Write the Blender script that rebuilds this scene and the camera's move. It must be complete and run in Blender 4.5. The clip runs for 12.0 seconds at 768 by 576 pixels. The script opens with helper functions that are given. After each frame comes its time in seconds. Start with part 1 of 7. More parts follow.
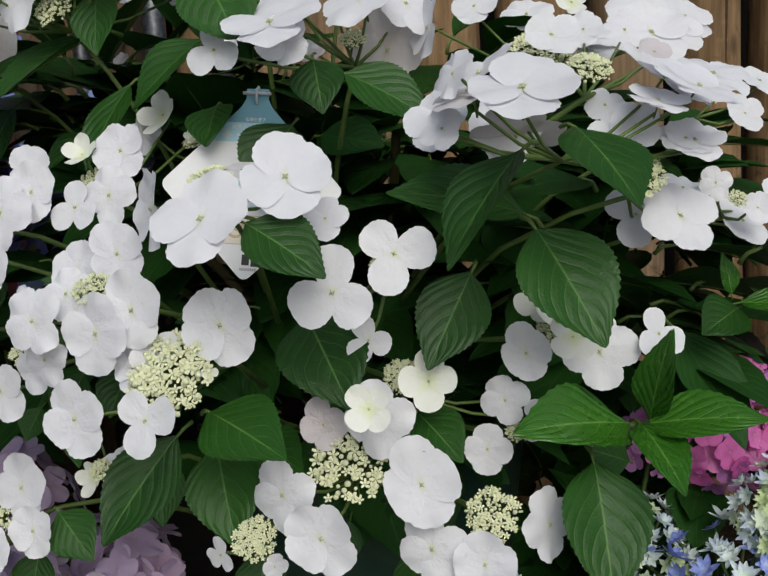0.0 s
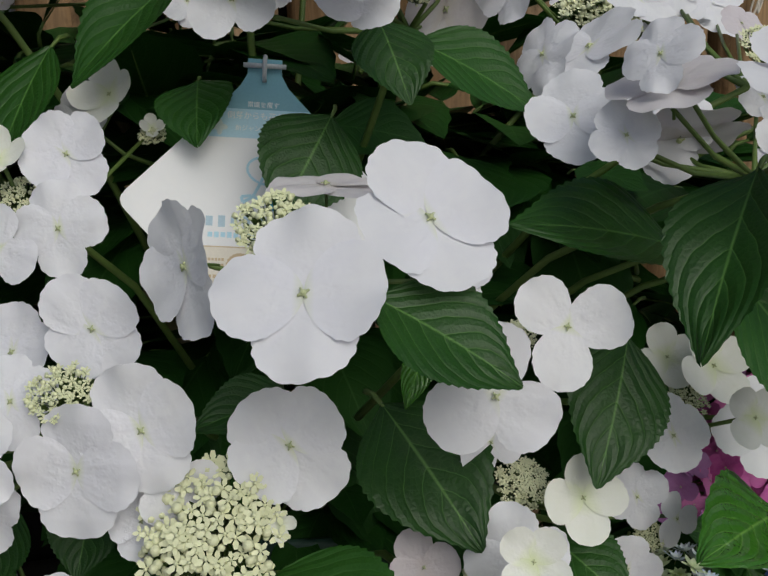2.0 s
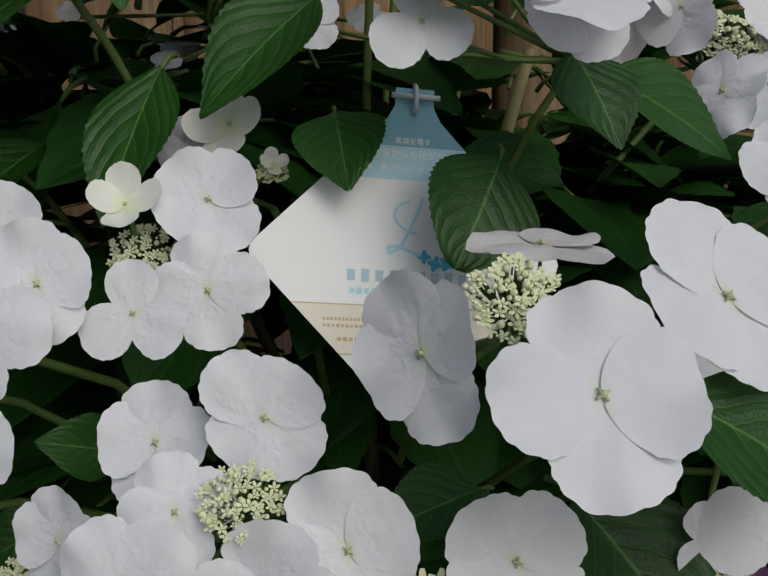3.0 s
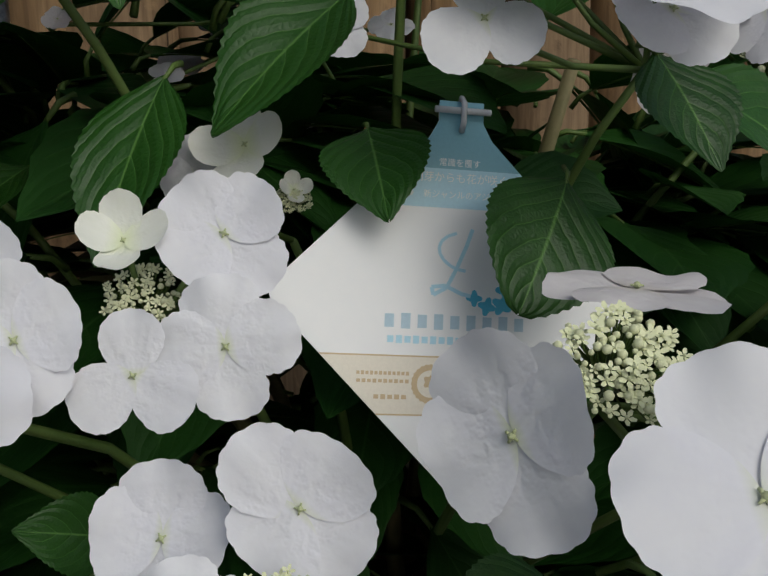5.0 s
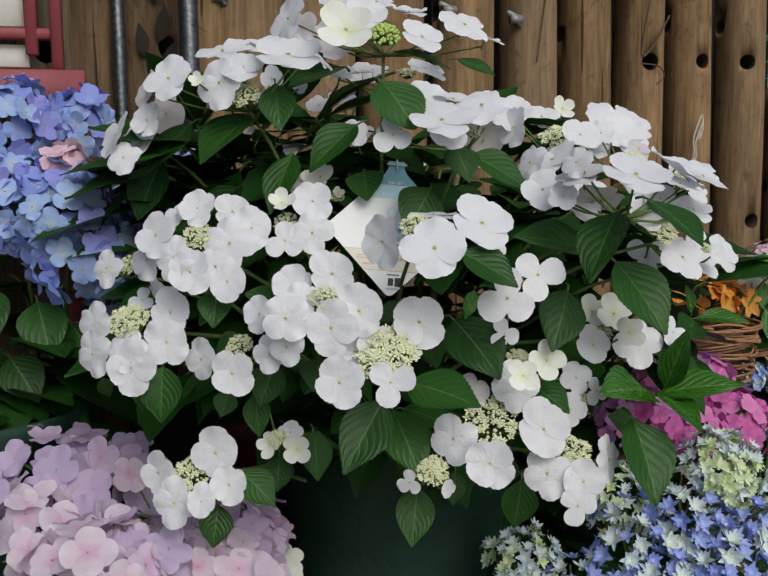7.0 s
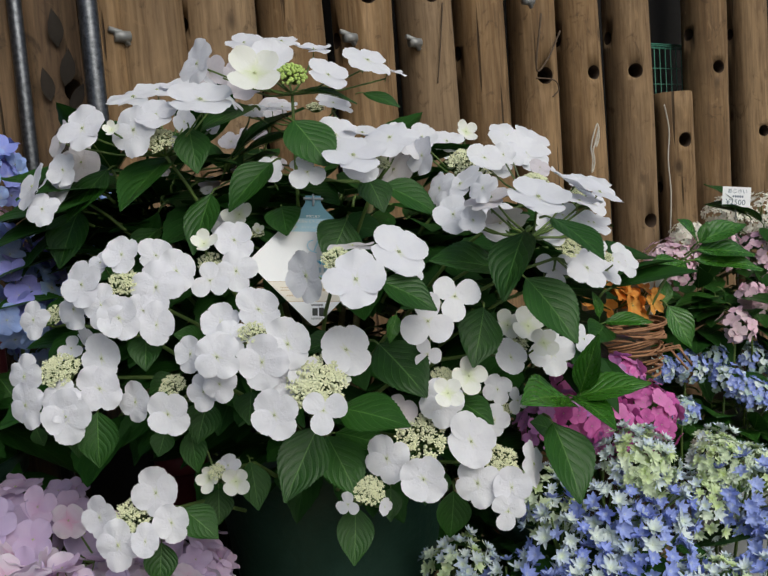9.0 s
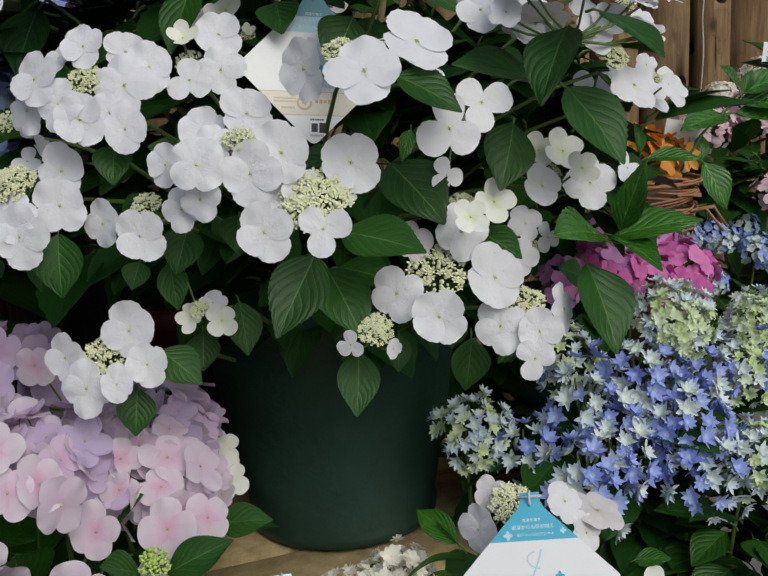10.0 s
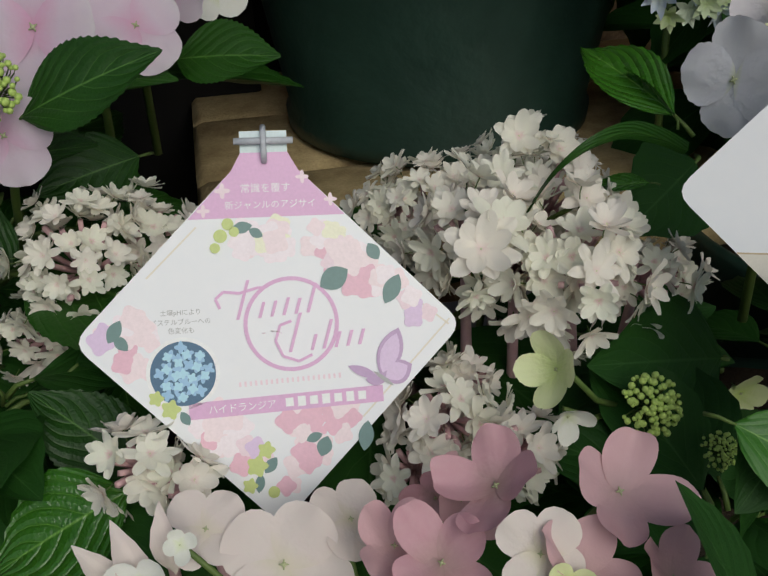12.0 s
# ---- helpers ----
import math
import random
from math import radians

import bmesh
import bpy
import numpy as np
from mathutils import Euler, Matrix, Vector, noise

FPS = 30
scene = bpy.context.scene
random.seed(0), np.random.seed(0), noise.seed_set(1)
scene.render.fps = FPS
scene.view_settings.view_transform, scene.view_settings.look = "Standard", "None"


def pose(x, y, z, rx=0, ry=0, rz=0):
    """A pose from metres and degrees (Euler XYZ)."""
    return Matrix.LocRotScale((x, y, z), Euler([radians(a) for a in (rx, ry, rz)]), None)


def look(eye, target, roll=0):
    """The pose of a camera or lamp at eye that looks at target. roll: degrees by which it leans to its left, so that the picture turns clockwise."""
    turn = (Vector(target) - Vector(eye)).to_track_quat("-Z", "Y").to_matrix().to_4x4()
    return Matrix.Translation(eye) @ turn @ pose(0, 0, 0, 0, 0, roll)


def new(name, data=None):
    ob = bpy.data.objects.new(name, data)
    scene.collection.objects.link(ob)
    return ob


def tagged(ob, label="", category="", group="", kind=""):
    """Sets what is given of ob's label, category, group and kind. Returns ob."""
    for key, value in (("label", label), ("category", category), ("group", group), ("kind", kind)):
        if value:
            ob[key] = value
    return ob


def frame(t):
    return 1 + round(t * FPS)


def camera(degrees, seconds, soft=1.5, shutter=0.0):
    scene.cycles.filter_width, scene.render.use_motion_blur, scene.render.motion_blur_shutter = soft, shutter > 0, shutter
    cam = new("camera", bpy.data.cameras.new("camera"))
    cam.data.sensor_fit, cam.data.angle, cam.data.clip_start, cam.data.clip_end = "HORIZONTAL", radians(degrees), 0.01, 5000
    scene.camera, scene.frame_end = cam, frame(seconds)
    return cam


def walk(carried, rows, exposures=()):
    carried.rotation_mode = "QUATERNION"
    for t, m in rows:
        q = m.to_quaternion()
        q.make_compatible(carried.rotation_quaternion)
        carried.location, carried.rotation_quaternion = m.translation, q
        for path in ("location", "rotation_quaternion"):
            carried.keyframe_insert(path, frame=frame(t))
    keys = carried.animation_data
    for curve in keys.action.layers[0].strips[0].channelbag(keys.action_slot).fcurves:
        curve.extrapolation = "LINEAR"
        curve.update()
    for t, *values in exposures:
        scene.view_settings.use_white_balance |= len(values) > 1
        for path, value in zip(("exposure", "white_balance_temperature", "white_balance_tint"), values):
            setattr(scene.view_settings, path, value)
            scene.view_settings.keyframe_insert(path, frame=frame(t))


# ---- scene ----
cam = camera(46.2, 12.0)
METRES, EYE = 1.7, 0.9
ROWS = [
    (0.0, 0.0, 0.0, 0.0, -0.55, -9.68, 3.25),
    (0.5, 0.0191, 0.0242, -0.0003, -3.84, -11.24, 3.6),
    (1.0, -0.0064, 0.0645, 0.0032, -8.49, -12.38, 3.56),
    (1.5, -0.0516, 0.0982, 0.0087, -12.59, -13.32, 2.74),
    (1.7, -0.0627, 0.1038, 0.0102, -12.44, -12.99, 2.47),
    (2.0, -0.0714, 0.108, 0.0136, -14.56, -13.17, 2.06),
    (2.3, -0.0774, 0.1152, 0.02, -16.13, -13.31, 1.69),
    (2.5, -0.0845, 0.1226, 0.0221, -16.44, -12.97, 1.45),
    (2.8, -0.1021, 0.138, 0.0205, -16.9, -13.34, 0.97),
    (3.0, -0.1117, 0.1525, 0.0193, -18.68, -12.53, 0.65),
    (3.2, -0.1145, 0.1681, 0.0191, -19.19, -11.79, 0.25),
    (4.8, -0.1142, 0.1984, 0.0144, -20.59, -11.79, 0.61),
    (5.0, -0.1115, 0.1835, 0.0176, -19.39, -11.13, 0.87),
    (5.2, -0.1074, 0.1576, 0.0244, -18.19, -9.58, 0.68),
    (5.5, -0.0988, 0.1064, 0.031, -15.94, -10.43, 0.4),
    (5.7, -0.0906, 0.0628, 0.0298, -13.61, -11.18, 0.12),
    (5.85, -0.0856, 0.0291, 0.0268, -12.8, -10.47, -0.1),
    (6.0, -0.0832, -0.002, 0.0218, -12.69, -9.46, -0.31),
    (6.2, -0.0857, -0.0348, 0.0119, -12.87, -7.98, -0.13),
    (6.5, -0.102, -0.0702, 0.0024, -12.23, -7.87, 0.13),
    (7.0, -0.1629, -0.1165, 0.0059, -14.06, -6.38, 0.76),
    (7.2, -0.1809, -0.131, 0.0108, -14.6, -5.97, 0.93),
    (8.8, -0.1825, -0.142, 0.0136, -18.39, -5.46, 3.88),
    (9.0, -0.1699, -0.1329, 0.0157, -19.68, -5.81, 4.38),
    (9.5, -0.1635, -0.1151, 0.0103, -20.85, -8.34, 4.44),
    (10.0, -0.1563, -0.0736, -0.0277, -19.45, -12.35, 3.39),
    (10.5, -0.1331, -0.0098, -0.0749, -15.73, -18.16, 2.88),
    (11.0, -0.1205, 0.0457, -0.1167, -12.6, -23.25, 2.38),
    (11.5, -0.1084, 0.0826, -0.141, -11.14, -27.8, 2.25),
    (12.0, -0.1009, 0.1152, -0.1657, -11.65, -31.0, 1.98),
]
walk(cam, [(t, pose(METRES * x, METRES * y, EYE + METRES * z, 90 + pitch, roll, yaw)) for t, x, y, z, yaw, pitch, roll in ROWS],
     exposures=[(t, e, 6300, 4) for t, e in ((0.0, -0.42), (1.0, -0.43), (2.5, -0.84), (3.0, -0.84), (5.5, -0.78), (7.0, -0.48), (9.5, -0.45), (10.5, -0.64), (11.0, -0.62), (11.5, -0.70), (12.0, -0.91))])

# overcast daylight from the open front of the stall
SUN_EL, SUN_AZ = 40.0, 168.0
world = bpy.data.worlds.new("sky")
world.use_nodes = True
scene.world = world
wn = world.node_tree.nodes
sky = wn.new("ShaderNodeTexSky")
sky.sky_type, sky.sun_disc = "NISHITA", False
sky.sun_elevation, sky.sun_rotation = radians(SUN_EL), radians(SUN_AZ)
sky.air_density, sky.dust_density, sky.ozone_density = 1.0, 4.0, 1.0
wn["Background"].inputs["Strength"].default_value = 0.118
world.node_tree.links.new(sky.outputs[0], wn["Background"].inputs["Color"])
sun = new("sun", bpy.data.lights.new("sun", "SUN"))
sun.data.energy, sun.data.angle, sun.data.color = 1.9, radians(42), (1.0, 0.985, 0.96)
sd = Vector((math.sin(radians(SUN_AZ)) * math.cos(radians(SUN_EL)), math.cos(radians(SUN_AZ)) * math.cos(radians(SUN_EL)), math.sin(radians(SUN_EL))))
sun.matrix_world = look(sd * 5, (0, 0, 0))


# ---- materials ----
class Nodes:
    """A small wrapper to write node trees shortly."""

    def __init__(self, name):
        self.m = bpy.data.materials.new(name)
        self.m.use_nodes = True
        self.t = self.m.node_tree
        self.b = self.t.nodes["Principled BSDF"]

    def n(self, kind, operation="", use_clamp=False, data_type="", blend_type="", feature=""):
        node = self.t.nodes.new("ShaderNode" + kind)
        if data_type:
            node.data_type = data_type
        if blend_type:
            node.blend_type = blend_type
        if operation:
            node.operation = operation
        if use_clamp:
            node.use_clamp = True
        if feature:
            node.feature = feature
        return node

    def put(self, a, b):
        if isinstance(a, (int, float, tuple)):
            b.default_value = a
        else:
            self.t.links.new(a, b)

    def math(self, op, a, b=0.0, c=0.0, clamp=False):
        node = self.n("Math", operation=op, use_clamp=clamp)
        for v, s in zip((a, b, c), node.inputs):
            self.put(v, s)
        return node.outputs[0]

    def mix(self, f, a, b, blend="MIX"):
        node = self.n("Mix", data_type="RGBA", blend_type=blend)
        self.put(f, node.inputs[0])
        self.put(a if not isinstance(a, tuple) else (*a[:3], 1), node.inputs[6])
        self.put(b if not isinstance(b, tuple) else (*b[:3], 1), node.inputs[7])
        return node.outputs[2]

    def noise(self, vec, scale, detail=3.0, rough=0.55, dist=0.0):
        node = self.n("TexNoise")
        self.put(vec, node.inputs["Vector"])
        for k, v in (("Scale", scale), ("Detail", detail), ("Roughness", rough), ("Distortion", dist)):
            node.inputs[k].default_value = v
        return node.outputs[0]

    def ramp(self, f, *stops):
        node = self.n("ValToRGB")
        self.put(f, node.inputs[0])
        e = node.color_ramp.elements
        while len(e) < len(stops):
            e.new(0.5)
        for k, (p, c) in zip(e, stops):
            k.position, k.color = p, (*c, 1) if isinstance(c, tuple) else (c, c, c, 1)
        return node.outputs[0]

    def coord(self, which="Object"):
        return self.n("TexCoord").outputs[which]

    def scaled(self, vec, x, y, z):
        node = self.n("Mapping")
        self.put(vec, node.inputs[0])
        node.inputs["Scale"].default_value = (x, y, z)
        return node.outputs[0]

    def rand(self):
        return self.n("ObjectInfo").outputs["Random"]

    def bump(self, h, strength, dist):
        node = self.n("Bump")
        node.inputs["Strength"].default_value, node.inputs["Distance"].default_value = strength, dist
        self.put(h, node.inputs["Height"])
        self.put(node.outputs[0], self.b.inputs["Normal"])
        return node.outputs[0]

    def done(self, col, rough=0.5, spec=0.5, metal=0.0, thin=0.0, thin_col=None):
        self.put(col if not isinstance(col, tuple) else (*col[:3], 1), self.b.inputs["Base Color"])
        self.put(rough, self.b.inputs["Roughness"])
        self.b.inputs["Specular IOR Level"].default_value = spec
        self.b.inputs["Metallic"].default_value = metal
        if thin:
            tr, mx = self.n("BsdfTranslucent"), self.n("MixShader")
            self.put(col if thin_col is None else thin_col, tr.inputs[0])
            mx.inputs[0].default_value = thin
            self.t.links.new(self.b.outputs[0], mx.inputs[1])
            self.t.links.new(tr.outputs[0], mx.inputs[2])
            self.t.links.new(mx.outputs[0], self.t.nodes["Material Output"].inputs[0])
        return self.m


def petal_mat(name, rim, heart, tint, reach=0.35, var=0.35, vein=0.25, thin=0.15, edge=None):
    """Petal: colour from the claw (heart) to the rim, veins along the petal, a tint that differs from floret to floret."""
    k = Nodes(name)
    uv = k.n("SeparateXYZ")
    k.put(k.coord("UV"), uv.inputs[0])
    u, v = uv.outputs[0], uv.outputs[1]
    fan = k.math("DIVIDE", k.math("SUBTRACT", v, 0.5), k.math("ADD", u, 0.35))
    wob = k.noise(k.coord("Object"), 6, 2)
    lines = k.math("SINE", k.math("ADD", k.math("MULTIPLY", fan, 46.0), k.math("MULTIPLY", wob, 4.0)))
    lines = k.math("MULTIPLY", k.math("ADD", lines, 1.0), 0.5)
    f = k.ramp(u, (0.0, 0.0), (reach, 1.0))
    col = k.mix(f, heart, rim)
    if edge:
        col = k.mix(k.ramp(u, (0.62, 0.0), (1.0, 1.0)), col, edge)
    col = k.mix(k.math("MULTIPLY", k.rand(), var), col, tint)
    blot = k.noise(k.coord("Object"), 4.5, 4)
    col = k.mix(k.math("MULTIPLY", k.ramp(blot, (0.4, 0.0), (0.75, 1.0)), 0.35), col, tint)
    col = k.mix(k.math("MULTIPLY", k.math("POWER", lines, 3.0), vein * 0.3), col, tint)
    # soft folds that fan out of the claw and die away towards the rim
    folds = k.math("SINE", k.math("ADD", k.math("MULTIPLY", fan, 13.0), k.math("MULTIPLY", wob, 7.0)))
    folds = k.math("MULTIPLY", folds, k.ramp(u, (0.08, 0.0), (0.30, 1.0), (0.75, 0.0)))
    relief = k.math("ADD", k.math("MULTIPLY", lines, 0.06), k.math("MULTIPLY", blot, 0.30))
    k.bump(k.math("ADD", relief, k.math("MULTIPLY", folds, 0.38)), vein, 0.0016)
    return k.done(col, 0.55, 0.25, thin=thin)


def leaf_mat(name, deep, light, vein, rough=0.40, spec=0.30, quilt=0.30):
    """Leaf: midrib and curved side veins from the leaf's own map, the blade quilted between them."""
    k = Nodes(name)
    uv = k.n("SeparateXYZ")
    k.put(k.coord("UV"), uv.inputs[0])
    u, v = uv.outputs[0], uv.outputs[1]
    side = k.math("ABSOLUTE", k.math("SUBTRACT", v, 0.5))
    wob = k.noise(k.coord("Object"), 6, 2)
    s = k.math("ADD", k.math("SUBTRACT", u, k.math("MULTIPLY", side, k.math("ADD", 0.62, k.math("MULTIPLY", side, 0.9)))), k.math("MULTIPLY", k.math("SUBTRACT", wob, 0.5), 0.07))
    tri = k.math("PINGPONG", k.math("MULTIPLY", s, 6.4), 0.5)
    rib = k.ramp(side, (0.005, 1.0), (0.018, 0.0))
    lines = k.math("MULTIPLY", k.ramp(tri, (0.0, 1.0), (0.045, 0.0)), k.ramp(side, (0.24, 1.0), (0.48, 0.0)))
    big, fine = k.noise(k.coord("Object"), 3, 3), k.noise(k.coord("Object"), 45, 3)
    col = k.mix(k.math("MULTIPLY", k.rand(), 0.8), deep, light)
    col = k.mix(k.ramp(big, (0.35, 0.0), (0.7, 0.5)), col, light)
    col = k.mix(k.math("MULTIPLY", lines, 0.36), col, vein)
    net = k.n("TexVoronoi", feature="DISTANCE_TO_EDGE")
    k.put(k.coord("Object"), net.inputs["Vector"])
    net.inputs["Scale"].default_value = 30
    col = k.mix(k.math("MULTIPLY", k.ramp(net.outputs[0], (0.0, 1.0), (0.08, 0.0)), 0.07), col, vein)
    col = k.mix(k.math("MULTIPLY", rib, 0.55), col, vein)
    dome = k.ramp(tri, (0.0, 0.0), (0.14, 0.62), (0.5, 1.0))
    h = k.math("ADD", k.math("MULTIPLY", dome, k.ramp(side, (0.0, 0.5), (0.1, 1.0))), k.math("ADD", k.math("MULTIPLY", fine, 0.10), k.math("MULTIPLY", net.outputs[0], 0.4)))
    k.bump(h, quilt, 0.0022)
    return k.done(col, k.math("ADD", rough, k.math("MULTIPLY", big, 0.22)), spec, thin=0.10, thin_col=(*light, 1))


def plain_mat(name, a, b, scale=40, rough=0.6, bump=0.2, dist=0.001, spec=0.4, metal=0.0):
    """Two close colours broken up by coarse and fine noise."""
    k = Nodes(name)
    p = k.coord("Object")
    big, fine = k.noise(p, scale, 4), k.noise(p, scale * 9, 3)
    f = k.math("ADD", k.math("MULTIPLY", big, 0.7), k.math("MULTIPLY", fine, 0.3))
    col = k.mix(k.ramp(f, (0.3, 0.0), (0.7, 1.0)), a, b)
    col = k.mix(k.math("MULTIPLY", k.rand(), 0.3), col, b)
    k.bump(f, bump, dist)
    return k.done(col, k.math("ADD", rough - 0.1, k.math("MULTIPLY", fine, 0.2)), spec, metal)


def wood_mat(name, dark, mid, pale):
    """Peeled, weathered round wood: broad soft patches, faint grain along z, knots, a few drying cracks."""
    k = Nodes(name)
    off = k.n("VectorMath", operation="ADD")
    k.put(k.coord("Object"), off.inputs[0])
    comb = k.n("CombineXYZ")
    k.put(k.math("MULTIPLY", k.rand(), 37.0), comb.inputs[2])
    k.put(k.math("MULTIPLY", k.rand(), 11.0), comb.inputs[0])
    k.put(comb.outputs[0], off.inputs[1])
    p = off.outputs[0]
    grain = k.noise(k.scaled(p, 42, 42, 3.5), 1.0, 5, 0.6, 0.8)
    fine = k.noise(k.scaled(p, 190, 190, 14), 1.0, 3)
    blot = k.noise(k.scaled(p, 11, 11, 4.5), 1.0, 4, 0.6, 0.5)
    crack = k.noise(k.scaled(p, 48, 48, 1.3), 1.0, 2, 0.5, 0.5)
    knot = k.n("TexVoronoi")
    k.put(k.scaled(p, 13, 13, 6.5), knot.inputs["Vector"])
    knot.inputs["Scale"].default_value = 1.0
    col = k.mix(k.ramp(grain, (0.38, 0.0), (0.62, 1.0)), mid, pale)
    col = k.mix(k.ramp(blot, (0.45, 0.0), (0.72, 0.62)), col, dark)
    col = k.mix(k.ramp(k.noise(k.scaled(p, 16, 16, 2.4), 1.0, 3), (0.52, 0.0), (0.74, 0.65)), col, pale)
    grey = k.mix(0.5, pale, (0.26, 0.225, 0.18))
    col = k.mix(k.ramp(k.rand(), (0.45, 0.0), (0.9, 0.6)), col, grey)
    col = k.mix(k.ramp(k.math("FRACT", k.math("MULTIPLY", k.rand(), 7.0)), (0.3, 0.0), (0.95, 0.42)), col, dark)
    col = k.mix(k.ramp(fine, (0.42, 0.0), (0.66, 0.42)), col, dark)
    scar = k.noise(k.scaled(p, 30, 30, 22), 1.0, 5, 0.7, 1.2)
    col = k.mix(k.ramp(scar, (0.58, 0.0), (0.70, 0.55)), col, tuple(c * 0.6 for c in dark))
    col = k.mix(k.ramp(scar, (0.30, 0.5), (0.40, 0.0)), col, pale)
    ring = k.ramp(knot.outputs[0], (0.05, 1.0), (0.13, 0.0))
    col = k.mix(k.math("MULTIPLY", ring, 0.7), col, tuple(c * 0.4 for c in dark))
    ck = k.ramp(crack, (0.315, 1.0), (0.335, 0.0))
    col = k.mix(k.math("MULTIPLY", ck, 0.8), col, tuple(c * 0.3 for c in dark))
    h = k.math("SUBTRACT", k.math("ADD", k.math("MULTIPLY", grain, 0.5), k.math("MULTIPLY", fine, 0.2)), k.math("ADD", k.math("MULTIPLY", ck, 0.8), k.math("MULTIPLY", ring, 0.3)))
    k.bump(h, 0.7, 0.004)
    return k.done(col, 0.74, 0.25)


M_WHITE = petal_mat("white_petal", (0.88, 0.88, 0.92), (0.78, 0.82, 0.60), (0.78, 0.77, 0.85), 0.13, 0.35, 0.28, thin=0.25)
M_YOUNG = petal_mat("young_white_petal", (0.88, 0.88, 0.84), (0.72, 0.79, 0.46), (0.82, 0.84, 0.72), 0.42, 0.45, 0.2, thin=0.2)
# greyer white: aged lilac florets, with shade put in for undersides and back ones
M_AGED_SHADED = petal_mat("aged_shaded_petal", (0.74, 0.71, 0.72), (0.66, 0.62, 0.56), (0.60, 0.54, 0.60), 0.3, 0.6, 0.3)
M_BUD = plain_mat("flower_bud", (0.60, 0.66, 0.34), (0.80, 0.79, 0.58), 300, 0.5, 0.1)
M_GREENBUD = plain_mat("green_bud", (0.36, 0.52, 0.10), (0.56, 0.70, 0.22), 300, 0.5, 0.1)
M_HEART = plain_mat("floret_heart", (0.34, 0.38, 0.18), (0.56, 0.60, 0.36), 400, 0.5, 0.1)
M_STALK = plain_mat("green_stalk", (0.060, 0.115, 0.022), (0.13, 0.19, 0.045), 60, 0.5, 0.2)
M_PINKSTALK = plain_mat("pink_stalk", (0.50, 0.26, 0.30), (0.66, 0.46, 0.46), 80, 0.5, 0.2)
M_WOODY = plain_mat("woody_stem", (0.13, 0.13, 0.05), (0.24, 0.20, 0.10), 70, 0.65, 0.4)
M_LEAF = leaf_mat("hydrangea_leaf", (0.008, 0.038, 0.003), (0.023, 0.092, 0.008), (0.13, 0.27, 0.06), 0.34, 0.33, 0.27)
# leaf green with shade mixed in, for bush interiors and dim corners
M_LEAF_SHADED = leaf_mat("shaded_leaf", (0.009, 0.042, 0.005), (0.020, 0.078, 0.009), (0.05, 0.13, 0.03), 0.48, 0.22, 0.18)
M_LEAF_NEW = leaf_mat("young_leaf", (0.018, 0.090, 0.006), (0.046, 0.165, 0.012), (0.24, 0.46, 0.09), 0.16, 0.55, 0.46)
M_LEAF_FRESH = leaf_mat("fresh_leaf", (0.026, 0.115, 0.009), (0.055, 0.190, 0.018), (0.20, 0.40, 0.07), 0.34, 0.4, 0.14)
M_PINK = petal_mat("pink_petal", (0.85, 0.71, 0.82), (0.78, 0.40, 0.60), (0.80, 0.69, 0.83), 0.44, 0.8, 0.14, thin=0.42, edge=(0.90, 0.85, 0.89))
M_LILAC = petal_mat("lilac_petal", (0.70, 0.53, 0.69), (0.62, 0.36, 0.56), (0.58, 0.48, 0.71), 0.5, 0.95, 0.14, thin=0.32)
M_BLUE = petal_mat("blue_petal", (0.23, 0.33, 0.73), (0.36, 0.42, 0.62), (0.34, 0.30, 0.74), 0.4, 0.9, 0.25)
M_PALEBLUE = petal_mat("pale_blue_petal", (0.38, 0.52, 0.80), (0.60, 0.66, 0.62), (0.29, 0.38, 0.75), 0.45, 0.9, 0.25)
M_MAGENTA = petal_mat("magenta_petal", (0.64, 0.11, 0.43), (0.42, 0.05, 0.27), (0.76, 0.28, 0.58), 0.5, 0.8, 0.2, thin=0.25)
M_PURPLE = petal_mat("purple_petal", (0.50, 0.17, 0.50), (0.36, 0.08, 0.32), (0.62, 0.34, 0.64), 0.5, 0.8, 0.2, thin=0.25)
M_STAR = petal_mat("star_blue_petal", (0.24, 0.31, 0.76), (0.56, 0.64, 0.80), (0.42, 0.50, 0.84), 0.36, 0.85, 0.16, edge=(0.15, 0.20, 0.66))
M_STARPALE = petal_mat("pale_star_petal", (0.58, 0.67, 0.80), (0.70, 0.79, 0.52), (0.72, 0.79, 0.76), 0.6, 0.9, 0.16, edge=(0.42, 0.50, 0.80))
M_STARGREEN = petal_mat("green_star_petal", (0.62, 0.74, 0.36), (0.42, 0.58, 0.08), (0.72, 0.80, 0.66), 0.6, 0.9, 0.16)
M_CREAM = petal_mat("cream_pink_petal", (0.94, 0.95, 0.82), (0.82, 0.54, 0.56), (0.95, 0.88, 0.83), 0.24, 0.75, 0.14, thin=0.36)
M_LIME = petal_mat("lime_petal", (0.72, 0.80, 0.42), (0.50, 0.66, 0.14), (0.76, 0.78, 0.52), 0.7, 0.4, 0.3)
M_FRONT = petal_mat("blush_cream_petal", (0.84, 0.80, 0.72), (0.70, 0.74, 0.42), (0.84, 0.72, 0.70), 0.35, 0.7, 0.2, thin=0.25)
M_MAUVE = petal_mat("mauve_pink_petal", (0.66, 0.37, 0.43), (0.44, 0.30, 0.26), (0.72, 0.50, 0.52), 0.5, 0.9, 0.18, thin=0.25)
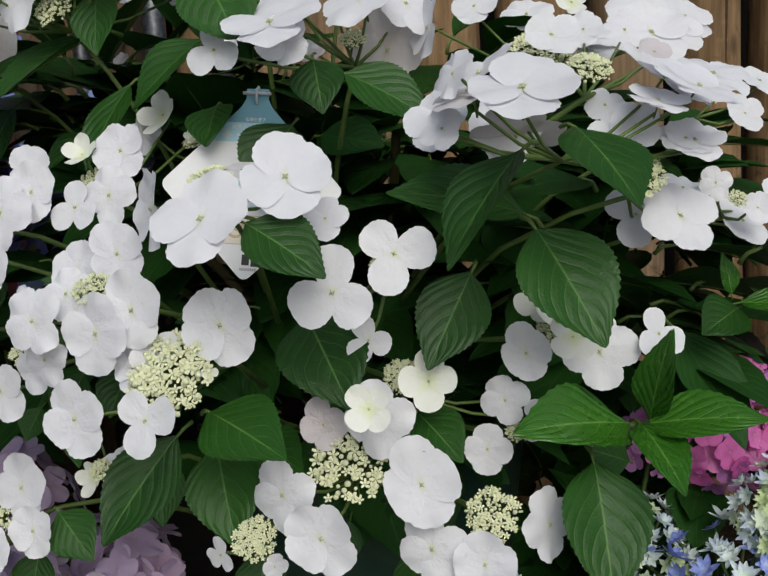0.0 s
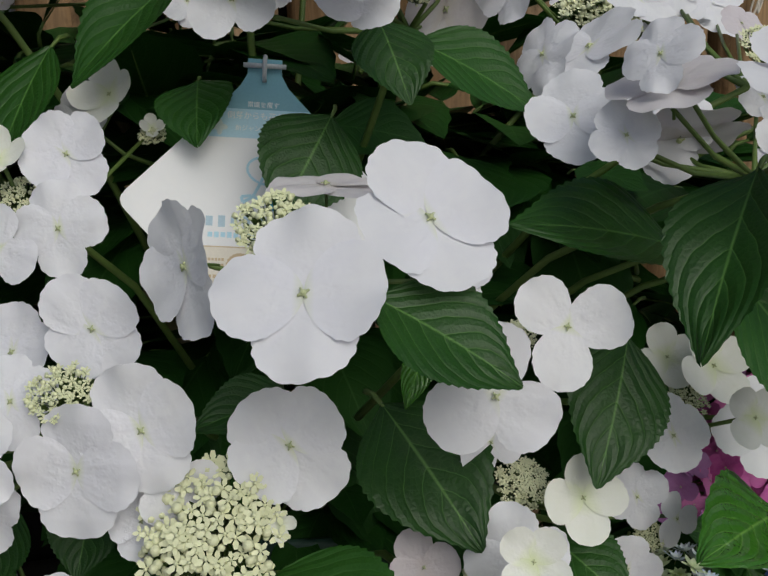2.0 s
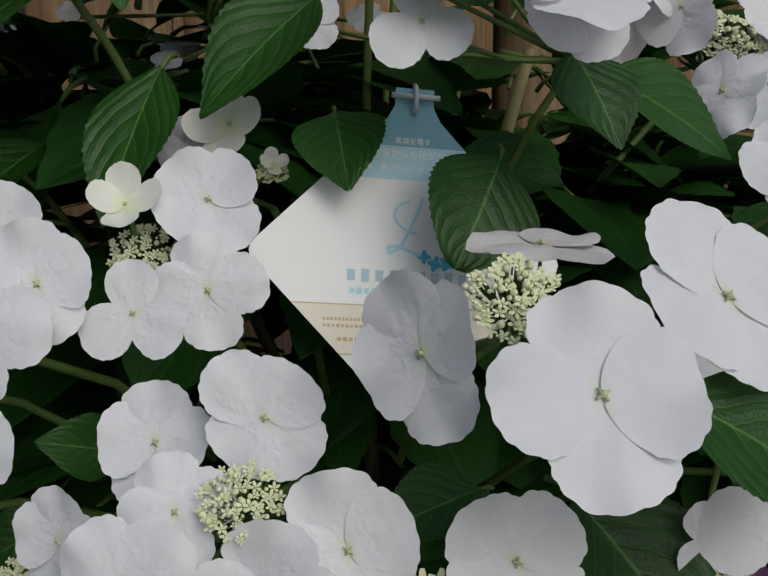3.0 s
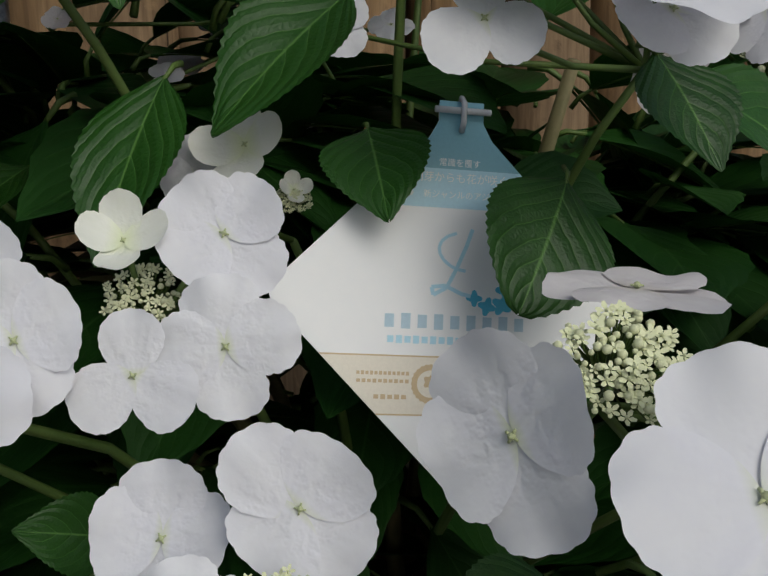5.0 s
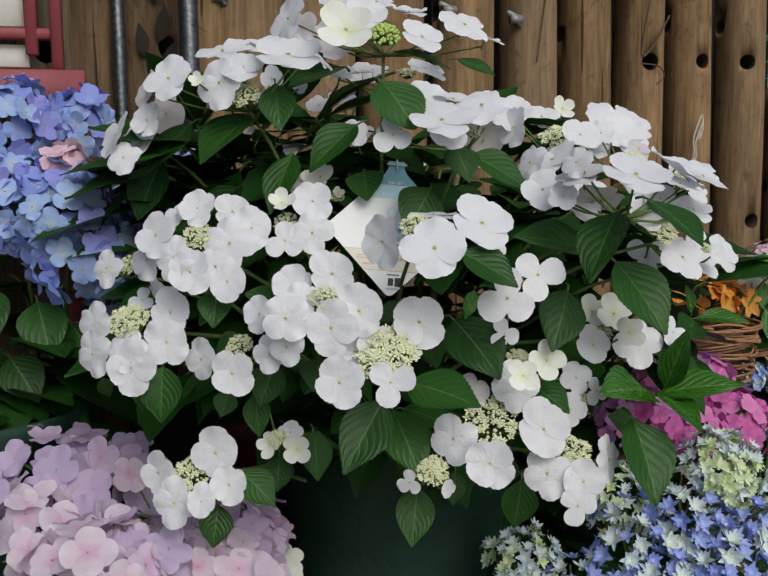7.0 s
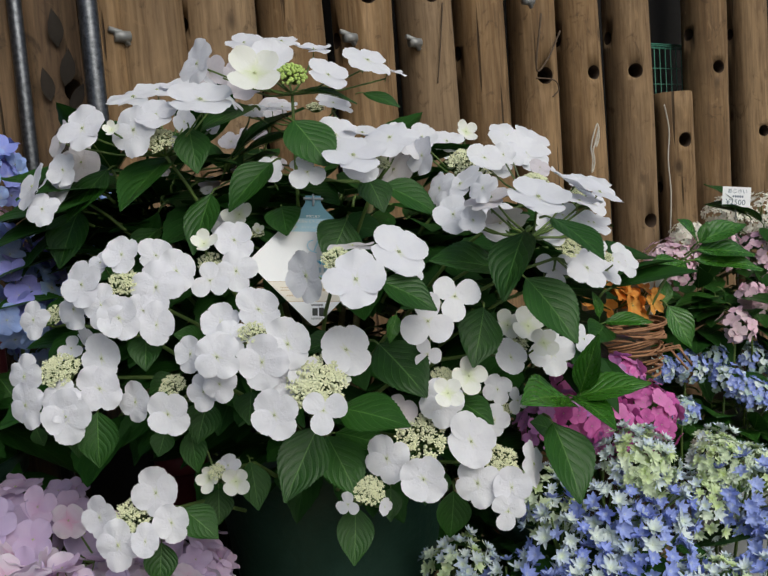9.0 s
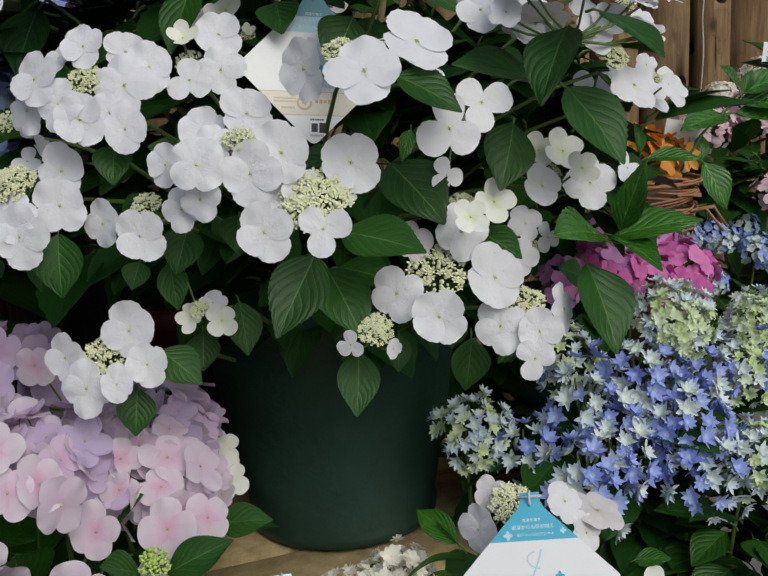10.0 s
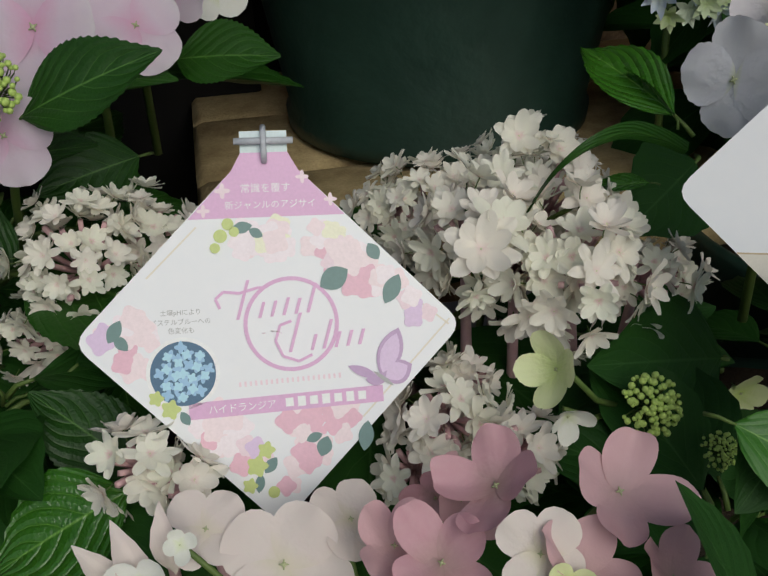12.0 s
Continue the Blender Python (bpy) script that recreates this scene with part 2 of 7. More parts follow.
M_FARPINK = petal_mat("far_pink_petal", (0.72, 0.42, 0.56), (0.62, 0.34, 0.44), (0.80, 0.64, 0.68), 0.4, 0.9, 0.2)
M_BLUEGREEN = petal_mat("blue_green_petal", (0.36, 0.50, 0.64), (0.52, 0.64, 0.42), (0.56, 0.68, 0.54), 0.5, 0.95, 0.2)
M_POT = plain_mat("dark_green_plastic", (0.009, 0.026, 0.019), (0.028, 0.066, 0.048), 9, 0.44, 0.5, 0.006, 0.40)
M_POTGREY = plain_mat("grey_plastic", (0.20, 0.21, 0.21), (0.28, 0.29, 0.29), 12, 0.5, 0.08)
M_SOIL = plain_mat("potting_soil", (0.020, 0.013, 0.008), (0.06, 0.04, 0.025), 70, 0.9, 0.8, 0.006)
M_LOG = wood_mat("log_wood", (0.062, 0.036, 0.019), (0.198, 0.117, 0.053), (0.33, 0.212, 0.110))
# darker copy of the log wood for the four logs at the left end
M_LOG_DARK = wood_mat("dark_log_wood", (0.016, 0.011, 0.007), (0.090, 0.054, 0.030), (0.165, 0.105, 0.058))
M_LOGEND = plain_mat("hole_wood", (0.02, 0.012, 0.007), (0.06, 0.035, 0.02), 60, 0.9, 0.5)
M_BOARD = plain_mat("rough_board", (0.24, 0.16, 0.07), (0.66, 0.52, 0.28), 60, 0.85, 0.8, 0.003, 0.2)
M_STEEL = plain_mat("galvanised_steel", (0.02, 0.022, 0.025), (0.16, 0.165, 0.18), 160, 0.38, 0.25, 0.001, 0.5, 0.85)
M_ALU = plain_mat("zinc_clamp", (0.22, 0.22, 0.22), (0.34, 0.34, 0.33), 120, 0.55, 0.2, 0.001, 0.5, 0.5)
M_WIRE = plain_mat("green_wire", (0.04, 0.16, 0.115), (0.08, 0.24, 0.17), 80, 0.45, 0.1)
M_STRING = plain_mat("grey_string", (0.42, 0.38, 0.32), (0.60, 0.56, 0.50), 200, 0.8, 0.4)
M_DRY = plain_mat("blackened_leaf", (0.010, 0.008, 0.006), (0.030, 0.021, 0.014), 120, 0.85, 0.4)
M_TWIG = plain_mat("dry_twig", (0.05, 0.032, 0.02), (0.12, 0.08, 0.05), 120, 0.8, 0.5)
M_RED = plain_mat("red_painted_wood", (0.20, 0.035, 0.045), (0.30, 0.065, 0.075), 25, 0.55, 0.25)
M_CRIMSON = plain_mat("crimson_plastic", (0.070, 0.005, 0.012), (0.11, 0.010, 0.018), 20, 0.45, 0.1)
M_PANEL = plain_mat("white_board", (0.66, 0.66, 0.60), (0.76, 0.76, 0.71), 18, 0.6, 0.1)
M_RATTAN = plain_mat("rattan_twig", (0.20, 0.09, 0.045), (0.42, 0.22, 0.11), 90, 0.6, 0.4)
M_ORANGE = petal_mat("orange_petal", (0.60, 0.17, 0.02), (0.56, 0.36, 0.08), (0.70, 0.36, 0.08), 0.5, 0.7, 0.3)
M_WRAP = plain_mat("clear_film", (0.62, 0.60, 0.56), (0.74, 0.72, 0.68), 30, 0.3, 0.3)
M_GROUND = plain_mat("concrete_ground", (0.13, 0.125, 0.115), (0.24, 0.23, 0.215), 6, 0.85, 0.4, 0.004)
# near-black: stands in for shade behind the logs and pot; also shelf and stand
M_NEAR_BLACK = plain_mat("shade_and_shelf_black", (0.005, 0.0045, 0.004), (0.012, 0.010, 0.009), 8, 0.9, 0.3)
M_CARD = plain_mat("white_card", (0.87, 0.88, 0.91), (0.90, 0.90, 0.92), 14, 0.38, 0.03)


def ink(name, c, rough=0.4):
    return plain_mat(name, c, tuple(min(1.0, v * 1.12 + 0.01) for v in c), 60, rough, 0.02)


I_CYAN, I_SKY, I_TEAL = ink("cyan_print", (0.10, 0.46, 0.66)), ink("pale_cyan_print", (0.46, 0.70, 0.82)), ink("teal_print", (0.20, 0.42, 0.52))
I_GOLD, I_CREAM, I_GREY = ink("gold_print", (0.58, 0.45, 0.28)), ink("cream_print", (0.76, 0.71, 0.62)), ink("grey_print", (0.42, 0.42, 0.42))
I_PINK, I_ROSE, I_MAUVE = ink("pink_print", (0.72, 0.44, 0.66)), ink("rose_print", (0.80, 0.50, 0.60)), ink("mauve_print", (0.52, 0.36, 0.56))
I_BLUE, I_NAVY, I_GREEN, I_LIME = ink("blue_print", (0.34, 0.54, 0.74)), ink("navy_print", (0.08, 0.16, 0.26)), ink("dark_green_print", (0.05, 0.16, 0.14)), ink("lime_print", (0.56, 0.64, 0.24))
I_WHITE, I_BLACK, I_BLUSH = ink("white_print", (0.86, 0.86, 0.86)), ink("black_print", (0.04, 0.04, 0.04)), ink("blush_print", (0.84, 0.68, 0.74))
I_INK = ink("blue_black_ink", (0.06, 0.10, 0.16))
I_LEAF = ink("grey_green_print", (0.16, 0.26, 0.25))
I_PALE, I_PALEPINK = ink("pale_blue_print", (0.62, 0.72, 0.73)), ink("pale_pink_print", (0.88, 0.74, 0.77))
I_STEEL = ink("grey_blue_print", (0.44, 0.58, 0.68))
I_PETAL, I_BUTTER, I_DEEP, I_LILAC = ink("white_pink_print", (0.90, 0.80, 0.84)), ink("butter_print", (0.86, 0.84, 0.66)), ink("deep_rose_print", (0.76, 0.40, 0.54)), ink("lilac_print", (0.72, 0.56, 0.76))
M_CLIP = plain_mat("grey_plastic_tie", (0.46, 0.48, 0.52), (0.58, 0.60, 0.64), 40, 0.4, 0.05)


# ---- shapes ----
UP = Vector((0, 0, 1))
FEET = {}  # where the stalk of each flower head ends


def mesh_of(name, verts, faces, mats, which=None, uvs=None, smooth=True):
    """A mesh from vertex and face lists; which: the material of each face; uvs: a map of each vertex."""
    me = bpy.data.meshes.new(name)
    me.from_pydata([tuple(v) for v in verts], [], faces)
    for m in mats if isinstance(mats, (list, tuple)) else (mats,):
        me.materials.append(m)
    if which:
        me.polygons.foreach_set("material_index", which)
    if smooth:
        me.polygons.foreach_set("use_smooth", [True] * len(me.polygons))
    if uvs:
        layer = me.uv_layers.new(name="map")
        idx = np.empty(len(me.loops), dtype=np.int32)
        me.loops.foreach_get("vertex_index", idx)
        layer.data.foreach_set("uv", np.asarray(uvs, dtype=np.float32)[idx].ravel())
    me.update()
    return me


class Heap:
    """Collects the vertices and faces of one mesh."""

    def __init__(self):
        self.v, self.f, self.w, self.uv = [], [], [], []

    def grid(self, rows, mat=0, uv=None, ring=False):
        """Rows of points, joined into quads."""
        n, k = len(self.v), len(rows[0])
        for i, row in enumerate(rows):
            for j, p in enumerate(row):
                self.v.append(Vector(p))
                self.uv.append(uv[i][j] if uv else (i / max(1, len(rows) - 1), j / max(1, k - 1)))
        for i in range(len(rows) - 1):
            for j in range(k if ring else k - 1):
                a, b = n + i * k + j, n + i * k + (j + 1) % k
                self.f.append((a, b, b + k, a + k))
                self.w.append(mat)

    def tube(self, path, radii, mat=0, sides=6, cap=True):
        path = [Vector(p) for p in path]
        side = None
        rows = []
        for i, p in enumerate(path):
            d = (path[min(i + 1, len(path) - 1)] - path[max(i - 1, 0)])
            d = d.normalized() if d.length > 1e-9 else UP.copy()
            if side is None:
                side = d.orthogonal().normalized()
            side = (side - d * side.dot(d))
            side = side.normalized() if side.length > 1e-6 else d.orthogonal().normalized()
            o = d.cross(side)
            r = radii[i] if isinstance(radii, (list, tuple)) else radii
            rows.append([p + (side * math.cos(a) + o * math.sin(a)) * r for a in (2 * math.pi * j / sides for j in range(sides))])
        n = len(self.v)
        self.grid(rows, mat, ring=True)
        if cap:
            for base, rev in ((n, True), (n + (len(rows) - 1) * sides, False)):
                loop = list(range(base, base + sides))
                self.f.append(tuple(loop[::-1] if rev else loop))
                self.w.append(mat)

    def ball(self, c, r, mat=0, seg=7, rings=4, squash=1.0):
        c = Vector(c)
        rows = []
        for i in range(rings + 1):
            a = math.pi * i / rings
            s = max(math.sin(a), 0.02)
            rows.append([c + Vector((math.cos(2 * math.pi * j / seg) * s, math.sin(2 * math.pi * j / seg) * s, -math.cos(a) * squash)) * r for j in range(seg)])
        self.grid(rows, mat, ring=True)

    def box(self, lo, hi, mat=0, bevel=0.0):
        x0, y0, z0, x1, y1, z1 = *lo, *hi
        b = bevel
        rows = []
        for z, e in ((z0, b), (z0 + b, 0), (z1 - b, 0), (z1, b)):
            rows.append([(x0 + e, y0 + b + e, z), (x0 + b + e, y0 + e, z), (x1 - b - e, y0 + e, z), (x1 - e, y0 + b + e, z),
                         (x1 - e, y1 - b - e, z), (x1 - b - e, y1 - e, z), (x0 + b + e, y1 - e, z), (x0 + e, y1 - b - e, z)])
        n = len(self.v)
        self.grid(rows, mat, ring=True)
        self.f.append(tuple(range(n + 7, n - 1, -1)))
        self.f.append(tuple(range(n + 24, n + 32)))
        self.w += [mat, mat]

    def mesh(self, name, mats, smooth=True):
        return mesh_of(name, self.v, self.f, mats, self.w, self.uv, smooth)


def thing(name, at, label, category, group=""):
    return tagged(new(name), label, category, group) if at is None else placed(tagged(new(name), label, category, group), Matrix.Translation(at))


def placed(ob, m):
    ob.matrix_world = m
    return ob


def part(name, me, parent, m=None, label=""):
    """A mesh as one part under a thing or part; m is its pose in the world (parents stand unturned and unscaled)."""
    ob = new(name, me)
    ob.parent = parent
    base = parent.location.copy()
    up = parent.parent
    while up is not None:
        base, up = base + up.location, up.parent
    ob.matrix_basis = Matrix.Translation(-base) @ (m if m is not None else Matrix.Identity(4))
    return tagged(ob, label) if label else ob


def facing(at, az, el, spin, size):
    """A pose whose z looks az degrees to the right of straight towards the viewer and el degrees up, turned by spin."""
    a, e = radians(az), radians(el)
    n = Vector((math.sin(a) * math.cos(e), -math.cos(a) * math.cos(e), math.sin(e)))
    y = UP - n * UP.dot(n)
    y = y.normalized() if y.length > 0.05 else Vector((0, 1, 0))
    x = y.cross(n).normalized()
    r = Matrix((x, y, n)).transposed().to_4x4()
    return Matrix.Translation(at) @ r @ Matrix.Rotation(radians(spin), 4, "Z") @ Matrix.Scale(size, 4)


def petal_rows(length, width, cup, ruffle, teeth, seed, nu=9, nv=10, point=0.0, lift=0.0, notch=0.0):
    """One petal along +y: a round or pointed blade, cupped and ruffled, with a finely toothed rim."""
    rng = random.Random(seed)
    ph, skew = rng.uniform(0, 6.3), rng.uniform(-0.10, 0.10)
    rows, uvs = [], []
    for i in range(nu):
        s = 0.04 + 0.96 * i / (nu - 1)
        row, uv = [], []
        y0, w0 = -math.cos(math.pi * s), math.sin(math.pi * s)
        for j in range(nv):
            v = 2 * j / (nv - 1) - 1
            x, y = v * w0, y0
            # broader towards the rim; a pointed petal draws in to its tip
            x *= (0.72 + 0.30 * (y + 1) / 2) if point < 0.5 else (0.86 + 0.14 * y) * max(0.0, 1 - 0.72 * max(0.0, y)) ** 0.9
            if teeth and y > -0.3:
                a = math.atan2(x, y)
                g = 1 + teeth * 1.5 * abs(v) ** 8 * (abs(math.sin(8 * a + ph + 0.5 * math.sin(3 * a + 2 * ph))) - 0.6) + teeth * 0.9 * abs(v) ** 4 * math.sin(3 * a + ph)
                x, y = x * g, y * g
            yy = length * (0.5 * y + 0.5)
            xx = width * 0.5 * x + skew * yy * 0.4
            u = max(0.0, 0.5 * y + 0.5)
            if notch and y > 0.7:
                yy -= notch * length * math.exp(-(x / 0.2) ** 2) * (y - 0.7) * 3
            z = cup * length * u * u + 0.30 * cup * length * x * x + ruffle * length * u * math.sin(x * 2.6 + ph) * math.sin(u * 2.6 + ph * 0.7)
            z += ruffle * 0.45 * length * u * u * math.sin(x * 6 + 2 * ph) - 0.05 * length * max(0.0, u - 0.72) * 2.5 * (0.5 + 0.5 * math.sin(ph)) + lift
            row.append((xx, yy, z))
            uv.append((min(1.0, u), 0.5 + 0.5 * x))
        rows.append(row)
        uvs.append(uv)
    return rows, uvs


def floret_mesh(name, mat, seed, petals=4, width=1.12, cup=0.08, ruffle=0.05, teeth=0.02, heart=M_HEART, nu=9, nv=11, point=0.0, layers=1, uneven=0.14, stalk=0.5, notch=0.0):
    """A floret of radius 1 that looks along +z, with its tiny middle and a short stalk behind."""
    rng = random.Random(seed)
    h = Heap()
    for lay in range(layers):
        for k in range(petals):
            ln = (1.0 - 0.28 * lay) * (1 + rng.uniform(-uneven, uneven * 0.3)) * (0.93 if petals == 4 and k % 2 else 1.03)
            rows, uvs = petal_rows(ln, width * (1 + rng.uniform(-0.10, 0.06)), cup + 0.28 * lay + rng.uniform(-0.08, 0.10), ruffle, teeth, seed * 31 + k + 7 * lay, nu, nv, point, 0.030 * (k % 2) + 0.05 * lay, notch)
            a = 2 * math.pi * (k + 0.5 * lay) / petals + rng.uniform(-0.10, 0.10)
            q = Matrix.Rotation(a, 3, "Z") @ Matrix.Rotation(rng.uniform(-0.09, 0.09), 3, "Y")
            h.grid([[q @ Vector(p) for p in row] for row in rows], 0, uvs)
    if heart:
        h.ball((0, 0, 0.065), 0.038, 1, 7, 4)
        for k in range(4):
            a = math.pi * (k + 0.35) / 2
            h.tube([(0.02 * math.cos(a), 0.02 * math.sin(a), 0.065), (0.068 * math.cos(a), 0.068 * math.sin(a), 0.060)], [0.018, 0.012], 1, 4)
    if stalk:
        h.tube([(0, 0, 0.02), (0.03, 0.01, -stalk * 0.5), (0.0, 0.0, -stalk)], [0.03, 0.024, 0.024], 2, 5)
    return h.mesh(name, [mat, heart or M_BUD, M_STALK])


def leaf_mesh(name, mat, seed, width=0.62, droop=0.16, fold=0.18, curl=0.0, nu=33, nv=13, petiole=0.16, blunt=0.0):
    """A toothed, pointed leaf of length 1 along +y, upper face to +z, with a petiole behind."""
    rng = random.Random(seed)
    h = Heap()
    rows, uvs = [], []
    ph = rng.uniform(0, 6)
    for i in range(nu):
        u = i / (nu - 1)
        prof = (max(0.0, math.sin(math.pi * u ** 0.88)) ** 0.92) * (1.10 - 0.22 * u) * (1 - 1.6 * max(0.0, u - 0.78) * (1 - u) * 4)
        prof = prof * (1 - blunt) + blunt * math.sqrt(max(0.0, math.sin(math.pi * u ** 1.05)))
        prof = max(prof, 0.0) + 0.012
        row, uv = [], []
        for j in range(nv):
            v = 2 * j / (nv - 1) - 1
            w = width * 0.5 * prof
            edge = abs(v)
            t = 1 + (0.020 * (1 if i % 2 else -1) * (edge ** 6) if 0 < i < nu - 1 else 0)
            x = v * w * t
            y = u + 0.05 * edge * edge * (1 - u) * 0.5 + (0.010 if i % 2 else 0.0) * edge ** 6
            z = fold * (math.sqrt(x * x + 0.0004) - 0.02) - droop * u * u + curl * x * u
            z -= 0.0022 * math.cos(2 * math.pi * 6.4 * (u - edge * (0.31 + 0.225 * edge))) * edge * (1 - edge) * 4
            z += 0.030 * math.sin(v * 3 + ph) * math.sin(u * 6 + ph) * edge
            row.append((x, y, z))
            uv.append((u, 0.5 + 0.5 * v))
        rows.append(row)
        uvs.append(uv)
    h.grid(rows, 0, uvs)
    if petiole:
        h.tube([(0, 0.03, -0.004), (0, -petiole * 0.5, -0.02), (0.01, -petiole, -0.08)], [0.012, 0.017, 0.02], 1, 5)
        rib = [(0, u, -droop * u * u - 0.0085) for u in (0.0, 0.2, 0.4, 0.6, 0.8)]
        h.tube(rib, [0.009, 0.008, 0.007, 0.005, 0.003], 1, 4)
    return h.mesh(name, [mat, M_STALK])


def leaf_pose(base, tip, hint, droop=0.16):
    base, tip, hint = Vector(base), Vector(tip), Vector(hint)
    y = tip - base
    size = y.length / math.sqrt(1 + droop * droop)
    y.normalize()
    n = hint - y * hint.dot(y)
    n = n.normalized() if n.length > 1e-4 else y.orthogonal().normalized()
    # the blade bends away from its base tangent, so the tangent is turned up by half the droop
    c, s = math.cos(math.atan(droop)), math.sin(math.atan(droop))
    y2, n2 = y * c + n * s, n * c - y * s
    x = y2.cross(n2)
    return Matrix.Translation(base) @ Matrix((x, y2, n2)).transposed().to_4x4() @ Matrix.Scale(size, 4)


def buds_mesh(name, seed, count=70, mat=M_BUD, stalk=M_STALK, open_share=0.6, dome=0.35, size=0.068):
    """A flat, domed cluster of small round buds and tiny open flowers on thin stalks, radius 1."""
    rng = random.Random(seed)
    h = Heap()
    for k in range(count):
        r = math.sqrt((k + 0.5) / count) * rng.uniform(0.92, 1.06)
        a = k * 2.39996 + rng.uniform(-0.25, 0.25)
        p = Vector((r * math.cos(a), r * math.sin(a), dome * (1 - r * r) + rng.uniform(-0.10, 0.10)))
        s = size * rng.uniform(0.7, 1.35)
        root = Vector((p.x * 0.35, p.y * 0.35, -0.45))
        mid = p.lerp(root, 0.45) + Vector((p.x * 0.15, p.y * 0.15, 0.04))
        h.tube([p, mid, root], [0.016, 0.02, 0.026], 1, 4, False)
        if rng.random() < open_share:
            for q in range(5):
                b = a + q * 1.2566
                d = Vector((math.cos(b), math.sin(b), 0.25))
                o = Vector((-math.sin(b), math.cos(b), 0))
                h.grid([[p, p + d * s * 0.2], [p + (d * 1.0 - o * 0.55) * s, p + (d * 1.0 + o * 0.55) * s], [p + (d * 1.9 - o * 0.3) * s, p + (d * 1.9 + o * 0.3) * s]], 0)
            h.ball(p + Vector((0, 0, s * 0.5)), s * 0.45, 0, 5, 3)
        else:
            h.ball(p, s, 0, 7, 4)
    return h.mesh(name, [mat, stalk])


# florets of each kind, four or more shapes each
WHITE = [floret_mesh("white_floret", M_WHITE, 11 + k, 4, (1.22, 1.28, 1.18, 1.24, 1.30, 1.20)[k], (0.05, 0.10, 0.0, 0.14, 0.06, -0.04)[k], (0.08, 0.06, 0.09, 0.07, 0.06, 0.09)[k], 0.030, nu=41, nv=12) for k in range(6)]
CUP = [floret_mesh("young_floret", M_YOUNG, 31 + k, 4, 1.06, (0.62, 0.5, 0.34)[k], 0.05, 0.025, nu=19, nv=8) for k in range(3)]
TRIO = [floret_mesh("white_floret_of_three", M_WHITE, 41 + k, 3, 1.16, 0.12, 0.05, 0.03, nu=23, nv=9) for k in range(2)]
AGED_SHADED = [floret_mesh("aged_shaded_floret", M_AGED_SHADED, 45 + k, 4, 1.15, 0.05, 0.07, 0.025, nu=19, nv=8) for k in range(2)]
LIME = [floret_mesh("lime_floret", M_LIME, 47 + k, 4, 1.06, (0.7, 0.5)[k], 0.06, 0.02, nu=19, nv=8) for k in range(2)]
BLUSH = [floret_mesh("blush_floret", M_FRONT, 49 + k, 4, 1.12, (0.16, 0.05)[k], 0.07, 0.015, nu=19, nv=8) for k in range(2)]
KINDS = {"w": WHITE, "y": CUP, "t": TRIO, "a": AGED_SHADED, "g": LIME, "b": BLUSH}
PINK = [floret_mesh("pink_floret", M_PINK, 51 + k, 4, 1.10, (0.10, 0.22, 0.03)[k], 0.10, 0.012, nu=15, nv=8) for k in range(3)]
MAUVE = [floret_mesh("mauve_floret", M_MAUVE, 54 + k, 4, (1.02, 0.92)[k], (0.45, 0.62)[k], 0.13, 0.0, nu=15, nv=9, point=(0.0, 0.3)[k], uneven=0.2) for k in range(2)]
LILAC = [floret_mesh("lilac_floret", M_LILAC, 56 + k, 4, 1.10, (0.14, 0.28)[k], 0.11, 0.0, nu=12, nv=7) for k in range(2)]
BLUE = [floret_mesh("blue_floret", (M_BLUE, M_PALEBLUE)[k % 2], 61 + k, 4, 1.14, (0.12, 0.26, 0.34, 0.05)[k], 0.13, 0.0, nu=10, nv=7) for k in range(4)]
MAGENTA = [floret_mesh("magenta_floret", M_MAGENTA, 71 + k, 4, 1.15, 0.12, 0.09, 0.0, nu=9, nv=6) for k in range(3)]
PURPLE = [floret_mesh("purple_floret", M_PURPLE, 78 + k, 4, 1.08, (0.2, 0.35)[k], 0.12, 0.0, nu=9, nv=6) for k in range(2)]
STAR = [floret_mesh("star_floret", (M_STAR, M_STAR, M_STARPALE)[k], 81 + k, (5, 5, 6)[k], (0.54, 0.58, 0.50)[k], (0.25, 0.42, 0.5)[k], 0.07, 0.0, nu=8, nv=5, point=0.9, layers=2, uneven=0.26) for k in range(3)]
STARGREEN = [floret_mesh("green_star_floret", (M_STARGREEN, M_STARPALE)[k % 2], 91 + k, 5, 0.58, (0.3, 0.5, 0.2)[k], 0.07, 0.0, nu=7, nv=4, point=0.9, layers=2, uneven=0.24) for k in range(3)]
CREAM = [floret_mesh("cream_floret", M_CREAM, 101 + k, (6, 6, 5)[k], (0.46, 0.50, 0.54)[k], (0.14, 0.26, 0.42)[k], 0.08, 0.0, nu=9, nv=6, point=0.30, layers=2, heart=M_BUD, uneven=0.34) for k in range(3)]
FARPINK = [floret_mesh("far_pink_floret", (M_FARPINK, M_FARPINK)[k], 111 + k, 4, 1.1, 0.14, 0.08, 0.0, nu=4, nv=5) for k in range(2)]
FARCREAM = [floret_mesh("far_cream_floret", M_CREAM, 115 + k, 5, 0.7, 0.16, 0.05, 0.0, nu=4, nv=5) for k in range(2)]
BLUEGREEN = [floret_mesh("blue_green_floret", (M_BLUEGREEN, M_STARPALE, M_STAR)[k], 118 + k, 4, 1.05, (0.2, 0.4, 0.3)[k], 0.10, 0.0, nu=5, nv=5) for k in range(3)]
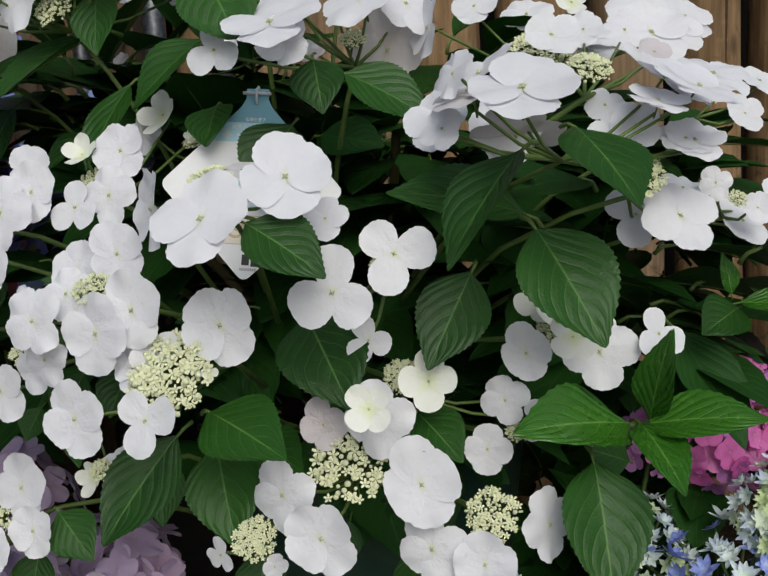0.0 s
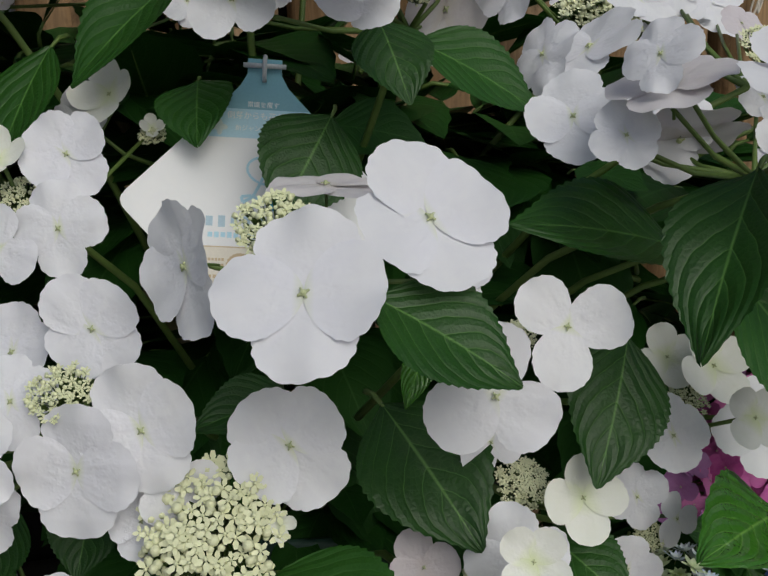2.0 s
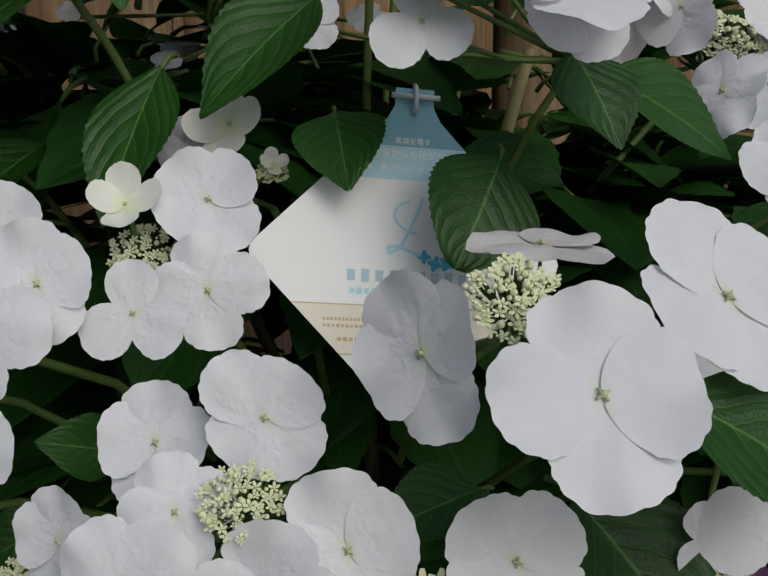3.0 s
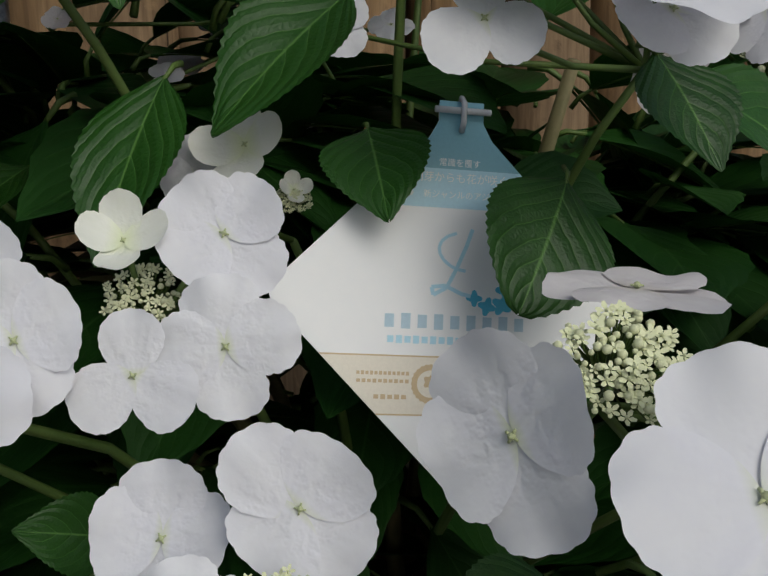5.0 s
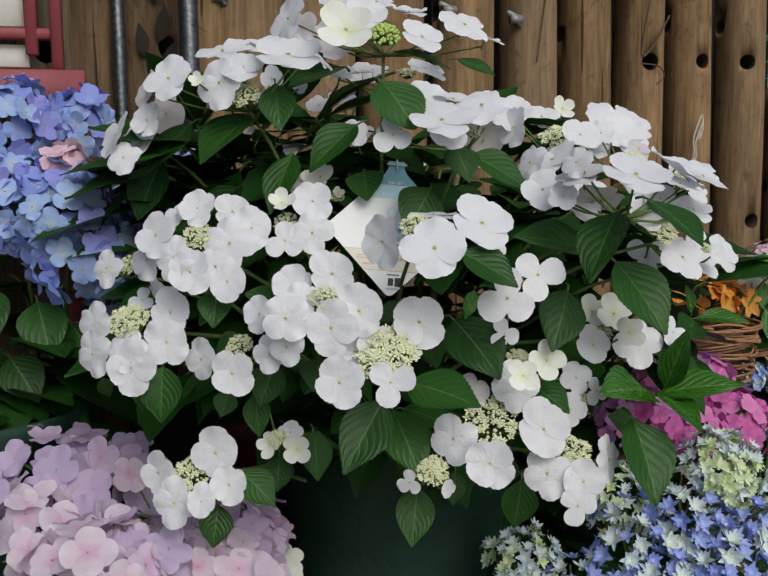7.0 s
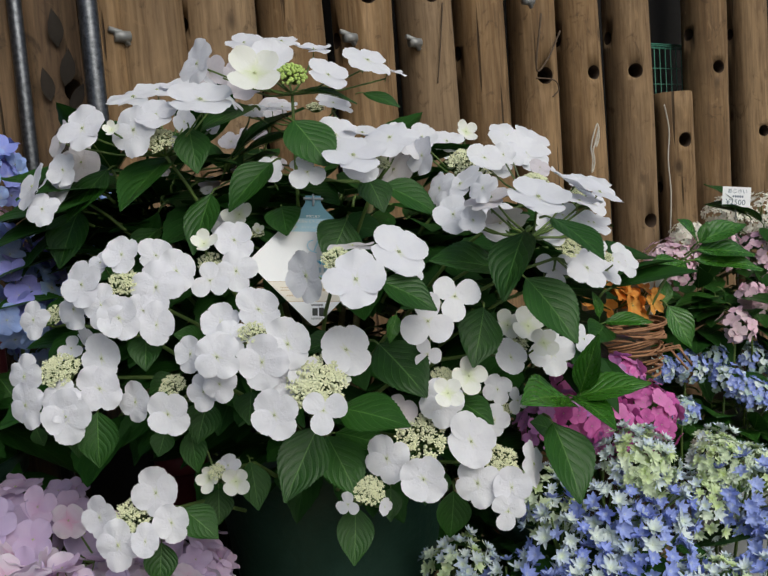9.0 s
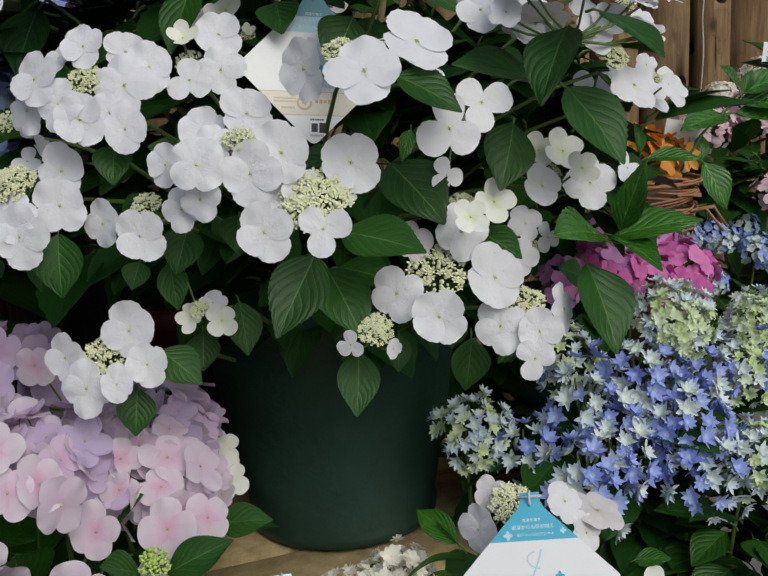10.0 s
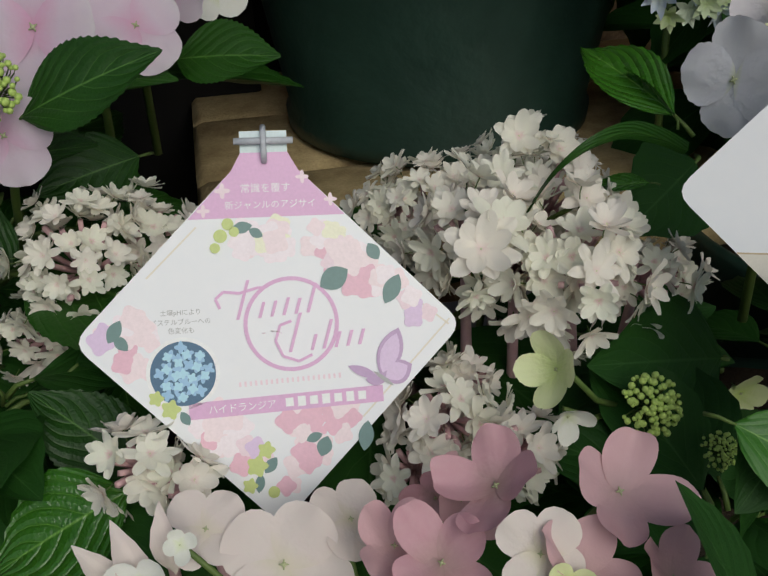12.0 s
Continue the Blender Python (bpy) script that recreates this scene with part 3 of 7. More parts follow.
LEAF = [leaf_mesh("leaf_blade", M_LEAF, 121 + k, (0.60, 0.66, 0.56, 0.70, 0.62)[k], 0.16, (0.16, 0.24, 0.10, 0.2, 0.28)[k], (0.0, 0.12, -0.12, 0.06, -0.05)[k], 41, 11) for k in range(5)]
LEAF_NEW = [leaf_mesh("young_leaf_blade", M_LEAF_NEW, 131 + k, 0.50, 0.16, 0.22, 0.0, 25, 11) for k in range(2)]
LEAF_SHADED = [leaf_mesh("shaded_leaf_blade", M_LEAF_SHADED, 141 + k, 0.62, 0.16, 0.2, 0.1, 13, 7) for k in range(3)]
LEAF_ROUND = [leaf_mesh("round_leaf_blade", M_LEAF_FRESH, 136 + k, 0.72, 0.16, 0.16, 0.05, 25, 11, 0.16, 0.7) for k in range(2)]
LEAF_OVAL = [leaf_mesh("oval_leaf_blade", M_LEAF, 138 + k, 0.84, 0.16, 0.07, 0.03, 41, 11, 0.16, 0.5) for k in range(2)]
BRACT = leaf_mesh("bract_blade", M_FRONT, 151, 0.36, 0.16, 0.5, 0.0, 11, 7, 0.0)
LEAVES = {"o": LEAF_OVAL, "l": LEAF, "n": LEAF_NEW, "d": LEAF_SHADED, "r": LEAF_ROUND}
BUDS = [buds_mesh("flower_centre", 151 + k, (150, 124, 96)[k]) for k in range(3)]
BUDS_GREEN = [buds_mesh("green_flower_centre", 161 + k, 85, M_GREENBUD, M_STALK, 0.0, 0.6, 0.10) for k in range(2)]


def flower_head(plant, at, root, r=0.0, az=-10, el=30, which=0, label="", green=False):
    """A flower head: its stalk, and the cluster of buds in the middle when r is given."""
    at, root = Vector(at), Vector(root)
    a, e = radians(az), radians(el)
    n = Vector((math.sin(a) * math.cos(e), -math.cos(a) * math.cos(e), math.sin(e)))
    h = Heap()
    foot = at - n * max(0.02, r * 0.7)
    h.tube([root, root.lerp(foot, 0.4) + Vector((0, 0, 0.015)), root.lerp(foot, 0.75) + Vector((0, 0, 0.01)), foot], [0.0021, 0.0019, 0.0017, 0.0015], 0, 6)
    head = part("flower_head", h.mesh("flower_stalk", M_STALK), plant, None, label)
    if r:
        part("flower_centre", (BUDS_GREEN if green else BUDS)[which % (2 if green else 3)], head, facing(at, az, el, 20 * which, r))
    FEET[head.name] = foot
    return head


def floret(head, at, r, az, el, spin, kind="w", which=0):
    """One four-petalled floret and the thin stalk that carries it."""
    at = Vector(at)
    ob = part("floret", KINDS[kind][which % len(KINDS[kind])], head, facing(at, az, el, spin, r))
    foot = FEET[head.name]
    back = at + Vector(facing((0, 0, 0), az, el, 0, 1).col[2][:3]) * -r * 0.35
    h = Heap()
    h.tube([back, back.lerp(foot, 0.5) - Vector((0, 0, 0.004)), foot], [0.0009, 0.0010, 0.0013], 0, 5)
    part("floret_stalk", h.mesh("floret_stalk", M_STALK), head)
    return ob


def leaf(plant, base, tip, hint=(-0.2, -0.8, 0.6), kind="l", which=0, wide=1.0):
    m = leaf_pose(base, tip, hint)
    return part("leaf", LEAVES[kind][which % len(LEAVES[kind])], plant, m @ Matrix.Diagonal((wide, 1, 1, 1)))


def dome_head(plant, at, r, florets, size, count, seed, az=-10, el=45, spread=100, squash=0.8, jitter=0.22, label="", name="flower_head", stalk=0.12, tilt=0.3, stem=M_STALK):
    """A round head: florets all over a dome that looks along (az, el)."""
    rng = random.Random(seed)
    at = Vector(at)
    f = facing(at, az, el, rng.uniform(0, 90), 1.0)
    h = Heap()
    axis = f.to_3x3() @ Vector((0, 0, 1))
    foot = at - axis * r * 0.5
    low = foot + Vector((rng.uniform(-0.02, 0.02), rng.uniform(0.0, 0.03), -stalk))
    h.tube([low, low.lerp(foot, 0.6), foot], [0.0024, 0.0022, 0.0018], 0, 6)
    for k in range(14):
        b = k * 2.4
        d = f.to_3x3() @ Vector((math.cos(b) * (0.45 + 0.03 * k), math.sin(b) * (0.45 + 0.03 * k), 0.55))
        h.tube([foot, foot.lerp(at + d * r * 0.75, 0.6), at + d * r * 0.75], 0.0012, 0, 4)
    head = part(name, h.mesh("flower_stalk", stem), plant, None, label)
    lim = math.cos(radians(spread))
    for k in range(count):
        z = 1 - (1 - lim) * (k + 0.5) / count
        q = math.sqrt(max(0.0, 1 - z * z))
        b = k * 2.39996 + rng.uniform(-0.3, 0.3)
        d = Vector((q * math.cos(b), q * math.sin(b), z))
        p = f @ (Vector((d.x, d.y, d.z * squash)) * r * rng.uniform(1 - jitter, 1 + jitter * 0.4))
        n = (f.to_3x3() @ (d + Vector((rng.uniform(-tilt, tilt), rng.uniform(-tilt, tilt), rng.uniform(-0.1, 0.3))))).normalized()
        m = Matrix.Translation(p) @ n.to_track_quat("Z", "Y").to_matrix().to_4x4() @ Matrix.Rotation(rng.uniform(0, 6.3), 4, "Z") @ Matrix.Scale(size * rng.uniform(0.82, 1.15), 4)
        part("floret", florets[rng.randrange(len(florets))], head, m)
    return head


def pot(parent, x, y, z0, r0, r1, height, mat, name="pot"):
    """A tapered pot with a rolled rim and a foot ring, hollow, filled with soil."""
    h = Heap()
    prof = [(0.001, 0.004), (r0 - 0.012, 0.004), (r0 - 0.006, 0.0), (r0, 0.002), (r0 + 0.001, 0.012), (r0 - 0.002, 0.016),
            (r0 + (r1 - r0) * 0.5, height * 0.5), (r1 - 0.006, height - 0.026), (r1 - 0.002, height - 0.024), (r1, height - 0.004), (r1 - 0.002, height), (r1 - 0.008, height - 0.002), (r1 - 0.012, height - 0.03), (0.001, height - 0.032)]
    h.grid([[(x + r * math.cos(2 * math.pi * j / 56), y + r * math.sin(2 * math.pi * j / 56), z0 + z) for j in range(56)] for r, z in prof[:-2]], 0, ring=True)
    h.grid([[(x + r * math.cos(2 * math.pi * j / 56), y + r * math.sin(2 * math.pi * j / 56), z0 + z) for j in range(56)] for r, z in prof[-3:]], 1, ring=True)
    return part(name, h.mesh("pot", [mat, M_SOIL]), parent)


def bush_leaves(plant, c, rad, count, seed, size, kind="l", low=-0.6, front=-9.0, top=9.0):
    """Leaves that fill a bush, looking outwards."""
    rng = random.Random(seed)
    c = Vector(c)
    for k in range(count):
        d = Vector((rng.gauss(0, 1), rng.gauss(0, 1), rng.gauss(0.1, 0.8)))
        d.normalize()
        if d.z < low:
            d.z = low
        s = rng.uniform(0.35, 0.95)
        base = c + Vector((d.x * rad[0], d.y * rad[1], d.z * rad[2])) * s
        out = (Vector((d.x, d.y, d.z * 0.4 - 0.25)) + Vector((rng.gauss(0, 0.3), rng.gauss(0, 0.3), rng.gauss(0, 0.25)))).normalized()
        tip = base + out * size * rng.uniform(0.7, 1.2)
        if min(tip.y, base.y) < front:
            continue
        wide = rng.uniform(0.85, 1.15)
        if max(tip.z, base.z) < top:
            leaf(plant, base, tip, (d.x * 0.5, d.y * 0.5 - 0.1, 0.9), kind, k, wide)


# ---- the setting ----
h = Heap()
h.grid([[(-60, -60, 0), (0, -60, 0), (60, -60, 0)], [(-60, 0, 0), (0, 0, 0), (60, 0, 0)], [(-60, 60, 0), (0, 60, 0), (60, 60, 0)]], 0)
tagged(new("ground", h.mesh("ground", M_GROUND)), "grey concrete ground", "ground", kind="structure")

# fence of upright round logs, running away to the right
FX, FY, FS = -0.16, 1.13, 0.29
FDIR = Vector((1, FS, 0)).normalized()
FOUT = Vector((FS, -1, 0)).normalized()
fence = tagged(new("log_fence"), "fence of weathered brown round logs with drilled holes", "fence", kind="structure")


def log(p, r, top, holes, seed):
    """One round log through p, with holes (height, bearing, radius) drilled into its front."""
    rng = random.Random(seed)
    p = Vector((p[0], p[1], 0))
    ph = [rng.uniform(0, 6.3) for _ in range(4)]
    h = Heap()
    seg, n = 28, 26
    rows = []
    for i in range(n):
        z = top * i / (n - 1)
        row = []
        for j in range(seg):
            a = 2 * math.pi * j / seg
            q = r * (1.05 + 0.035 * math.sin(2 * a + ph[0] + z * 1.5) + 0.02 * math.sin(5 * a + ph[1] + z * 3) + 0.015 * math.sin(z * 9 + ph[2]))
            row.append((q * math.cos(a) + 0.006 * math.sin(z * 2.5 + ph[3]), q * math.sin(a), z))
        rows.append(row)
    h.grid(rows, 0, ring=True)
    c0, c1 = len(h.v) - seg, len(h.v)
    h.f.append(tuple(range(c0, c1)))
    h.f.append(tuple(range(seg - 1, -1, -1)))
    h.w += [0, 0]
    me = h.mesh("log", [M_LOG_DARK if seed < 5 else M_LOG, M_LOGEND])
    if holes:
        cut = Heap()
        for z, turn, hr in holes:
            d = Vector((math.cos(turn), math.sin(turn), 0))
            c = Vector((0, 0, z))
            cut.tube([c + d * (r + 0.03), c + d * (r + 0.015), c + d * 0.01, c - d * (r * 0.35)], [hr * 1.05, hr * 1.04, hr, hr * 0.95], 0, 20)
        a = bpy.data.objects.new("log_blank", me)
        b = bpy.data.objects.new("log_cutter", cut.mesh("log_cutter", M_LOGEND))
        scene.collection.objects.link(a)
        scene.collection.objects.link(b)
        mod = a.modifiers.new("cut", "BOOLEAN")
        mod.operation, mod.object, mod.solver = "DIFFERENCE", b, "EXACT"
        mod.material_mode = "TRANSFER"
        got = bpy.data.meshes.new_from_object(a.evaluated_get(bpy.context.evaluated_depsgraph_get()))
        got.name = "log"
        bpy.data.objects.remove(a)
        bpy.data.objects.remove(b)
        me = got
    return part("log", me, fence, Matrix.Translation(p))


log((-0.494, 1.033, 1.064), 0.055, 1.75, [], 1)
log((-0.420, 1.055, 1.063), 0.052, 1.72, [(1.082, -1.25, 0.014)], 2)
log((-0.358, 1.073, 1.062), 0.048, 1.78, [], 3)
log((-0.288, 1.093, 1.061), 0.050, 1.75, [(1.097, -0.86, 0.015), (1.30, -1.9, 0.013)], 4)
log((-0.207, 1.116, 1.060), 0.030, 1.70, [], 14)
log((-0.148, 1.134, 1.059), 0.052, 1.76, [(1.32, -1.9, 0.014)], 5)
log((-0.031, 1.167, 1.057), 0.054, 1.72, [(1.198, -2.79, 0.013)], 6)
log((0.088, 1.202, 1.055), 0.050, 1.78, [(1.30, -1.9, 0.014)], 7)
log((0.213, 1.238, 1.053), 0.048, 1.74, [(1.254, -1.51, 0.014), (1.188, -3.00, 0.013)], 8)
log((0.344, 1.276, 1.051), 0.049, 1.76, [(1.264, -1.58, 0.014)], 9)
log((0.480, 1.316, 1.049), 0.046, 1.75, [(1.176, -3.16, 0.013)], 10)
log((0.606, 1.352, 1.047), 0.045, 1.78, [(1.131, -1.66, 0.0155)], 11)
log((0.731, 1.388, 1.046), 0.044, 1.74, [(1.139, -1.54, 0.0135), (1.211, -3.19, 0.013)], 12)
log((0.869, 1.429, 1.043), 0.045, 1.76, [(1.146, -1.74, 0.0145), (0.833, -1.30, 0.0145), (1.220, -3.20, 0.013)], 13)
log((1.019, 1.472, 1.041), 0.040, (1.024, 1.473, 1.106)[2], [(1.000, -1.66, 0.0155), (0.900, -3.26, 0.012)], 15)
log((1.140, 1.507, 1.039), 0.046, 1.75, [(1.159, -1.67, 0.014), (1.238, -3.08, 0.0135)], 16)
log((1.309, 1.556, 1.037), 0.046, 1.72, [(1.247, -3.29, 0.013), (1.013, -1.75, 0.013)], 17)
log((1.513, 1.615, 1.034), 0.046, 1.76, [(1.157, -2.60, 0.013)], 18)
log((1.757, 1.686, 1.030), 0.046, 1.75, [(1.161, -2.29, 0.013)], 19)
log((2.039, 1.768, 1.025), 0.046, 1.74, [], 20)

# near-black sheet close behind the fence, standing in for the shade there
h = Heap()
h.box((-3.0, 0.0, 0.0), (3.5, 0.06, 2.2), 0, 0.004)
wall = tagged(new("wall_back", h.mesh("wall_back", M_NEAR_BLACK)), "near-black sheet standing in for the shade behind the log fence", "wall", kind="structure")
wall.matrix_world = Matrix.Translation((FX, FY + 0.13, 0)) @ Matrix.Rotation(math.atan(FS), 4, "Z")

# green wire mesh seen over the short log
h = Heap()
c = Vector((0.992, 1.464, 1.180)) - FOUT * 0.07
for k in range(13):
    x = (k - 4) * 0.02
    h.tube([c + FDIR * x + UP * -0.30, c + FDIR * x + UP * 0.045], 0.0011, 0, 5)
for k in range(8):
    z = -0.26 + 0.036 * k
    h.tube([c + FDIR * -0.085 + UP * z, c + FDIR * 0.165 + UP * z], 0.0011, 0, 5)
for z in (0.038, 0.043, 0.047):
    h.tube([c + FDIR * -0.085 + UP * z, c + FDIR * 0.165 + UP * z], 0.0018, 0, 5)
tagged(new("wire_mesh", h.mesh("wire_mesh", M_WIRE)), "green coated wire mesh behind the logs", "wire mesh")

# steel pipes in front of the logs
for p, r, lab in (((-0.230, 1.000, 1.130), 0.0125, "dark galvanised steel pipe standing before the logs"), ((-0.317, 1.020, 1.116), 0.009, "thin grey steel pipe standing before the logs")):
    h = Heap()
    h.tube([(p[0], p[1], 0.0), (p[0], p[1], 0.9), (p[0], p[1], 1.9)], r, 0, 18)
    h.tube([(p[0], p[1], 0.0), (p[0], p[1], 0.012)], r * 2.2, 0, 18)
    tagged(new("steel_pipe", h.mesh("steel_pipe", M_STEEL)), lab, "pipe", "steel pipes")

# zinc clamps that hold pipes to the logs
for k, p in enumerate(((-0.194, 1.120, 1.173), (0.545, 1.334, 1.264), (0.299, 1.263, 1.183), (0.171, 1.226, 1.186))):
    c = Vector(p) + FOUT * (0.055 if k == 1 else 0.035)
    clamp = thing("pipe_clamp", c, "zinc-plated pipe clamp bolted between the logs", "clamp", "pipe clamps")
    h = Heap()
    h.tube([c - FDIR * 0.011, c + FDIR * 0.011], 0.008, 0, 14)
    part("collar", h.mesh("collar", M_ALU), clamp)
    h = Heap()
    h.tube([c + UP * 0.010 - FDIR * 0.018, c + UP * 0.004, c - UP * 0.012 + FDIR * 0.009], [0.004, 0.005, 0.004], 0, 10)
    part("bolt", h.mesh("bolt", M_ALU), clamp)

# strings, cable and a dry vine on the logs
def cord(name, pts, r, mat, label, category):
    h = Heap()
    q = [Vector(p) + FOUT * 0.056 for p in pts]
    fine = []
    for i in range(len(q) - 1):
        a, b, c, d = q[max(i - 1, 0)], q[i], q[i + 1], q[min(i + 2, len(q) - 1)]
        for k in range(6):
            t = k / 6
            fine.append(0.5 * ((2 * b) + (c - a) * t + (2 * a - 5 * b + 4 * c - d) * t * t + (3 * b - a - 3 * c + d) * t ** 3))
    fine.append(q[-1])
    h.tube(fine, r, 0, 6)
    return tagged(new(name, h.mesh(name, mat)), label, category)


cord("string_loop", [(0.6884, 1.3768, 0.942), (0.6919, 1.3768, 0.968), (0.6889, 1.3758, 0.990), (0.6954, 1.3768, 1.012), (0.7074, 1.3778, 1.037), (0.7089, 1.3768, 1.012), (0.7004, 1.3748, 0.992), (0.7034, 1.3758, 1.010), (0.7104, 1.3778, 1.030), (0.6989, 1.3758, 1.000), (0.6929, 1.3748, 0.985), (0.6954, 1.3758, 0.962), (0.6909, 1.3768, 0.944)], 0.0015, M_STRING, "looped grey string tied at a log", "string")
cord("cable", [(0.915, 1.442, 1.074), (0.927, 1.445, 1.021), (0.920, 1.443, 0.958), (0.924, 1.444, 0.883), (0.913, 1.441, 0.777)], 0.0015, M_STRING, "thin grey cable hanging down the logs", "cable")
cord("string", [(1.360, 1.571, 1.319), (1.327, 1.561, 1.095), (1.300, 1.553, 0.978), (1.281, 1.548, 0.872)], 0.0016, M_STRING, "pale string hanging down the logs", "string")
cord("dry_vine", [(0.576, 1.344, 1.243), (0.556, 1.338, 1.141), (0.586, 1.346, 1.160), (0.622, 1.357, 1.213)], 0.0018, M_TWIG, "dry dark vine twig on a log", "twig")
cord("dry_vine", [(0.554, 1.337, 1.124), (0.599, 1.350, 1.121), (0.611, 1.354, 1.104), (0.594, 1.349, 1.090)], 0.0014, M_TWIG, "dry dark vine twig on a log", "twig")
cord("dry_vine", [(0.347, 1.277, 1.248), (0.335, 1.273, 1.171), (0.325, 1.271, 1.112)], 0.0012, M_TWIG, "dry dark vine twig on a log", "twig")

# dry dark leaves stuck on the log beside the pipe
c = Vector((-0.290, 1.092, 1.101)) + FOUT * 0.058
dry = thing("dry_leaf_spray", c, "dark dried leaf spray hanging on a log", "dry leaves")
for k, (dx, dz, ln, an) in enumerate(((-0.012, -0.02, 0.045, 100), (0.008, 0.0, 0.05, 80), (0.012, -0.03, 0.04, 60), (-0.004, -0.05, 0.05, 265), (0.004, 0.05, 0.05, 95))):
    b = c + FDIR * dx + UP * dz
    e = b + (FDIR * math.cos(radians(an)) + UP * math.sin(radians(an))) * ln
    part("dry_leaf", leaf_mesh("dry_leaf", M_DRY, 300 + k, 0.4, 0.1, 0.2, 0, 9, 5, 0.0), dry, leaf_pose(b, e, FOUT))

# red lattice stand with white panels behind the blue hydrangea
c = Vector((-0.419, 0.930, 1.050))
lat = thing("lattice_stand", (c.x, c.y, c.z), "dark red wooden lattice stand with white panels", "stand")
for name, lo, hi in (("rail", (-0.20, -0.012, -0.05), (0.066, 0.012, 0.0)), ("post", (0.030, -0.009, 0.0), (0.043, 0.009, 0.32)), ("bar", (0.002, -0.007, 0.016), (0.016, 0.007, 0.32)),
                     ("bar", (-0.105, -0.007, 0.012), (-0.091, 0.007, 0.32)), ("slat", (-0.20, -0.006, 0.034), (0.030, 0.006, 0.047)), ("slat", (-0.20, -0.006, 0.150), (0.030, 0.006, 0.163))):
    h = Heap()
    h.box(Vector(lo) + c, Vector(hi) + c, 0, 0.002)
    part(name, h.mesh(name, M_RED), lat)
for z0, z1 in ((0.004, 0.030), (0.050, 0.146), (0.167, 0.30)):
    h = Heap()
    h.box(c + Vector((-0.20, 0.010, z0)), c + Vector((0.004, 0.016, z1)), 0, 0.001)
    part("panel", h.mesh("panel", M_PANEL), lat, None, "white painted panel")
for x in (-0.19, 0.03):
    h = Heap()
    h.box(c + Vector((x, -0.010, -c.z)), c + Vector((x + 0.02, 0.010, -0.046)), 0, 0.002)
    part("leg", h.mesh("leg", M_RED), lat)

# the wooden board under the big pot, on two trestle legs
bench = thing("wooden_bench", (0.05, 0.78, 0.0), "rough pale wooden plank bench under the big pot", "bench")
for k in range(3):
    h = Heap()
    h.box((-0.19, 0.625 + 0.105 * k, 0.352), (0.36, 0.725 + 0.105 * k, 0.391 + 0.001 * (k % 2)), 0, 0.004)
    part("plank", h.mesh("plank", M_BOARD), bench, Matrix.Identity(4))
for x in (-0.08, 0.30):
    h = Heap()
    h.box((x, 0.70, 0.0), (x + 0.04, 0.93, 0.350), 0, 0.004)
    part("leg", h.mesh("leg", M_BOARD), bench)
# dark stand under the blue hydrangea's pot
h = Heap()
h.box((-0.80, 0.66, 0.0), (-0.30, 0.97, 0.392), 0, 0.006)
tagged(new("pot_stand", h.mesh("pot_stand", M_NEAR_BLACK)), "dark low stand under the blue hydrangea", "stand")
# near-black panels added as shade behind the big pot, a red bucket between them
crate = thing("crate", (-0.20, 0.94, 0.0), "near-black panels added as shade behind the big pot", "crate")
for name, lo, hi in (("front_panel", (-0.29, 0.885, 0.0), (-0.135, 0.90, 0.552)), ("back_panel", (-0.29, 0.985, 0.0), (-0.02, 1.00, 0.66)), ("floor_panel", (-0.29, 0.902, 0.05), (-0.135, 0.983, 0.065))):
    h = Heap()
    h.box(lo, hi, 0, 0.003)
    part(name, h.mesh(name, M_NEAR_BLACK), crate)
bucket = thing("red_bucket", (-0.172, 0.942, 0.067), "tall dark red plastic bucket between near-black panels", "bucket")
for name, prof in (("body", ((0.001, 0.070), (0.026, 0.067), (0.028, 0.075), (0.034, 0.596), (0.031, 0.594), (0.025, 0.08), (0.001, 0.076))), ("rim", ((0.035, 0.597), (0.039, 0.600), (0.039, 0.618), (0.035, 0.622), (0.031, 0.618), (0.031, 0.600), (0.035, 0.597)))):
    h = Heap()
    h.grid([[(-0.172 + r * math.cos(2 * math.pi * j / 32), 0.942 + r * math.sin(2 * math.pi * j / 32), z) for j in range(32)] for r, z in prof], 0, ring=True)
    part(name, h.mesh(name, M_CRIMSON), bucket)
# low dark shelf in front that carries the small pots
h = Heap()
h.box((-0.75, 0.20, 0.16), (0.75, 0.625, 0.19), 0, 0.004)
shelf = tagged(new("low_shelf", h.mesh("low_shelf", M_NEAR_BLACK)), "low dark shelf in front of the bench", "shelf")
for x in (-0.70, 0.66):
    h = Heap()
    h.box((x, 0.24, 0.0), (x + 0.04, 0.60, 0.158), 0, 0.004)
    part("leg", h.mesh("leg", M_NEAR_BLACK), shelf)


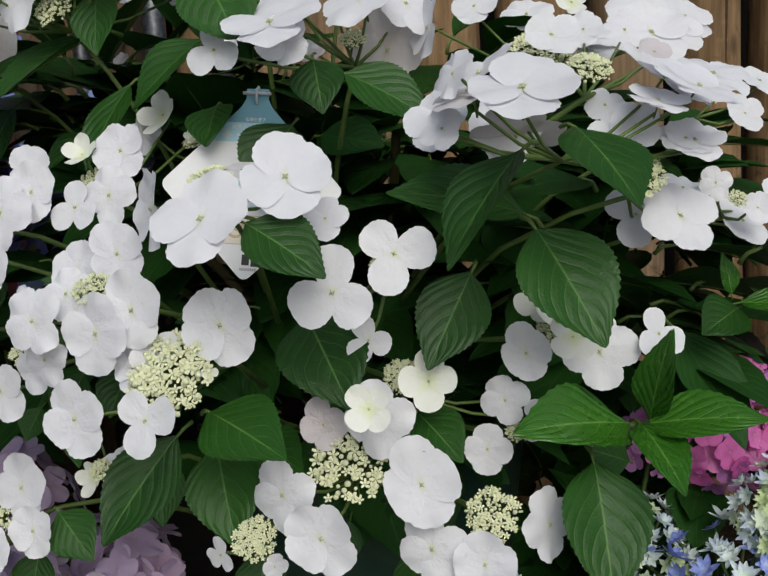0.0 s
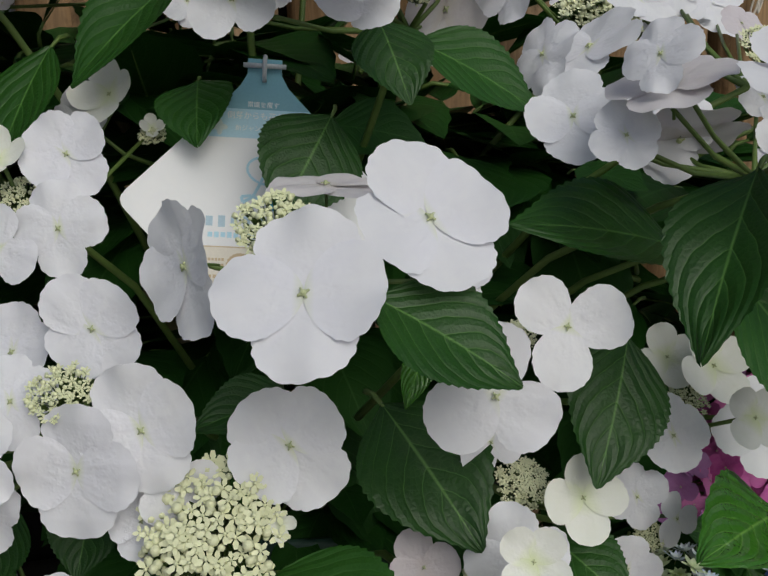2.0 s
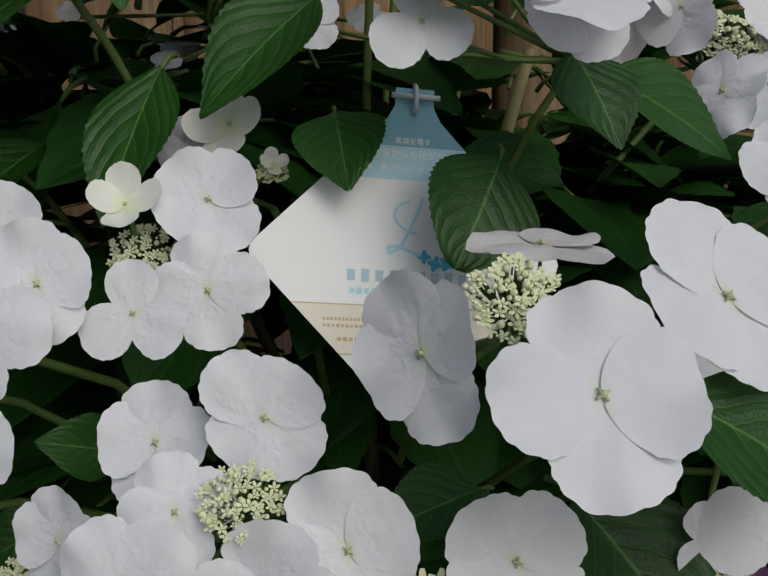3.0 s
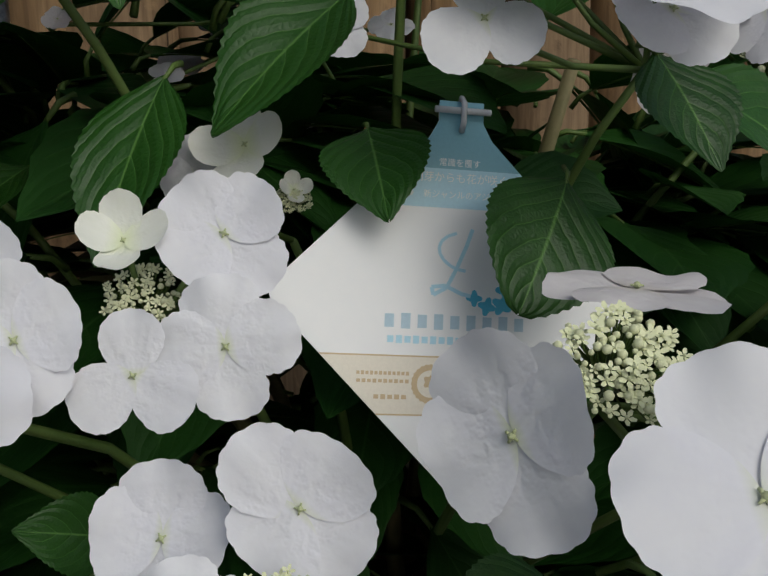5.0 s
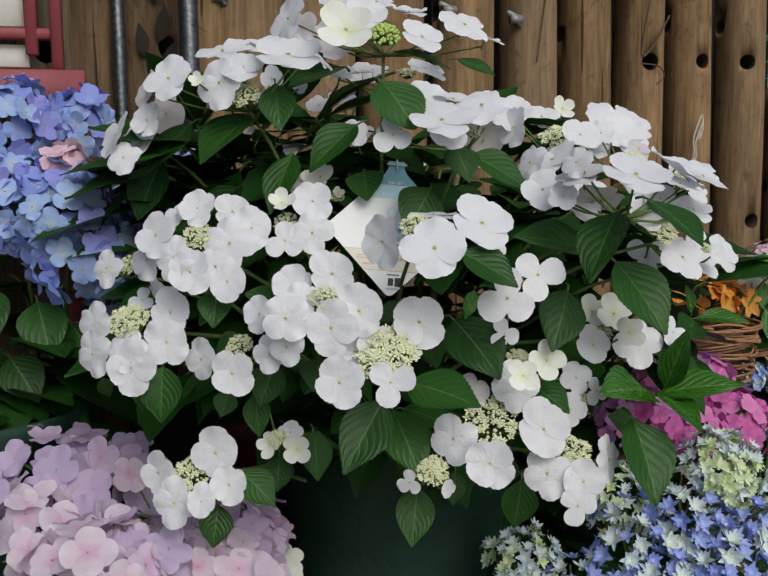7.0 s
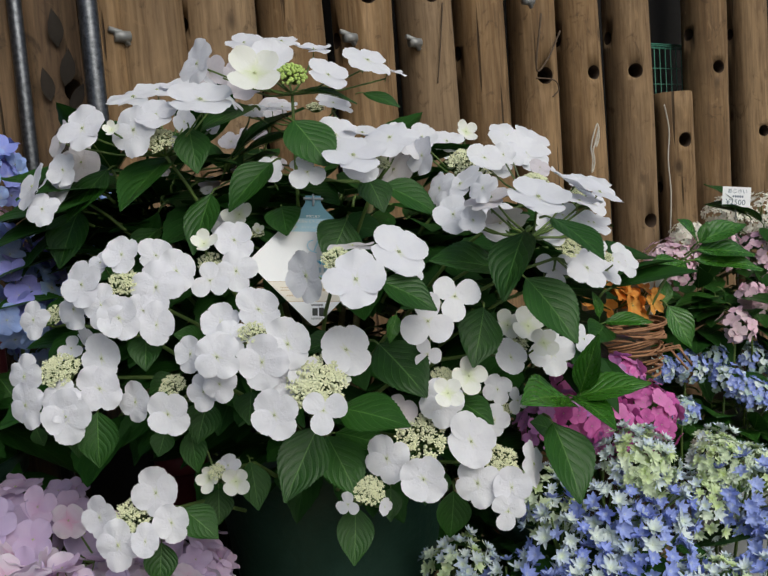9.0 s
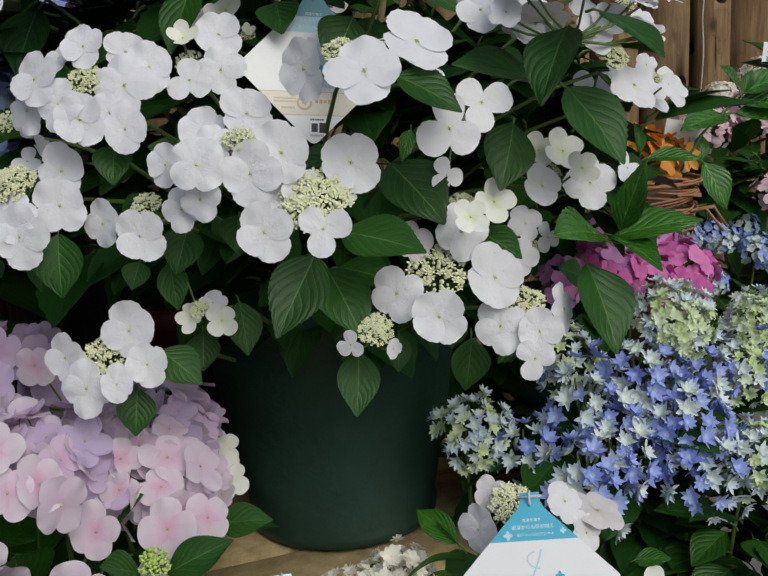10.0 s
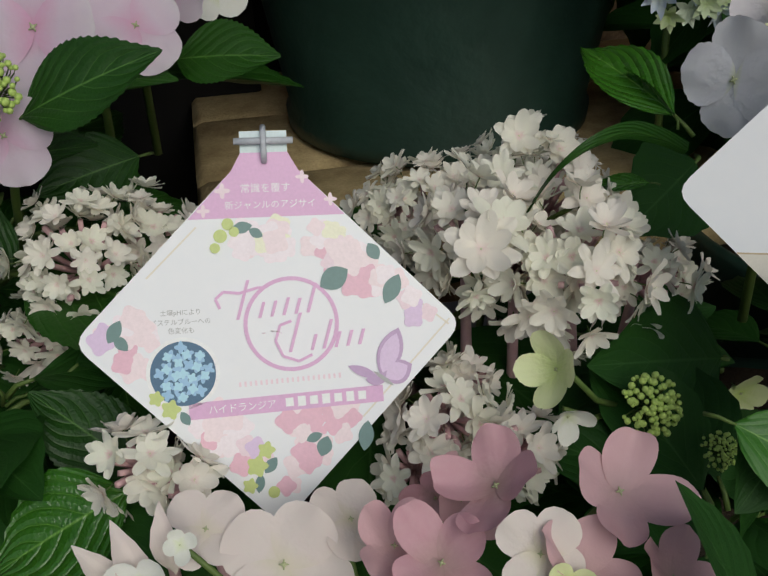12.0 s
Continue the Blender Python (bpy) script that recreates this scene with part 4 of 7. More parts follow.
# ---- the white lacecap hydrangea in the middle ----
plant = thing("potted_hydrangea", (-0.018, 0.794, 0.394), "large white lacecap hydrangea in a dark green plastic pot", "hydrangea")
pot(plant, -0.018, 0.794, 0.394, 0.105, 0.1445, 0.27, M_POT)
for k in range(9):
    a = k * 0.7 + 0.3
    end = Vector((-0.05 + 0.15 * math.cos(a), 0.74 + 0.09 * math.sin(a), 0.80 + 0.05 * (k % 4)))
    h = Heap()
    foot = Vector((-0.018 + 0.03 * math.cos(a), 0.794 + 0.03 * math.sin(a), 0.625))
    h.tube([foot, foot.lerp(end, 0.35) + Vector((0, 0, 0.03)), foot.lerp(end, 0.7) + Vector((0, 0, 0.02)), end], [0.0055, 0.0045, 0.004, 0.003], 0, 7)
    part("stem", h.mesh("stem", M_WOODY), plant)
head = flower_head(plant, (-0.075, 0.600, 1.044), (-0.067, 0.655, 0.855), 0.0149, -10, 50, 0, "white head with a green bud cluster", green=True)
floret(head, (-0.157, 0.620, 1.060), 0.0258, -62, 25, 20, "w", 0)
floret(head, (-0.139, 0.660, 1.058), 0.0206, -50, 20, 50, "a", 1)
floret(head, (-0.118, 0.560, 1.041), 0.0268, -15, 32, 40, "y", 2)
floret(head, (-0.088, 0.620, 1.064), 0.0245, -5, 35, 10, "w", 3)
floret(head, (-0.043, 0.590, 1.042), 0.0222, 5, 42, 20, "w", 4)
floret(head, (0.007, 0.620, 1.059), 0.0271, 20, 48, 30, "w", 5)
floret(head, (0.042, 0.660, 1.055), 0.0237, 50, 72, 0, "w", 0)
floret(head, (-0.105, 0.660, 1.045), 0.0218, -30, 35, 0, "a", 1)
floret(head, (-0.115, 0.680, 1.058), 0.0222, -40, 30, 0, "a", 2)
floret(head, (-0.029, 0.680, 1.081), 0.0217, 10, 70, 10, "w", 3)
floret(head, (-0.096, 0.700, 1.092), 0.0237, -20, 60, 10, "w", 4)
floret(head, (-0.057, 0.700, 1.093), 0.0219, 0, 65, 40, "w", 5)
head = flower_head(plant, (-0.200, 0.600, 0.991), (-0.123, 0.655, 0.831), 0.0136, -20, 40, 1)
floret(head, (-0.263, 0.620, 1.006), 0.0260, -32, 38, 15, "w", 0)
floret(head, (-0.282, 0.660, 0.998), 0.0208, -70, 20, 15, "a", 1)
floret(head, (-0.221, 0.600, 1.001), 0.0266, -38, 22, 20, "w", 2)
floret(head, (-0.164, 0.580, 1.022), 0.0331, -12, 56, 40, "w", 4)
floret(head, (-0.201, 0.600, 1.013), 0.0233, -25, 52, 20, "w", 4)
floret(head, (-0.212, 0.680, 1.039), 0.0292, -25, 68, 20, "w", 5)
floret(head, (-0.187, 0.700, 1.047), 0.0271, -20, 70, 60, "w", 0)
floret(head, (-0.160, 0.700, 1.050), 0.0273, -10, 70, 20, "w", 1)
floret(head, (-0.132, 0.640, 1.035), 0.0258, 62, 42, 50, "w", 2)
floret(head, (-0.240, 0.600, 1.002), 0.0085, -20, 30, 0, "y", 0)
floret(head, (-0.169, 0.660, 1.012), 0.0131, -10, 20, 0, "w", 4)
floret(head, (-0.185, 0.620, 0.991), 0.0062, -10, 20, 0, "w", 5)
floret(head, (-0.139, 0.680, 1.008), 0.0087, -10, 20, 0, "w", 0)
head = flower_head(plant, (-0.284, 0.700, 0.963), (-0.161, 0.700, 0.818), 0.0000, -50, 40, 2)
floret(head, (-0.310, 0.640, 0.959), 0.0229, -68, 30, 0, "w", 1)
floret(head, (-0.304, 0.620, 0.938), 0.0182, -30, 35, 25, "w", 2)
floret(head, (-0.283, 0.640, 0.972), 0.0186, -40, 25, 40, "w", 3)
floret(head, (-0.287, 0.650, 0.958), 0.0207, -45, 28, 0, "w", 4)
floret(head, (-0.266, 0.670, 0.980), 0.0212, -20, 10, 0, "a", 5)
floret(head, (-0.300, 0.660, 0.950), 0.0218, -50, 40, 30, "w", 0)
head = flower_head(plant, (-0.010, 0.554, 0.957), (-0.038, 0.634, 0.816), 0.0085, 0, 50, 3)
floret(head, (-0.053, 0.502, 0.962), 0.0300, -18, 62, 20, "w", 1)
floret(head, (-0.004, 0.543, 0.978), 0.0290, -28, 56, 0, "w", 2)
floret(head, (-0.047, 0.504, 0.953), 0.0178, -15, 28, 45, "w", 3)
floret(head, (-0.088, 0.524, 0.952), 0.0172, -20, 20, 10, "t", 1)
floret(head, (0.010, 0.580, 0.952), 0.0271, 20, -20, 10, "a", 5)
floret(head, (-0.046, 0.571, 0.985), 0.0245, -20, 45, 30, "w", 0)
floret(head, (-0.019, 0.575, 0.986), 0.0248, 20, 72, 30, "w", 1)
floret(head, (0.023, 0.575, 0.978), 0.0225, 30, 30, 30, "w", 2)
floret(head, (-0.099, 0.620, 0.960), 0.0147, -10, 25, 30, "w", 3)
floret(head, (-0.067, 0.680, 1.024), 0.0187, -10, 70, 30, "w", 4)
floret(head, (-0.097, 0.680, 1.022), 0.0136, -10, 50, 30, "w", 5)
floret(head, (-0.019, 0.660, 1.024), 0.0195, 10, 62, 30, "w", 0)
head = flower_head(plant, (0.122, 0.649, 0.953), (0.022, 0.677, 0.814), 0.0237, -5, 50, 4)
floret(head, (0.064, 0.546, 0.932), 0.0260, -66, 56, 10, "w", 1)
floret(head, (0.044, 0.549, 0.930), 0.0200, -74, 26, 40, "w", 2)
floret(head, (0.036, 0.566, 0.962), 0.0215, -72, 16, 40, "w", 3)
floret(head, (0.075, 0.660, 0.985), 0.0201, -15, 45, 0, "w", 4)
floret(head, (0.117, 0.691, 0.981), 0.0215, -10, 48, 20, "w", 5)
floret(head, (0.159, 0.730, 0.993), 0.0155, 0, 30, 20, "y", 1)
floret(head, (0.150, 0.640, 0.957), 0.0190, -5, 66, 45, "w", 1)
floret(head, (0.208, 0.720, 0.984), 0.0298, 5, 50, 0, "w", 2)
floret(head, (0.206, 0.680, 0.962), 0.0319, 10, 40, 20, "w", 3)
floret(head, (0.251, 0.740, 0.978), 0.0273, 25, 45, 10, "w", 4)
floret(head, (0.152, 0.737, 0.966), 0.0200, 0, 45, 10, "w", 5)
floret(head, (0.155, 0.649, 0.948), 0.0203, 0, 55, 10, "w", 0)
floret(head, (0.163, 0.660, 0.959), 0.0180, 0, 60, 40, "w", 1)
head = flower_head(plant, (0.099, 0.470, 0.900), (0.012, 0.596, 0.790), 0.0000, 20, 70, 5)
floret(head, (0.066, 0.406, 0.916), 0.0300, -8, 61, 0, "w", 4)
floret(head, (0.160, 0.505, 0.922), 0.0310, 56, 54, 20, "w", 3)
floret(head, (0.170, 0.480, 0.915), 0.0262, 40, 56, 50, "w", 4)
floret(head, (0.196, 0.530, 0.923), 0.0253, 20, 60, 10, "w", 5)
floret(head, (0.048, 0.458, 0.918), 0.0265, -58, 70, 20, "a", 0)
floret(head, (0.033, 0.498, 0.906), 0.0205, -30, 38, 10, "w", 1)
floret(head, (0.077, 0.497, 0.897), 0.0320, 0, -66, 10, "a", 2)
floret(head, (0.175, 0.500, 0.887), 0.0200, 12, 56, 0, "w", 3)
floret(head, (0.129, 0.500, 0.884), 0.0180, 0, 30, 20, "w", 4)
floret(head, (0.040, 0.450, 0.927), 0.0151, -60, 30, 20, "w", 5)
floret(head, (0.034, 0.460, 0.901), 0.0141, -35, 35, 30, "w", 0)
floret(head, (0.071, 0.500, 0.900), 0.0224, -5, 20, 10, "w", 1)
floret(head, (0.131, 0.520, 0.909), 0.0142, 0, 40, 20, "w", 2)
floret(head, (0.143, 0.500, 0.897), 0.0159, -20, 30, 40, "w", 3)
floret(head, (0.149, 0.480, 0.909), 0.0194, 20, 66, 0, "w", 4)
floret(head, (0.170, 0.500, 0.888), 0.0181, 20, 60, 30, "w", 5)
head = flower_head(plant, (0.118, 0.500, 0.929), (0.020, 0.610, 0.803), 0.0122, 0, 50, 6)
floret(head, (0.138, 0.600, 0.959), 0.0155, -20, 40, 10, "w", 0)
floret(head, (0.118, 0.603, 0.957), 0.0205, -8, 44, 40, "w", 1)
floret(head, (0.181, 0.660, 0.963), 0.0192, 0, 42, 0, "w", 2)
floret(head, (0.243, 0.720, 0.965), 0.0194, 20, 35, 20, "w", 3)
floret(head, (0.190, 0.620, 0.944), 0.0141, 0, 40, 10, "a", 4)
head = flower_head(plant, (0.210, 0.580, 0.914), (0.061, 0.646, 0.796), 0.0093, 10, 50, 7)
floret(head, (0.238, 0.620, 0.926), 0.0148, 0, 48, 20, "w", 5)
floret(head, (0.261, 0.620, 0.921), 0.0155, 20, 56, 0, "w", 0)
floret(head, (0.243, 0.600, 0.900), 0.0144, 10, 30, 30, "w", 1)
head = flower_head(plant, (0.215, 0.540, 0.850), (0.064, 0.628, 0.768), 0.0065, 10, 40, 8)
floret(head, (0.198, 0.530, 0.861), 0.0112, -10, 14, 20, "w", 2)
floret(head, (0.227, 0.540, 0.844), 0.0114, 10, 14, 50, "w", 3)
head = flower_head(plant, (0.145, 0.500, 0.870), (0.032, 0.610, 0.776), 0.0144, 10, 40, 9)
floret(head, (0.153, 0.538, 0.844), 0.0209, -5, 24, 45, "t", 0)
floret(head, (0.169, 0.506, 0.845), 0.0246, 8, 36, 20, "w", 5)
floret(head, (0.261, 0.580, 0.840), 0.0217, 20, 34, 0, "w", 0)
floret(head, (0.226, 0.560, 0.834), 0.0191, 20, 36, 30, "w", 1)
floret(head, (0.182, 0.540, 0.858), 0.0165, 20, 56, 30, "w", 2)
head = flower_head(plant, (-0.086, 0.463, 0.879), (-0.072, 0.593, 0.780), 0.0134, -15, 45, 10)
floret(head, (-0.084, 0.424, 0.865), 0.0286, -16, 46, 0, "w", 0)
floret(head, (-0.044, 0.434, 0.882), 0.0267, -4, 42, 15, "w", 4)
floret(head, (-0.114, 0.455, 0.870), 0.0232, -60, 8, 35, "w", 3)
floret(head, (-0.064, 0.490, 0.887), 0.0239, 30, 86, 10, "a", 0)
floret(head, (-0.028, 0.460, 0.859), 0.0132, -10, 40, 10, "w", 1)
head = flower_head(plant, (-0.173, 0.557, 0.881), (-0.111, 0.636, 0.782), 0.0107, -15, 35, 11)
floret(head, (-0.177, 0.551, 0.898), 0.0129, -15, 40, 0, "y", 0)
floret(head, (-0.152, 0.545, 0.899), 0.0199, -15, 25, 40, "w", 3)
floret(head, (-0.136, 0.595, 0.920), 0.0168, -30, 30, 10, "y", 1)
floret(head, (-0.156, 0.526, 0.874), 0.0191, -18, 14, 10, "w", 5)
floret(head, (-0.178, 0.530, 0.868), 0.0170, -20, 18, 0, "t", 0)
floret(head, (-0.120, 0.600, 0.905), 0.0063, 0, 30, 0, "y", 0)
head = flower_head(plant, (-0.120, 0.600, 0.902), (-0.087, 0.655, 0.791), 0.0062, -10, 50, 12)
floret(head, (-0.151, 0.600, 0.910), 0.0151, -30, 10, 0, "w", 2)
head = flower_head(plant, (-0.247, 0.545, 0.872), (-0.144, 0.630, 0.777), 0.0135, -20, 45, 13)
floret(head, (-0.245, 0.555, 0.895), 0.0184, -25, 30, 20, "w", 3)
floret(head, (-0.216, 0.569, 0.891), 0.0176, -15, 25, 45, "w", 4)
floret(head, (-0.222, 0.531, 0.867), 0.0240, -20, 18, 0, "w", 5)
floret(head, (-0.204, 0.535, 0.878), 0.0202, -15, 22, 20, "w", 0)
floret(head, (-0.279, 0.545, 0.874), 0.0208, -40, 25, 30, "w", 1)
floret(head, (-0.266, 0.530, 0.857), 0.0197, -30, 18, 0, "w", 2)
floret(head, (-0.254, 0.522, 0.846), 0.0204, -22, 14, 45, "w", 3)
floret(head, (-0.226, 0.515, 0.838), 0.0181, -20, 10, 0, "w", 4)
floret(head, (-0.287, 0.555, 0.854), 0.0186, -45, 10, 20, "w", 5)
floret(head, (-0.234, 0.530, 0.849), 0.0160, -20, 20, 45, "w", 0)
floret(head, (-0.262, 0.575, 0.889), 0.0125, -40, 40, 0, "w", 1)
head = flower_head(plant, (-0.303, 0.600, 0.847), (-0.170, 0.655, 0.766), 0.0092, -30, 35, 14)
floret(head, (-0.320, 0.585, 0.846), 0.0175, -40, 15, 10, "w", 2)
floret(head, (-0.288, 0.580, 0.848), 0.0142, -30, 15, 10, "w", 3)
head = flower_head(plant, (-0.304, 0.555, 0.805), (-0.170, 0.635, 0.747), 0.0167, -25, 50, 15)
floret(head, (-0.270, 0.550, 0.811), 0.0204, -25, 18, 20, "w", 4)
floret(head, (-0.331, 0.565, 0.802), 0.0204, -45, 12, 0, "w", 5)
floret(head, (-0.274, 0.540, 0.788), 0.0222, -22, 14, 45, "w", 0)
floret(head, (-0.302, 0.535, 0.770), 0.0231, -25, 8, 10, "w", 1)
floret(head, (-0.332, 0.555, 0.780), 0.0210, -45, 8, 30, "w", 2)
floret(head, (-0.293, 0.585, 0.818), 0.0118, -20, 35, 0, "t", 1)
floret(head, (-0.279, 0.585, 0.823), 0.0153, 60, 30, 0, "w", 4)
floret(head, (-0.305, 0.540, 0.783), 0.0192, -30, 20, 0, "w", 5)
head = flower_head(plant, (-0.217, 0.530, 0.784), (-0.131, 0.623, 0.738), 0.0111, -20, 50, 16)
floret(head, (-0.247, 0.539, 0.773), 0.0187, -45, 10, 10, "w", 0)
floret(head, (-0.225, 0.507, 0.766), 0.0197, -22, 8, 45, "w", 1)
floret(head, (-0.197, 0.492, 0.783), 0.0163, -20, 10, 0, "w", 2)
head = flower_head(plant, (-0.157, 0.478, 0.827), (-0.104, 0.600, 0.757), 0.0113, -18, 50, 17)
floret(head, (-0.175, 0.513, 0.833), 0.0199, -25, 28, 0, "w", 3)
floret(head, (-0.146, 0.496, 0.843), 0.0204, -18, 18, 45, "w", 4)
floret(head, (-0.187, 0.470, 0.813), 0.0206, -22, 14, 45, "w", 5)
floret(head, (-0.132, 0.463, 0.817), 0.0227, -18, 14, 20, "w", 0)
floret(head, (-0.153, 0.466, 0.805), 0.0227, -22, 8, 0, "w", 1)
floret(head, (-0.186, 0.478, 0.790), 0.0160, -20, 0, 20, "w", 2)
floret(head, (-0.203, 0.502, 0.813), 0.0164, -40, 12, 0, "w", 3)
floret(head, (-0.123, 0.462, 0.798), 0.0152, 0, 10, 30, "t", 1)
floret(head, (-0.173, 0.485, 0.824), 0.0173, -20, 30, 20, "w", 5)
head = flower_head(plant, (-0.114, 0.454, 0.783), (-0.084, 0.589, 0.737), 0.0230, -18, 32, 18)
floret(head, (-0.086, 0.459, 0.807), 0.0234, -10, 14, 40, "w", 3)
floret(head, (-0.155, 0.427, 0.771), 0.0201, -22, 10, 30, "w", 1)
floret(head, (-0.119, 0.420, 0.770), 0.0180, -18, 16, 45, "t", 0)
floret(head, (-0.135, 0.465, 0.785), 0.0137, -25, 20, 0, "w", 3)
floret(head, (-0.092, 0.450, 0.784), 0.0053, 0, 20, 0, "y", 0)
head = flower_head(plant, (-0.001, 0.470, 0.832), (-0.034, 0.596, 0.759), 0.0063, -10, 40, 19)
floret(head, (-0.025, 0.431, 0.826), 0.0233, -16, 10, 0, "t", 1)
floret(head, (0.006, 0.446, 0.841), 0.0209, -6, 16, 40, "t", 0)
floret(head, (-0.010, 0.475, 0.791), 0.0137, -5, 10, 20, "t", 1)
head = flower_head(plant, (0.095, 0.510, 0.781), (0.010, 0.615, 0.736), 0.0094, 0, 40, 20)
floret(head, (0.090, 0.520, 0.799), 0.0150, -15, 25, 20, "y", 2)
floret(head, (0.103, 0.505, 0.798), 0.0182, -5, 28, 20, "y", 2)
floret(head, (0.078, 0.494, 0.774), 0.0170, -14, 12, 20, "w", 4)
floret(head, (0.119, 0.492, 0.773), 0.0232, -10, 14, 10, "w", 5)
floret(head, (0.151, 0.489, 0.782), 0.0156, 20, 20, 0, "t", 0)
floret(head, (0.100, 0.472, 0.787), 0.0142, -10, 20, 45, "y", 2)
head = flower_head(plant, (0.007, 0.485, 0.767), (-0.030, 0.603, 0.727), 0.0105, -8, 45, 21)
floret(head, (-0.007, 0.459, 0.752), 0.0223, -14, 8, 10, "w", 2)
floret(head, (-0.011, 0.434, 0.765), 0.0138, -10, 24, 45, "y", 2)
floret(head, (0.021, 0.462, 0.770), 0.0169, -8, 18, 0, "y", 2)
floret(head, (0.066, 0.501, 0.745), 0.0155, -5, 14, 20, "w", 5)
floret(head, (0.085, 0.500, 0.732), 0.0130, 10, 10, 20, "t", 1)
head = flower_head(plant, (0.072, 0.500, 0.726), (-0.000, 0.610, 0.686), 0.0068, 0, 45, 22)
floret(head, (0.053, 0.485, 0.722), 0.0152, -10, 8, 0, "w", 1)
head = flower_head(plant, (-0.023, 0.467, 0.724), (-0.044, 0.595, 0.684), 0.0220, -12, 42, 23)
floret(head, (-0.060, 0.455, 0.714), 0.0215, -24, 10, 20, "w", 2)
floret(head, (-0.039, 0.430, 0.700), 0.0221, -14, 4, 45, "w", 3)
floret(head, (0.014, 0.451, 0.717), 0.0247, -8, 12, 20, "w", 4)
floret(head, (-0.037, 0.475, 0.745), 0.0153, -10, 10, 20, "a", 5)
head = flower_head(plant, (-0.077, 0.455, 0.690), (-0.067, 0.590, 0.650), 0.0122, -12, 35, 24)
floret(head, (-0.096, 0.455, 0.682), 0.0109, -40, 0, 0, "t", 1)
floret(head, (-0.067, 0.450, 0.676), 0.0078, 20, 0, 0, "w", 1)
head = flower_head(plant, (0.054, 0.478, 0.686), (-0.009, 0.600, 0.646), 0.0156, -8, 40, 25)
floret(head, (0.018, 0.452, 0.680), 0.0225, -22, 10, 20, "w", 2)
floret(head, (0.045, 0.443, 0.674), 0.0200, -12, 8, 0, "w", 3)
floret(head, (0.039, 0.440, 0.655), 0.0168, -12, 0, 45, "t", 1)
floret(head, (0.085, 0.478, 0.678), 0.0229, 42, 8, 0, "w", 5)
head = flower_head(plant, (-0.260, 0.555, 0.671), (-0.150, 0.635, 0.631), 0.0165, -18, 40, 26)
floret(head, (-0.238, 0.548, 0.691), 0.0234, -18, 14, 10, "w", 0)
floret(head, (-0.285, 0.565, 0.673), 0.0194, -40, 10, 20, "w", 1)
floret(head, (-0.273, 0.545, 0.653), 0.0232, -25, 8, 0, "w", 2)
floret(head, (-0.229, 0.535, 0.667), 0.0182, -12, 10, 20, "w", 3)
floret(head, (-0.252, 0.530, 0.657), 0.0147, -20, 14, 0, "w", 4)
head = flower_head(plant, (-0.186, 0.545, 0.701), (-0.117, 0.630, 0.661), 0.0075, -15, 40, 27)
floret(head, (-0.192, 0.549, 0.695), 0.0119, -30, 10, 0, "y", 1)
floret(head, (-0.171, 0.540, 0.691), 0.0135, -10, 8, 45, "y", 2)
floret(head, (-0.175, 0.550, 0.703), 0.0119, -10, 50, 0, "w", 1)
floret(head, (-0.195, 0.560, 0.725), 0.0094, -60, 0, 0, "a", 2)
head = flower_head(plant, (-0.066, 0.780, 0.997), (-0.063, 0.736, 0.834), 0.0000, 0, 40, 28)
floret(head, (-0.100, 0.800, 1.001), 0.0166, -20, 50, 20, "a", 3)
floret(head, (-0.050, 0.800, 1.036), 0.0250, -20, 50, 20, "a", 4)
floret(head, (-0.073, 0.800, 1.009), 0.0167, -20, 50, 70, "a", 5)
floret(head, (-0.106, 0.800, 0.977), 0.0166, -20, 50, 10, "a", 0)
floret(head, (-0.051, 0.800, 0.972), 0.0146, -20, 50, 20, "a", 1)
floret(head, (-0.129, 0.800, 0.956), 0.0143, -20, 50, 60, "a", 2)
floret(head, (0.017, 0.800, 0.939), 0.0114, -20, 50, 50, "a", 3)
floret(head, (-0.147, 0.700, 0.946), 0.0078, -20, 45, 70, "w", 4)
floret(head, (-0.049, 0.700, 0.967), 0.0111, -20, 45, 80, "w", 5)
floret(head, (-0.072, 0.700, 0.938), 0.0051, -20, 45, 70, "a", 0)
floret(head, (-0.188, 0.700, 0.967), 0.0071, -20, 45, 30, "a", 1)
floret(head, (-0.090, 0.700, 0.925), 0.0051, -20, 45, 80, "a", 2)
head = flower_head(plant, (-0.021, 0.720, 1.027), (-0.043, 0.709, 0.847), 0.0102, 0, 60, 29)
floret(head, (-0.064, 0.740, 1.029), 0.0209, -10, 80, 0, "w", 3)
floret(head, (-0.001, 0.700, 1.027), 0.0184, 30, 50, 20, "w", 4)
floret(head, (-0.094, 0.720, 1.026), 0.0183, -20, 70, 20, "w", 5)
leaf(plant, (-0.173, 0.604, 1.002), (-0.172, 0.584, 0.959), (-0.2, -0.9, 0.5), "l", 0, 1.15)
leaf(plant, (-0.093, 0.540, 0.998), (-0.073, 0.510, 0.956), (0.1, -0.95, 0.3), "o", 1, 1.02)
leaf(plant, (-0.001, 0.620, 1.029), (0.030, 0.600, 1.011), (0.1, -0.6, 0.8), "l", 2, 1.0)
leaf(plant, (-0.068, 0.600, 1.031), (-0.020, 0.580, 1.014), (0.1, -0.3, 0.9), "l", 3, 0.7)
leaf(plant, (-0.104, 0.582, 0.966), (-0.150, 0.572, 0.924), (-0.6, -0.7, 0.4), "l", 4, 0.95)
